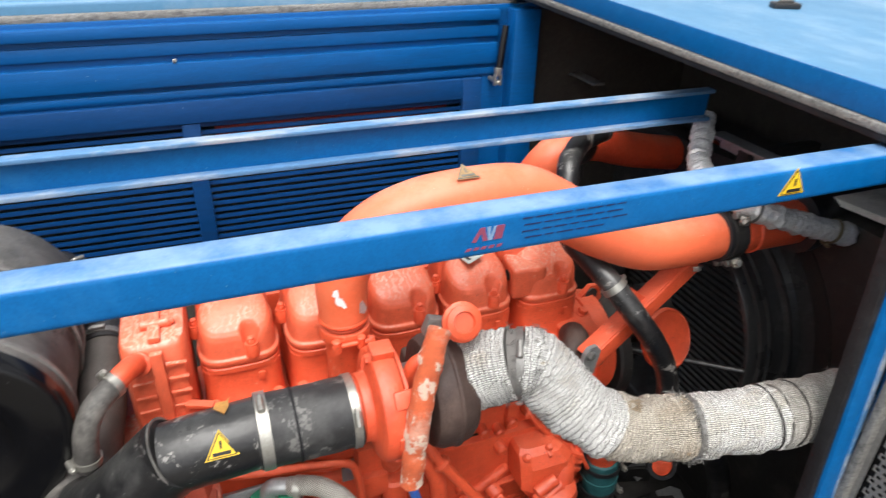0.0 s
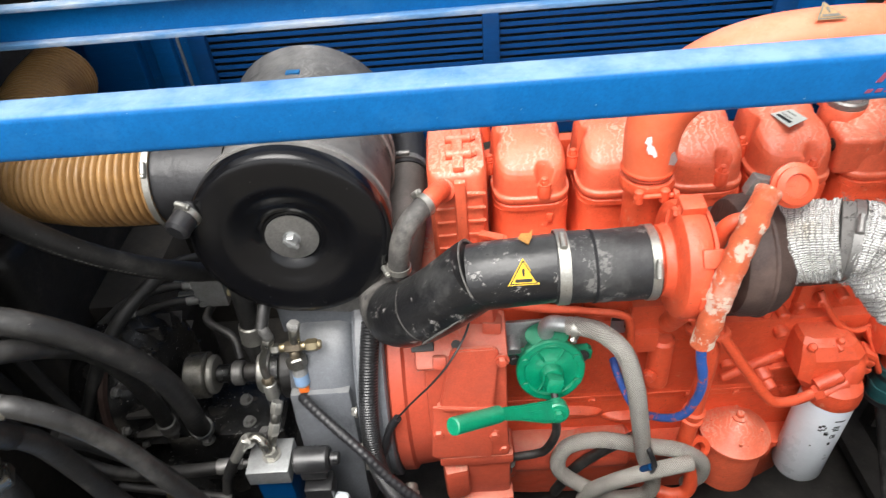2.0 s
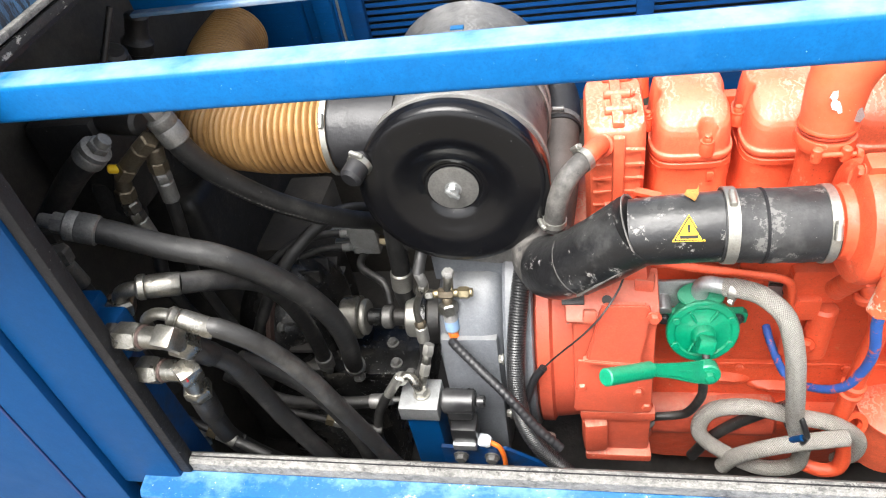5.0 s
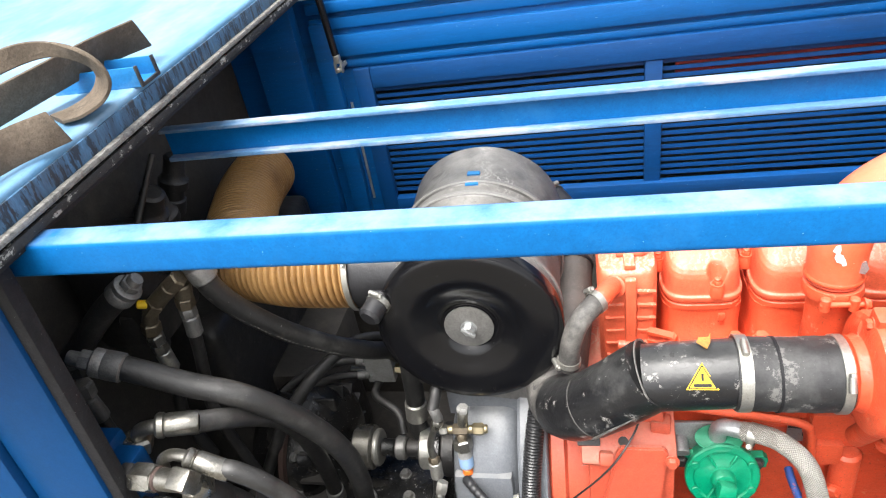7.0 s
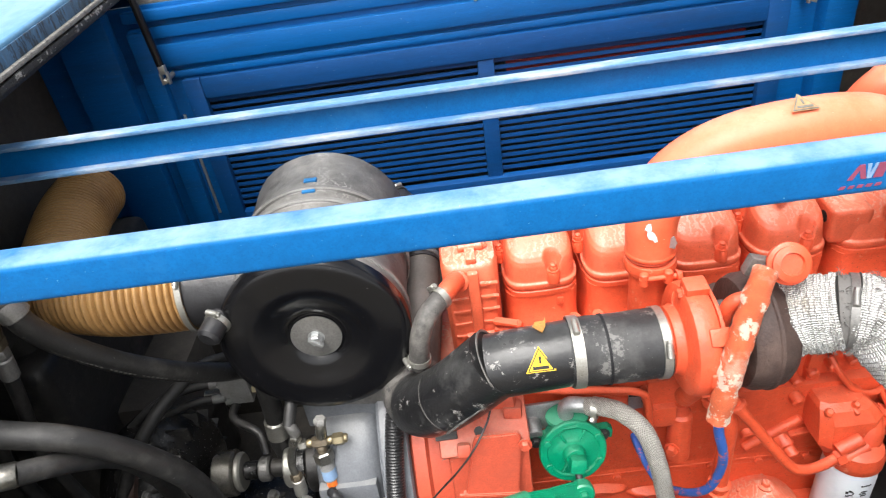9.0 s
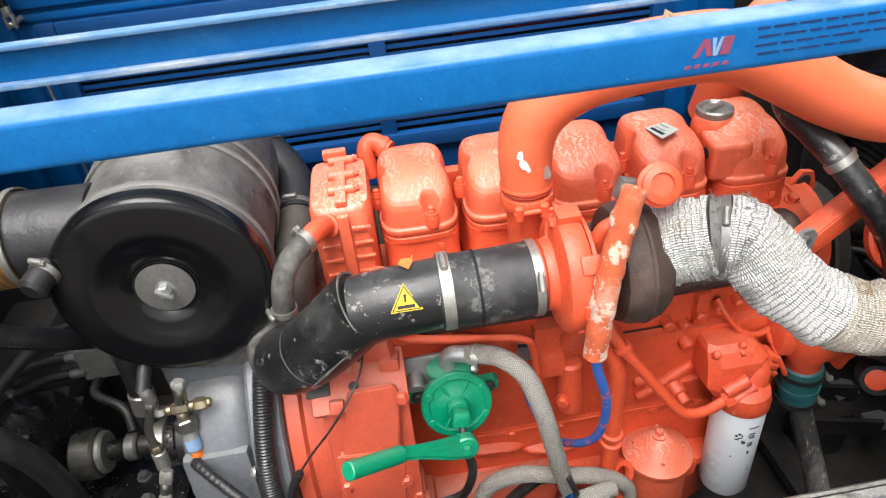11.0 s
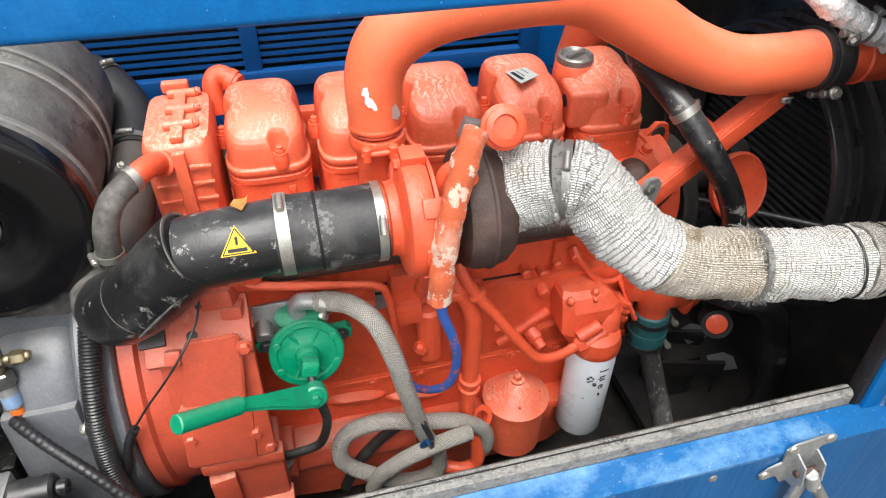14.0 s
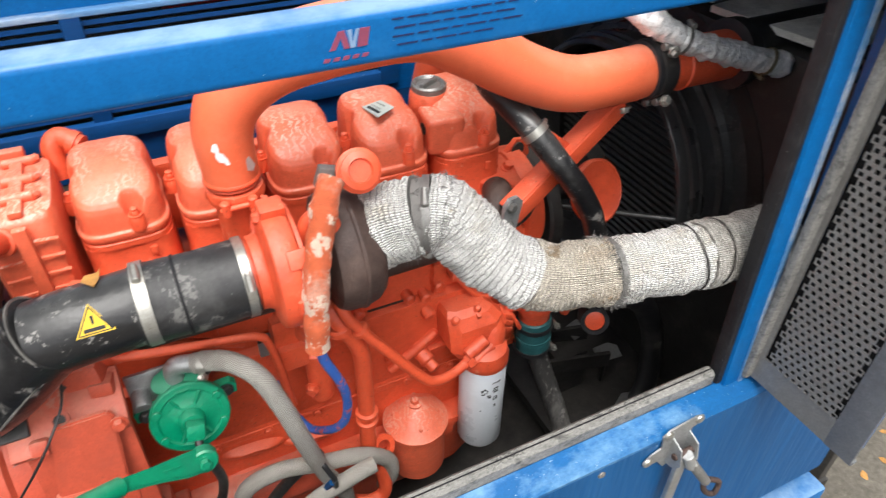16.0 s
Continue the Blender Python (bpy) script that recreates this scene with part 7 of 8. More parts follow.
hose("grey dusty hydraulic hose with a bright crimp", [(-0.734, -0.476, 1.057), (-0.716, -0.475, 1.050), (-0.683, -0.470, 1.018), (-0.655, -0.460, 0.961), (-0.631, -0.455, 0.903), (-0.609, -0.450, 0.827), (-0.587, -0.440, 0.734), (-0.540, -0.44, 0.59), (-0.48, -0.43, 0.42), (-0.44, -0.42, 0.25)], 0.0142)
hose("dark hydraulic hose from a large elbow", [(-0.771, -0.458, 0.972), (-0.762, -0.440, 0.923), (-0.760, -0.420, 0.826), (-0.751, -0.410, 0.734), (-0.724, -0.410, 0.649), (-0.699, -0.410, 0.58), (-0.66, -0.40, 0.40)], 0.0165)
hose("dark hydraulic hose from a lower elbow", [(-0.838, -0.46, 0.812), (-0.846, -0.450, 0.735), (-0.840, -0.440, 0.680), (-0.821, -0.430, 0.629), (-0.777, -0.420, 0.562), (-0.70, -0.40, 0.44)], 0.0165)
h5 = hose("black hose with a line of white print, under the duct", [(-0.862, -0.20, 1.235), (-0.846, -0.195, 1.165), (-0.822, -0.17, 1.095), (-0.778, -0.13, 1.012), (-0.728, -0.08, 0.935), (-0.68, -0.02, 0.865), (-0.665, 0.05, 0.80), (-0.68, 0.12, 0.72)], 0.0195, None, 0.08)
bars = None
line = spline([(-0.846, -0.195, 1.165), (-0.822, -0.17, 1.095), (-0.778, -0.13, 1.012), (-0.728, -0.08, 0.935), (-0.68, -0.02, 0.865)], 12)
for i, p in enumerate(line[:-1]):
    if i % 7 == 6:
        continue
    dd = (line[i + 1] - p).normalized()
    out = Vector((-0.25, -0.85, 0.45))
    out = (out - dd * out.dot(dd)).normalized()
    up = out.cross(dd)
    mm = Matrix((dd, up, out)).transposed().to_4x4()
    mm.translation = p + out * 0.0194
    bars = slab([(-0.0022, -0.0016), (0.0024, -0.0016), (0.0024, 0.0016), (-0.0022, 0.0016)], 0.0006, bars, m=mm)
part("print", bars, CAN_GREY, h5, "white print along the hose")
hose("vertical hose with a bright collar", [(-0.598, -0.01, 0.89), (-0.602, -0.02, 0.80), (-0.606, -0.02, 0.727), (-0.613, -0.025, 0.66), (-0.605, -0.03, 0.60)], 0.0215, None, None, None)
tagged(part("hose_collar", rod((-0.607, -0.022, 0.715), (-0.612, -0.024, 0.665), 0.0245, 24, 0.003), STEEL), "bright crimped steel collar", "fitting")
hose("slim printed hose crossing downwards", [(-0.66, 0.09, 0.80), (-0.70, 0.05, 0.838), (-0.74, 0.015, 0.850), (-0.79, -0.03, 0.83), (-0.84, -0.08, 0.79), (-0.89, -0.12, 0.72), (-0.95, -0.16, 0.60)], 0.014)
hose("thick dark suction hose", [(-1.150, -0.31, 1.046), (-1.076, -0.29, 1.116), (-1.005, -0.27, 1.182), (-0.946, -0.26, 1.223)], 0.021, DARK, None, 0.05)
hose("dusty hose hanging from a union", [(-0.907, -0.212, 1.085), (-0.915, -0.212, 1.038), (-0.931, -0.210, 0.968), (-0.945, -0.208, 0.894), (-0.94, -0.20, 0.78), (-0.92, -0.20, 0.68)], 0.0115)
hose("dusty hose hanging from a brass tee", [(-0.979, -0.220, 1.010), (-0.990, -0.220, 0.951), (-1.006, -0.220, 0.875), (-0.99, -0.215, 0.76)], 0.0125)
hose("low dark hose along the floor", [(-0.98, -0.24, 0.62), (-0.85, -0.27, 0.575), (-0.72, -0.27, 0.57), (-0.62, -0.265, 0.575)], 0.013, None, None, 0.06)
hose("dark hose low in the bay", [(-0.86, -0.44, 0.62), (-0.80, -0.44, 0.56), (-0.74, -0.43, 0.46), (-0.66, -0.42, 0.34)], 0.017)
hose("slack dark hose behind the elbow", [(-0.80, -0.38, 0.86), (-0.76, -0.36, 0.80), (-0.70, -0.35, 0.70), (-0.66, -0.35, 0.55), (-0.65, -0.36, 0.40)], 0.015)
for pts in ([(-0.735, 0.07, 0.752), (-0.80, 0.06, 0.755), (-0.88, 0.04, 0.74), (-0.95, 0.0, 0.70)], [(-0.735, 0.06, 0.718), (-0.81, 0.045, 0.722), (-0.89, 0.02, 0.70), (-0.98, -0.02, 0.65)], [(-0.70, 0.10, 0.70), (-0.72, 0.03, 0.685), (-0.66, -0.01, 0.665), (-0.645, -0.04, 0.63)]):
    hose("thin black pilot hose", pts, 0.0095, None, 0.045, None, 12)

# unions and blocks
ub = thing("union_block", "blue painted steel manifold block with large unions", "manifold")
# blocks take the darkened blue too, as shade painted in
part("block", box((0.052, 0.050, 0.062), (-0.893, -0.478, 1.046), 0.006), BLUE_SHADED, ub)
part("block", box((0.055, 0.04, 0.05), (-0.936, -0.455, 1.068), 0.006), BLUE_SHADED, ub)
part("plate", box((0.06, 0.05, 0.50), (-0.920, -0.480, 0.77), 0.005), BLUE_GRIMY, ub)
for p_, q_, r_ in (((-0.965, -0.445, 0.760), (-0.935, -0.445, 0.750), 0.011), ((-0.936, -0.445, 0.750), (-0.918, -0.442, 0.742), 0.014), ((-0.915, -0.442, 0.715), (-0.915, -0.440, 0.680), 0.013)):
    part("small_union", lathe([(r_ * 0.85, 0), (r_, 0.003), (r_, (Vector(q_) - Vector(p_)).length)], p_, Vector(q_) - Vector(p_), 6), STEEL_OILY, ub)


def elbow_union(p0, p1, p2, p3, r, group="large unions"):
    """Nut, elbow body with a red mark, nut and a dark crimped sleeve."""
    p0, p1, p2, p3 = (Vector(p) for p in (p0, p1, p2, p3))
    t = thing("elbow_union", "large zinc-plated elbow union with a red paint mark", "union", group)
    d0, d2 = (p1 - p0).normalized(), (p3 - p2).normalized()
    part("adapter", lathe([(r * 1.05, -0.03), (r * 1.15, -0.026), (r * 1.15, -0.012), (r, -0.008)], p0, d0, 6), DARK, t)
    part("nut", lathe([(r * 1.15, -0.008), (r * 1.3, -0.003), (r * 1.3, 0.022), (r * 1.1, 0.028)], p0, d0, 6), STEEL_OILY, t)
    corner = p1 + d0 * 0.018
    part("body", rod(p0 + d0 * 0.02, corner + d0 * 0.004, r * 0.95, 24, 0.003), STEEL_OILY, t)
    part("elbow_block", box((r * 2.0, r * 1.9, r * 2.0), corner, 0.006, tuple(math.degrees(v) for v in frame_of(d2).to_euler())), STEEL_OILY, t)
    part("body", rod(corner, p2, r * 0.95, 24, 0.003), STEEL_OILY, t)
    part("collar", lathe([(r * 0.96, 0), (r * 1.06, 0.002), (r * 1.06, 0.005), (r * 0.96, 0.007)], p0 + d0 * 0.030, d0, 24), RUST, t)
    part("nut", lathe([(r * 1.1, -0.014), (r * 1.3, -0.009), (r * 1.3, 0.012), (r * 1.15, 0.018)], p2, d2, 6), STEEL_OILY, t)
    part("sleeve", lathe([(r * 0.95, 0.014), (r * 1.12, 0.02), (r * 1.12, (p3 - p2).length * 0.95), (r * 0.98, (p3 - p2).length)], p2, d2, 24), DARK, t)
    part("paint_mark", box((0.008, 0.003, 0.010), p1 + d0 * 0.024 + Vector((0, -r, 0.004)), 0.001), RED_INK, t)
    return t


elbow_union((-0.850, -0.500, 1.064), (-0.793, -0.506, 1.068), (-0.777, -0.490, 1.034), (-0.771, -0.458, 0.970), 0.0168)
elbow_union((-0.860, -0.495, 0.980), (-0.804, -0.500, 0.985), (-0.808, -0.485, 0.918), (-0.838, -0.460, 0.810), 0.0172)
bt = thing("bent_hose_end", "bright bent steel hose end with a crimped sleeve", "fitting")
part("bend", tube([(-0.840, -0.468, 1.040), (-0.830, -0.471, 1.066), (-0.804, -0.475, 1.083), (-0.774, -0.479, 1.083)], 0.0088, 8, 16), STEEL_OILY, bt)
part("sleeve", lathe([(0.011, 0), (0.0145, 0.004), (0.0145, 0.010), (0.013, 0.012), (0.0150, 0.014), (0.0135, 0.016), (0.0152, 0.02), (0.0152, 0.062), (0.0145, 0.066)], (-0.783, -0.479, 1.085), (0.054, 0.003, -0.033), 24), STEEL_OILY, bt)
bt2 = thing("bent_hose_end", "dull bent steel hose end with a crimped sleeve", "fitting")
part("nut", lathe([(0.020, -0.012), (0.023, -0.008), (0.023, 0.012), (0.018, 0.016)], (-0.899, -0.433, 1.054), (0.3, 0.1, 1), 6), STEEL_OILY, bt2)
part("bend", tube([(-0.897, -0.432, 1.062), (-0.887, -0.431, 1.079), (-0.868, -0.430, 1.087), (-0.846, -0.427, 1.087)], 0.0112, 8, 16), STEEL_OILY, bt2)
part("sleeve", lathe([(0.016, 0), (0.0195, 0.004), (0.0195, 0.012), (0.0165, 0.014), (0.0182, 0.018), (0.0182, 0.058), (0.0170, 0.062)], (-0.858, -0.428, 1.088), (0.050, 0.021, -0.014), 24), STEEL_OILY, bt2)

def chain(t, pieces):
    """Screwed pieces in a row: each a body between two chamfered ends."""
    for p, q, r, sides, mat, word in pieces:
        p, q = Vector(p), Vector(q)
        h = (q - p).length
        part(word, lathe([(r * 0.82, 0), (r, 0.003), (r, h - 0.003), (r * 0.82, h)], p, q - p, sides), mat, t)


tee = thing("bronze_tee", "oily bronze tee union with steel nuts and a yellow cap", "union")
chain(tee, [((-0.880, -0.218, 1.210), (-0.906, -0.22, 1.192), 0.0165, 6, BRONZE, "nut"), ((-0.904, -0.22, 1.193), (-0.946, -0.22, 1.160), 0.0150, 20, BRONZE, "body"), ((-0.942, -0.22, 1.163), (-0.966, -0.22, 1.142), 0.0180, 6, BRONZE, "nut"),
            ((-0.964, -0.22, 1.144), (-0.978, -0.22, 1.116), 0.0140, 20, BRONZE, "body"), ((-0.977, -0.22, 1.117), (-0.983, -0.22, 1.092), 0.0172, 6, BRONZE, "nut"), ((-0.983, -0.22, 1.088), (-0.983, -0.22, 1.066), 0.0165, 6, STEEL_OILY, "nut"), ((-0.983, -0.22, 1.068), (-0.982, -0.22, 1.046), 0.0150, 6, STEEL_OILY, "nut"), ((-0.982, -0.22, 1.048), (-0.979, -0.22, 1.004), 0.0145, 24, STEEL, "sleeve")])
part("yellow_cap", rod((-0.955, -0.226, 1.160), (-0.974, -0.232, 1.166), 0.0080, 12, 0.002), YELLOW, tee, "yellow plastic cap")
tee2 = thing("steel_union", "bronze and steel hose union on a dark valve", "union")
chain(tee2, [((-0.888, -0.212, 1.192), (-0.895, -0.212, 1.163), 0.0150, 20, BRONZE, "body"), ((-0.895, -0.212, 1.165), (-0.899, -0.212, 1.142), 0.0165, 6, BRONZE, "nut"), ((-0.899, -0.212, 1.143), (-0.900, -0.212, 1.122), 0.0150, 6, STEEL_DULL, "nut"), ((-0.900, -0.212, 1.124), (-0.906, -0.212, 1.082), 0.0145, 24, STEEL_DULL, "sleeve")])
val = thing("control_valve", "dirty grey cast control valve with pipe ports", "valve")
part("body", box((0.13, 0.16, 0.20), (-1.05, -0.13, 1.14), 0.02), DARK, val)
part("port", rod((-0.99, -0.17, 1.22), (-0.90, -0.195, 1.225), 0.022, 26, 0.006), DARK, val)
for p, d in (((-1.06, 0.03, 1.17), (0.2, -0.3, 1)), ((-1.08, 0.11, 1.20), (0.4, 0.1, 1)), ((-1.03, -0.05, 1.22), (0.5, -0.2, 0.8))):
    part("port_fitting", lathe([(0.020, -0.05), (0.028, -0.045), (0.028, -0.012), (0.024, -0.008), (0.024, 0.012), (0.031, 0.016), (0.031, 0.034), (0.026, 0.038), (0.022, 0.05), (0.022, 0.085), (0.016, 0.09)], p, d, 18), DARK, val, "dark oily fitting")
part("lever", rod((-1.02, -0.16, 1.20), (-0.965, -0.05, 1.36), 0.006, 10), DARK, val)
part("casting", box((0.07, 0.06, 0.13), (-1.035, -0.18, 1.06), 0.018, (8, 10, 25)), DARK, val)
u = thing("steel_union", "oily steel hose union chain in the dark corner", "union", "corner unions")
part("nut", lathe([(0.011, 0), (0.015, 0.003), (0.015, 0.022), (0.011, 0.026)], (-1.017, -0.360, 1.150), (-0.15, 0, -0.9), 6), DARK, u)
part("nut", lathe([(0.013, 0), (0.017, 0.003), (0.017, 0.026), (0.013, 0.030)], (-1.024, -0.360, 1.108), (-0.10, 0, -0.9), 6), CAN_GREY, u)
part("sleeve", lathe([(0.011, 0), (0.0145, 0.004), (0.0145, 0.044), (0.012, 0.048)], (-1.031, -0.360, 1.073), (0.12, 0, -0.9), 20), CAN_GREY, u)
part("stub", tube([(-1.027, -0.360, 1.04), (-1.022, -0.362, 0.99), (-1.0, -0.37, 0.90), (-0.97, -0.38, 0.76)], 0.0115, 8, 14), HOSE, u)

mb = thing("pilot_block", "grey steel pilot valve block with a top plug", "valve block")
part("block", box((0.066, 0.060, 0.078), (-0.706, 0.085, 0.735), 0.003), BLOCK_GREY, mb)
part("plug", hexes((-0.706, 0.078, 0.768), (0, 0, 1), 0.012, 0.014), STEEL_DULL, mb)
for z in (0.752, 0.718):
    part("union", lathe([(0.010, 0), (0.013, 0.003), (0.013, 0.020), (0.011, 0.024), (0.011, 0.045)], (-0.736, 0.07, z), (-1, 0, 0.05), 6), STEEL, mb)
part("union", lathe([(0.010, 0), (0.013, 0.003), (0.013, 0.020), (0.010, 0.030)], (-0.676, 0.075, 0.720), (1, 0, 0), 6), BRASS, mb)

seat(0.955)
bs = thing("pressure_switch", "brass cross union with a pressure switch on a grey lead", "switch")
chain(bs, [((-0.528, -0.150, 0.775), (-0.511, -0.150, 0.776), 0.0115, 6, STEEL_OILY, "nut"), ((-0.512, -0.150, 0.776), (-0.498, -0.150, 0.777), 0.0085, 16, BRASS, "body"), ((-0.500, -0.150, 0.777), (-0.470, -0.150, 0.778), 0.0120, 6, BRONZE, "body"),
           ((-0.471, -0.150, 0.778), (-0.459, -0.150, 0.779), 0.0085, 16, BRASS, "body"), ((-0.460, -0.150, 0.779), (-0.438, -0.150, 0.780), 0.0125, 6, BRASS, "nut"), ((-0.439, -0.150, 0.780), (-0.431, -0.150, 0.780), 0.0090, 16, BRASS, "outlet"),
           ((-0.480, -0.148, 0.786), (-0.476, -0.142, 0.822), 0.0105, 16, STEEL_OILY, "stalk"), ((-0.477, -0.143, 0.818), (-0.474, -0.140, 0.832), 0.0125, 6, BLOCK_GREY, "plug"),
           ((-0.485, -0.152, 0.770), (-0.484, -0.156, 0.755), 0.0105, 16, BRONZE, "body"), ((-0.485, -0.155, 0.757), (-0.483, -0.161, 0.732), 0.0195, 6, STEEL_OILY, "nut"), ((-0.483, -0.160, 0.734), (-0.481, -0.170, 0.690), 0.0145, 22, BLOCK_GREY, "switch")])
part("label", lathe([(0.0148, 0), (0.0148, 0.022)], (-0.4822, -0.164, 0.717), (0.002, -0.010, -0.044), 24, cap=False), FADED_WHITE, bs, "pale blue paper label")
part("orange_ring", rod((-0.481, -0.170, 0.688), (-0.480, -0.174, 0.672), 0.011, 18), ORANGE_PLASTIC, bs, "orange plastic lock ring")
part("lead", tube([(-0.481, -0.172, 0.680), (-0.478, -0.185, 0.668), (-0.476, -0.2, 0.682), (-0.422, -0.25, 0.668), (-0.367, -0.29, 0.636), (-0.319, -0.32, 0.588), (-0.269, -0.34, 0.54)], 0.0095, 8, 14, rib=(0.012, 0.0006)), RUBBER, bs, "black sleeved cable")
chain(bs, [((-0.527, -0.146, 0.800), (-0.537, -0.148, 0.775), 0.0125, 6, STEEL_OILY, "nut"), ((-0.534, -0.144, 0.832), (-0.527, -0.146, 0.798), 0.0105, 18, STEEL_DULL, "body"), ((-0.551, -0.158, 0.704), (-0.550, -0.161, 0.688), 0.0120, 6, BRONZE, "nut")])
part("drop_bend", tube([(-0.535, -0.148, 0.778), (-0.546, -0.150, 0.758), (-0.553, -0.155, 0.730), (-0.551, -0.159, 0.700)], 0.0072, 8, 12), STEEL_OILY, bs, "bent steel pipe")
part("drop_sleeve", rod((-0.550, -0.16, 0.690), (-0.550, -0.165, 0.650), 0.013, 18, 0.002), STEEL, bs)
part("drop_hose", tube([(-0.550, -0.163, 0.66), (-0.556, -0.17, 0.60), (-0.575, -0.19, 0.55), (-0.590, -0.21, 0.48)], 0.0105, 8, 14), HOSE, bs)
part("rise_hose", tube([(-0.535, -0.145, 0.825), (-0.525, -0.11, 0.86), (-0.51, -0.05, 0.88), (-0.50, 0.05, 0.87)], 0.012, 8, 14), HOSE, bs)

sv = thing("solenoid_valve", "blue steel bracket with a zinc valve and black solenoid", "valve")
part("post", join(box((0.065, 0.006, 0.30), (-0.553, -0.285, 0.42), 0.002), box((0.006, 0.06, 0.30), (-0.522, -0.258, 0.42), 0.002)), BLUE_SHADED, sv)
part("manifold", box((0.082, 0.075, 0.040), (-0.552, -0.262, 0.578), 0.003), ALU, sv, "bare aluminium manifold")
part("plug", hexes((-0.548, -0.262, 0.600), (0, 0, 1), 0.014, 0.014), STEEL, sv)
part("elbow", tube([(-0.552, -0.262, 0.606), (-0.556, -0.258, 0.625), (-0.570, -0.248, 0.638), (-0.592, -0.252, 0.632)], 0.0100, 6, 16), STEEL_OILY, sv)
part("nut", lathe([(0.011, 0), (0.0145, 0.003), (0.0145, 0.018), (0.011, 0.021)], (-0.580, -0.249, 0.640), (-0.6, -0.1, -0.6), 6), STEEL, sv)
part("sleeve", rod((-0.588, -0.252, 0.643), (-0.622, -0.262, 0.590), 0.0105, 18, 0.002), STEEL, sv, "bright steel sleeve")
part("bent_hose", tube([(-0.618, -0.261, 0.596), (-0.646, -0.259, 0.545), (-0.664, -0.257, 0.495), (-0.680, -0.257, 0.42), (-0.672, -0.257, 0.35), (-0.64, -0.257, 0.28)], 0.0105, 8, 14), HOSE, sv)
chain(sv, [((-0.550, -0.252, 0.600), (-0.541, -0.238, 0.635), 0.0085, 16, STEEL_OILY, "riser"), ((-0.541, -0.239, 0.632), (-0.534, -0.228, 0.656), 0.0115, 6, STEEL, "nut"), ((-0.535, -0.229, 0.654), (-0.529, -0.219, 0.676), 0.0095, 16, STEEL_OILY, "riser"), ((-0.530, -0.220, 0.672), (-0.524, -0.210, 0.694), 0.0120, 6, STEEL, "nut")])
part("coil", join(rod((-0.506, -0.268, 0.585), (-0.437, -0.268, 0.585), 0.026, 26, 0.005), box((0.05, 0.048, 0.03), (-0.47, -0.268, 0.566), 0.004)), BLACK_PLASTIC, sv, "black plastic solenoid coil")
part("coil_nut", rod((-0.437, -0.268, 0.585), (-0.418, -0.268, 0.585), 0.013, 18, 0.003), BLACK_PLASTIC, sv)
part("plug_body", box((0.055, 0.045, 0.050), (-0.468, -0.280, 0.505), 0.006), BLACK_PLASTIC, sv)
part("plug_base", box((0.050, 0.040, 0.020), (-0.470, -0.290, 0.475), 0.004), ALU, sv)
part("gland", lathe([(0.012, 0), (0.014, 0.003), (0.014, 0.02), (0.009, 0.026)], (-0.440, -0.292, 0.482), (1, -0.2, 0), 8), WHITE_CAN, sv)
part("orange_lead", tube([(-0.418, -0.297, 0.482), (-0.398, -0.302, 0.470), (-0.390, -0.306, 0.43), (-0.392, -0.31, 0.34)], 0.0055, 8, 12), ORANGE_PLASTIC, sv, "orange cable")
br = part("foot_bracket", join(slab([(-0.525, 0.16), (-0.385, 0.16), (-0.385, 0.455), (-0.525, 0.455)], 0.008, m=Matrix.Translation((0, -0.29, 0)) @ F), slab([(-0.385, 0.16), (-0.30, 0.16), (-0.295, 0.39), (-0.385, 0.455)], 0.008, m=Matrix.Translation((0, -0.29, 0)) @ F)), BLUE_GRIMY, sv)
for x in (-0.485, -0.418):
    part("bolt", hexes((x, -0.299, 0.425), (0, -1, 0), 0.013, 0.012), STEEL_DULL, br)

cd = part("conduit", tube([(-0.325, -0.10, 0.845), (-0.337, -0.152, 0.80), (-0.350, -0.218, 0.70), (-0.354, -0.252, 0.60), (-0.345, -0.270, 0.52), (-0.315, -0.282, 0.44), (-0.262, -0.29, 0.36), (-0.20, -0.30, 0.26)], 0.0172, 8, 20, rib=(0.0056, 0.0011)), BLACK_PLASTIC)
tagged(cd, "black corrugated conduit over the flange", "conduit")
cc = part("conduit", tube([(-0.330, -0.262, 0.46), (-0.30, -0.28, 0.38), (-0.25, -0.30, 0.28)], 0.014, 8, 16, rib=(0.007, 0.0012)), RUBBER)
tagged(cc, "black corrugated conduit over the flange", "conduit")
wire = part("thin_cable", tube([(-0.15, -0.204, 0.883), (-0.163, -0.215, 0.847), (-0.192, -0.240, 0.81), (-0.226, -0.248, 0.766), (-0.267, -0.246, 0.712), (-0.303, -0.240, 0.656)], 0.0020, 8, 8), BLACK_PLASTIC)
tagged(wire, "thin black cable hanging down", "cable")
jn = part("cable_joint", tube([(-0.299, -0.238, 0.659), (-0.319, -0.238, 0.621), (-0.340, -0.245, 0.551)], 0.008, 6, 12), RUBBER)
tagged(jn, "taped black cable joint", "cable")
dn = thing("drain_cock", "small zinc drain cock on the flywheel housing", "tap")
part("body", rod((-0.30, -0.225, 0.405), (-0.30, -0.26, 0.400), 0.015, 18, 0.003), STEEL, dn)
part("lever", tube([(-0.285, -0.255, 0.425), (-0.298, -0.262, 0.405), (-0.312, -0.262, 0.385)], 0.007, 6, 10), STEEL, dn)

seat()
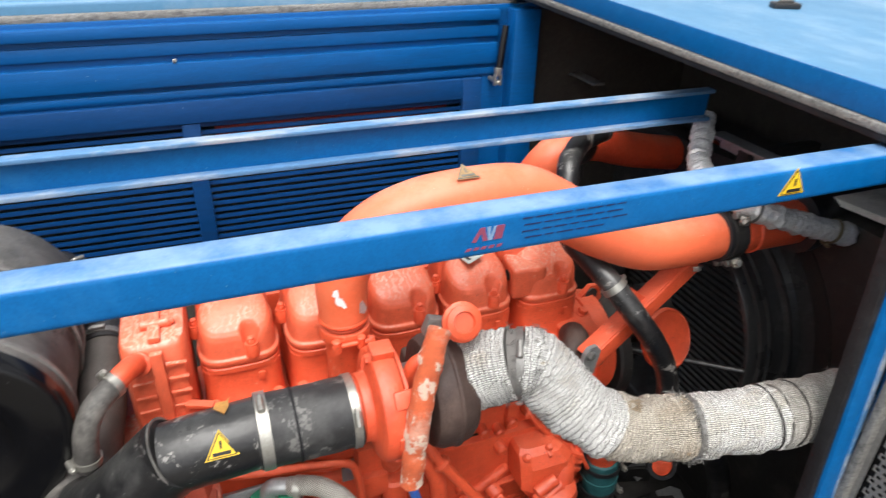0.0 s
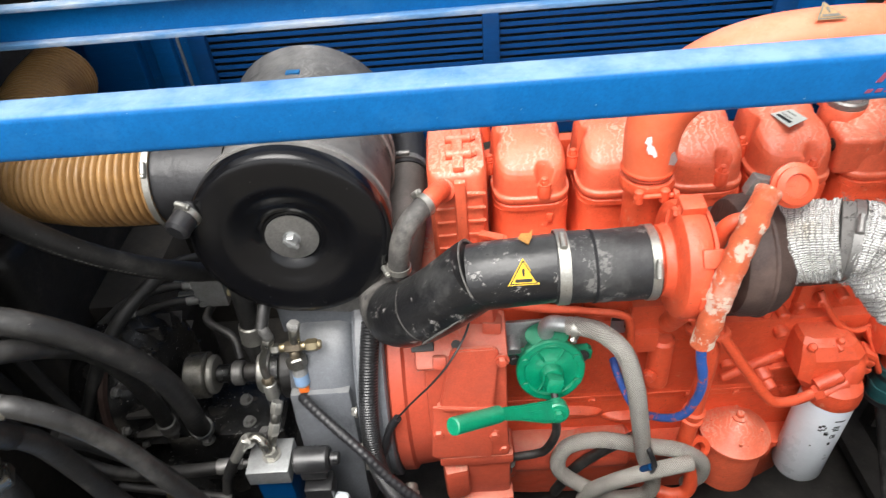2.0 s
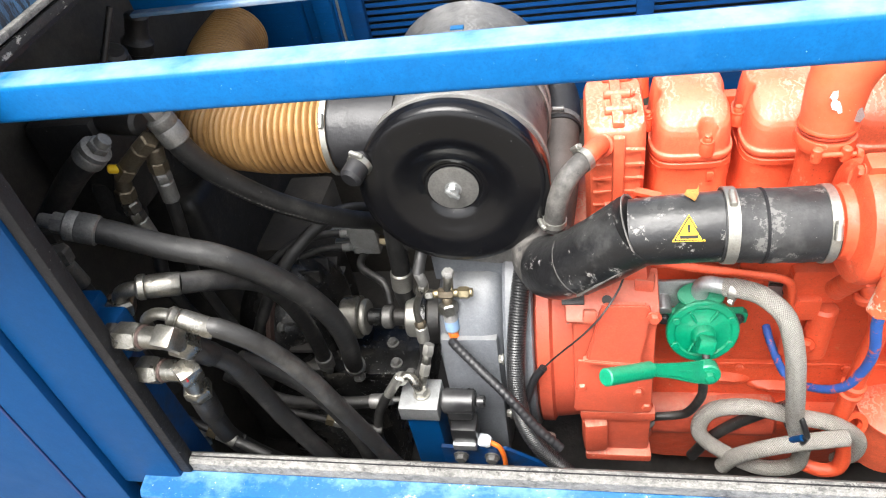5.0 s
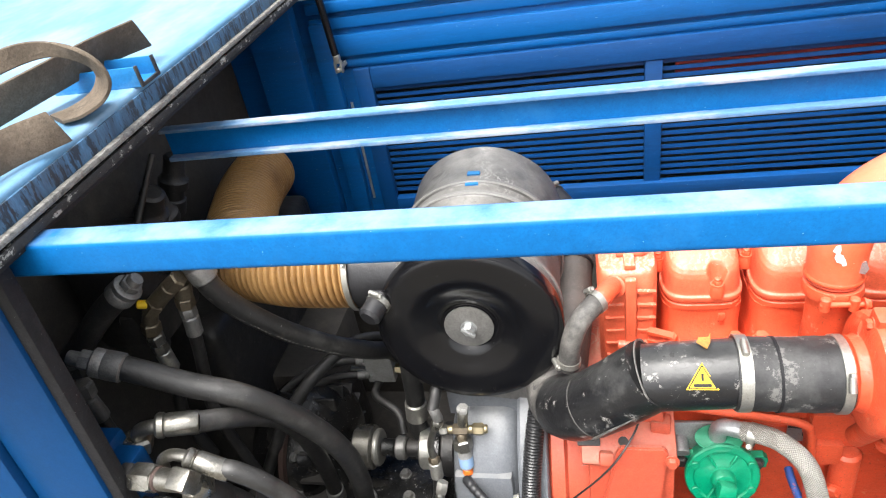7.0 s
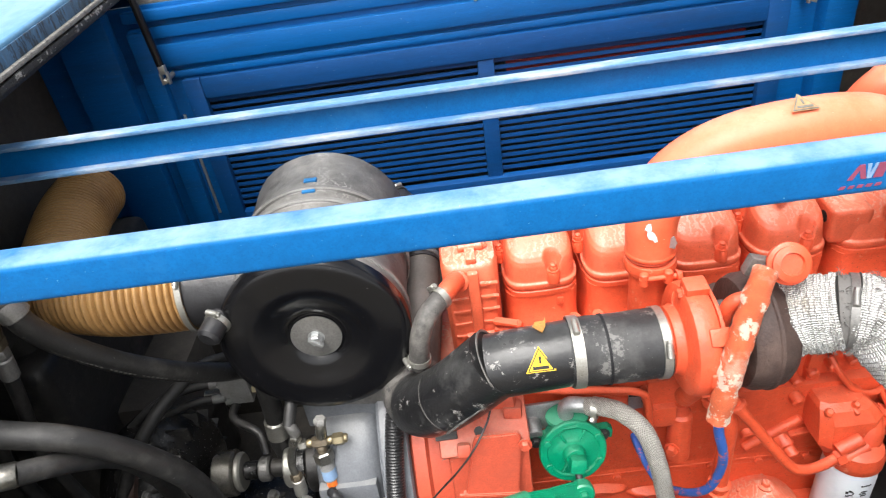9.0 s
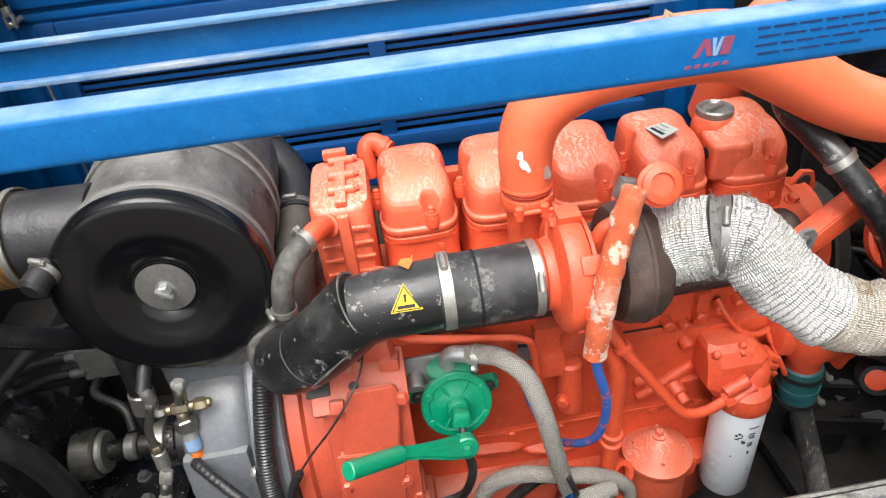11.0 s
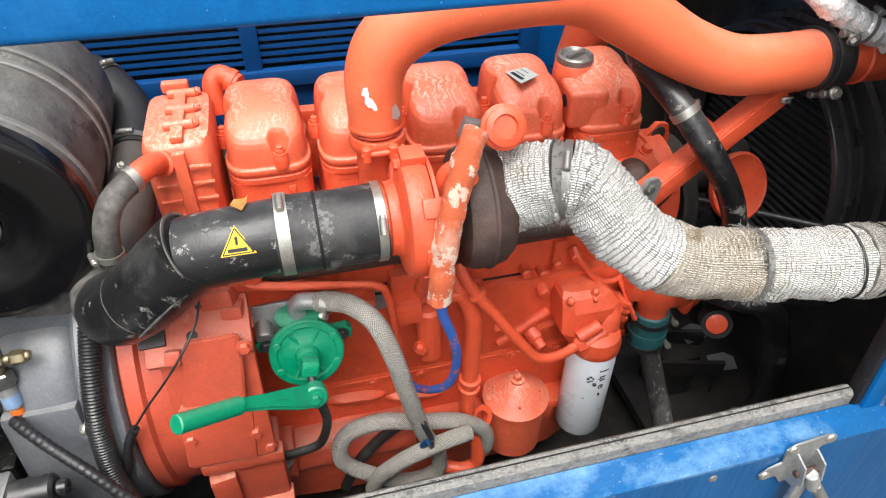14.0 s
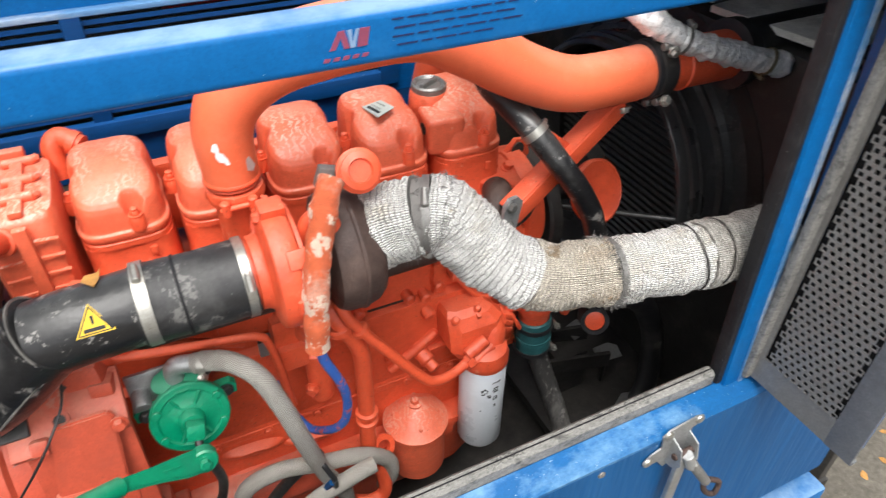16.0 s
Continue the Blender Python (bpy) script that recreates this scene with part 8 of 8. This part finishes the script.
# ---- roof and panel fittings ----
for p, q, label in (((-0.828, 0.590, 1.286), (-0.850, 0.600, 1.62), "black gas strut with a zinc clevis"), ((0.745, 0.60, 1.262), (0.768, 0.615, 1.40), "black gas strut with a zinc clevis")):
    g = thing("gas_strut", label, "gas strut", "gas struts")
    p, q = Vector(p), Vector(q)
    part("rod", rod(p + (q - p).normalized() * 0.03, q, 0.0095, 16), LID_BLACK, g)
    part("clevis", join(box((0.016, 0.016, 0.022), p + Vector((0, 0, 0.022)), 0.003), join(box((0.005, 0.014, 0.03), p + Vector((-0.008, 0, 0)), 0.002), box((0.005, 0.014, 0.03), p + Vector((0.008, 0, 0)), 0.002))), STEEL, g, "zinc clevis")
    part("pin", rod(p + Vector((0, -0.012, -0.006)), p + Vector((0, 0.07, -0.006)), 0.006, 12), STEEL, g)
for x, z in ((-0.056, 1.357),):
    tagged(part("screw_head", lathe([(0.005, 0), (0.005, 0.002), (0.003, 0.004)], (x, 0.636, z), (0, -1, 0), 12), STEEL), "small bright screw head on the blue panel", "screw")

lt = thing("toggle_latch", "dusty zinc toggle latch on the blue panel", "latch")
LX, LZ, LY = 0.684, 0.706, -0.580
out = [(-0.062, -0.010), (-0.050, 0.004), (-0.030, 0.012), (-0.034, 0.044), (-0.022, 0.054), (0.030, 0.062), (0.046, 0.056), (0.046, 0.044), (0.026, 0.036), (0.022, -0.030), (-0.014, -0.046), (-0.030, -0.022), (-0.058, -0.022)]
part("plate", slab(out, 0.003, m=pose(LX, LY, LZ) @ F), ALU, lt)
for x, z in ((-0.053, -0.011), (-0.024, 0.044), (0.036, 0.053)):
    part("rivet", lathe([(0.009, 0), (0.008, 0.003), (0.003, 0.005)], (LX + x, LY - 0.003, LZ + z), (0, -1, 0), 16), STEEL, lt)
for x in (-0.012, 0.022):
    part("cheek", slab([(0, 0.03), (0.022, 0.022), (0.030, -0.010), (0.016, -0.03), (0, -0.034)], 0.003, m=Matrix.Translation((LX + x, LY - 0.003, LZ)) @ Matrix(((0, 0, 1, 0), (-1, 0, 0, 0), (0, 1, 0, 0), (0, 0, 0, 1)))), ALU, lt)
part("pin", rod((LX - 0.016, LY - 0.018, LZ), (LX + 0.030, LY - 0.018, LZ), 0.006, 12), RUST, lt)
part("lever", join(box((0.022, 0.010, 0.13), (LX + 0.008, LY - 0.018, LZ - 0.085), 0.004), rod((LX + 0.006, LY - 0.025, LZ + 0.004), (LX + 0.020, LY - 0.030, LZ - 0.03), 0.010, 14)), ALU, lt)
part("eye_bolt", rod((LX + 0.018, LY - 0.030, LZ - 0.020), (LX + 0.052, LY - 0.045, LZ - 0.075), 0.009, 14), STEEL_DULL, lt)
part("loop", tube([(LX + 0.046, LY - 0.043, LZ - 0.066), (LX + 0.054, LY - 0.048, LZ - 0.10), (LX + 0.078, LY - 0.052, LZ - 0.12), (LX + 0.082, LY - 0.05, LZ - 0.09), (LX + 0.056, LY - 0.046, LZ - 0.07)], 0.005, 6, 10), RUST, lt, "rusty wire loop")

def webbing(low, high, thick=0.006):
    """A strap between two long edges, each a smooth curve."""
    a, c = spline(low, 8), spline(high, 8)
    b = bmesh.new()
    rows = []
    for i, (p, q) in enumerate(zip(a, c)):
        dd = (a[min(i + 1, len(a) - 1)] - a[max(i - 1, 0)]).normalized()
        n = dd.cross(q - p).normalized() * thick * 0.5
        k = 0.06 * (q - p)
        rows.append([b.verts.new(v) for v in (p - n * 0.5, p + k - n, q - k - n, q - n * 0.5, q + n * 0.5, q - k + n, p + k + n, p + n * 0.5)])
    for p, q in zip(rows, rows[1:]):
        for j in range(8):
            b.faces.new((p[j], p[(j + 1) % 8], q[(j + 1) % 8], q[j]))
    b.faces.new(rows[0][::-1]), b.faces.new(rows[-1])
    bmesh.ops.recalc_face_normals(b, faces=b.faces)
    return b


seat(1.0, (0, -0.5, 1.4625), 2.8, (0.020, 0, -0.012))
st = thing("webbing_strap", "dirty grey-brown lifting strap lying in a loop on the roof", "strap")
part("strap", webbing([(-0.915, -0.031, 1.530), (-0.948, -0.105, 1.531), (-0.981, -0.213, 1.526), (-1.012, -0.296, 1.519), (-1.036, -0.353, 1.516), (-1.06, -0.43, 1.514)], [(-0.905, -0.066, 1.581), (-0.934, -0.140, 1.580), (-0.960, -0.243, 1.577), (-0.991, -0.287, 1.571), (-1.011, -0.345, 1.568), (-1.035, -0.42, 1.566)]), WEBBING, st)
part("strap", webbing([(-0.858, -0.341, 1.514), (-0.889, -0.394, 1.514), (-0.903, -0.437, 1.514), (-0.921, -0.487, 1.514), (-0.95, -0.57, 1.514)], [(-0.868, -0.347, 1.557), (-0.893, -0.381, 1.557), (-0.900, -0.411, 1.557), (-0.908, -0.471, 1.557), (-0.935, -0.55, 1.557)]), WEBBING, st)
part("loop", webbing([(-0.933, -0.418, 1.590), (-0.920, -0.360, 1.600), (-0.909, -0.307, 1.602), (-0.884, -0.277, 1.600), (-0.863, -0.262, 1.588), (-0.866, -0.239, 1.568), (-0.882, -0.221, 1.548), (-0.906, -0.217, 1.527), (-0.929, -0.236, 1.517), (-0.953, -0.255, 1.514)], [(-0.957, -0.373, 1.615), (-0.928, -0.332, 1.625), (-0.906, -0.295, 1.626), (-0.880, -0.274, 1.618), (-0.845, -0.272, 1.602), (-0.827, -0.271, 1.580), (-0.828, -0.269, 1.556), (-0.849, -0.270, 1.534), (-0.880, -0.282, 1.521), (-0.909, -0.286, 1.517)], 0.007), WEBBING, st)
rc = thing("roof_bracket", "small folded blue steel channel on the roof", "bracket")
part("base", box((0.150, 0.050, 0.004), (-0.940, -0.137, 1.511), 0.001), BLUE_OLD, rc)
for y in (-0.160, -0.114):
    part("side", box((0.150, 0.004, 0.027), (-0.940, y, 1.5255), 0.001), BLUE_OLD, rc)
    part("cut_end", box((0.004, 0.0055, 0.029), (-0.8645, y, 1.5255), 0.001), DARK, rc, "black cut end")
part("cut_end", box((0.004, 0.052, 0.0055), (-0.8645, -0.137, 1.5115), 0.001), DARK, rc, "black cut end")
seat(1.0, (0, -0.5, 1.455), 1.3)
rk = thing("roof_catch", "small black catch on the pale roof", "catch")
part("catch", box((0.055, 0.028, 0.012), (1.115, 0.06, 1.510), 0.004, (0, 0, -20)), BLACK_PLASTIC, rk)
part("catch_slot", box((0.03, 0.010, 0.006), (1.115, 0.06, 1.518), 0.002, (0, 0, -20)), CAN_GREY, rk)

seat()
for p, d in (((-0.931, -0.450, 0.758), (0.8, 0.1, -0.5)), ((-0.878, -0.450, 0.746), (0.8, -0.1, -0.5)), ((-0.751, -0.300, 0.552), (0.9, 0.0, -0.3))):
    u = thing("brass_union", "small dull brass and steel hose union low in the bay", "union", "low unions")
    dv = Vector(d).normalized()
    part("nut", lathe([(0.011, 0), (0.013, 0.002), (0.013, 0.016), (0.011, 0.018)], p, dv, 6), BRASS, u)
    part("sleeve", lathe([(0.009, 0.016), (0.0115, 0.019), (0.0115, 0.050), (0.010, 0.053)], p, dv, 18), STEEL, u)
    part("stub", rod(Vector(p) + dv * 0.05, Vector(p) + dv * 0.12, 0.0088, 14), HOSE, u)
    part("tail", rod(Vector(p) - dv * 0.09, Vector(p) + dv * 0.002, 0.0075, 12), DARK, u)
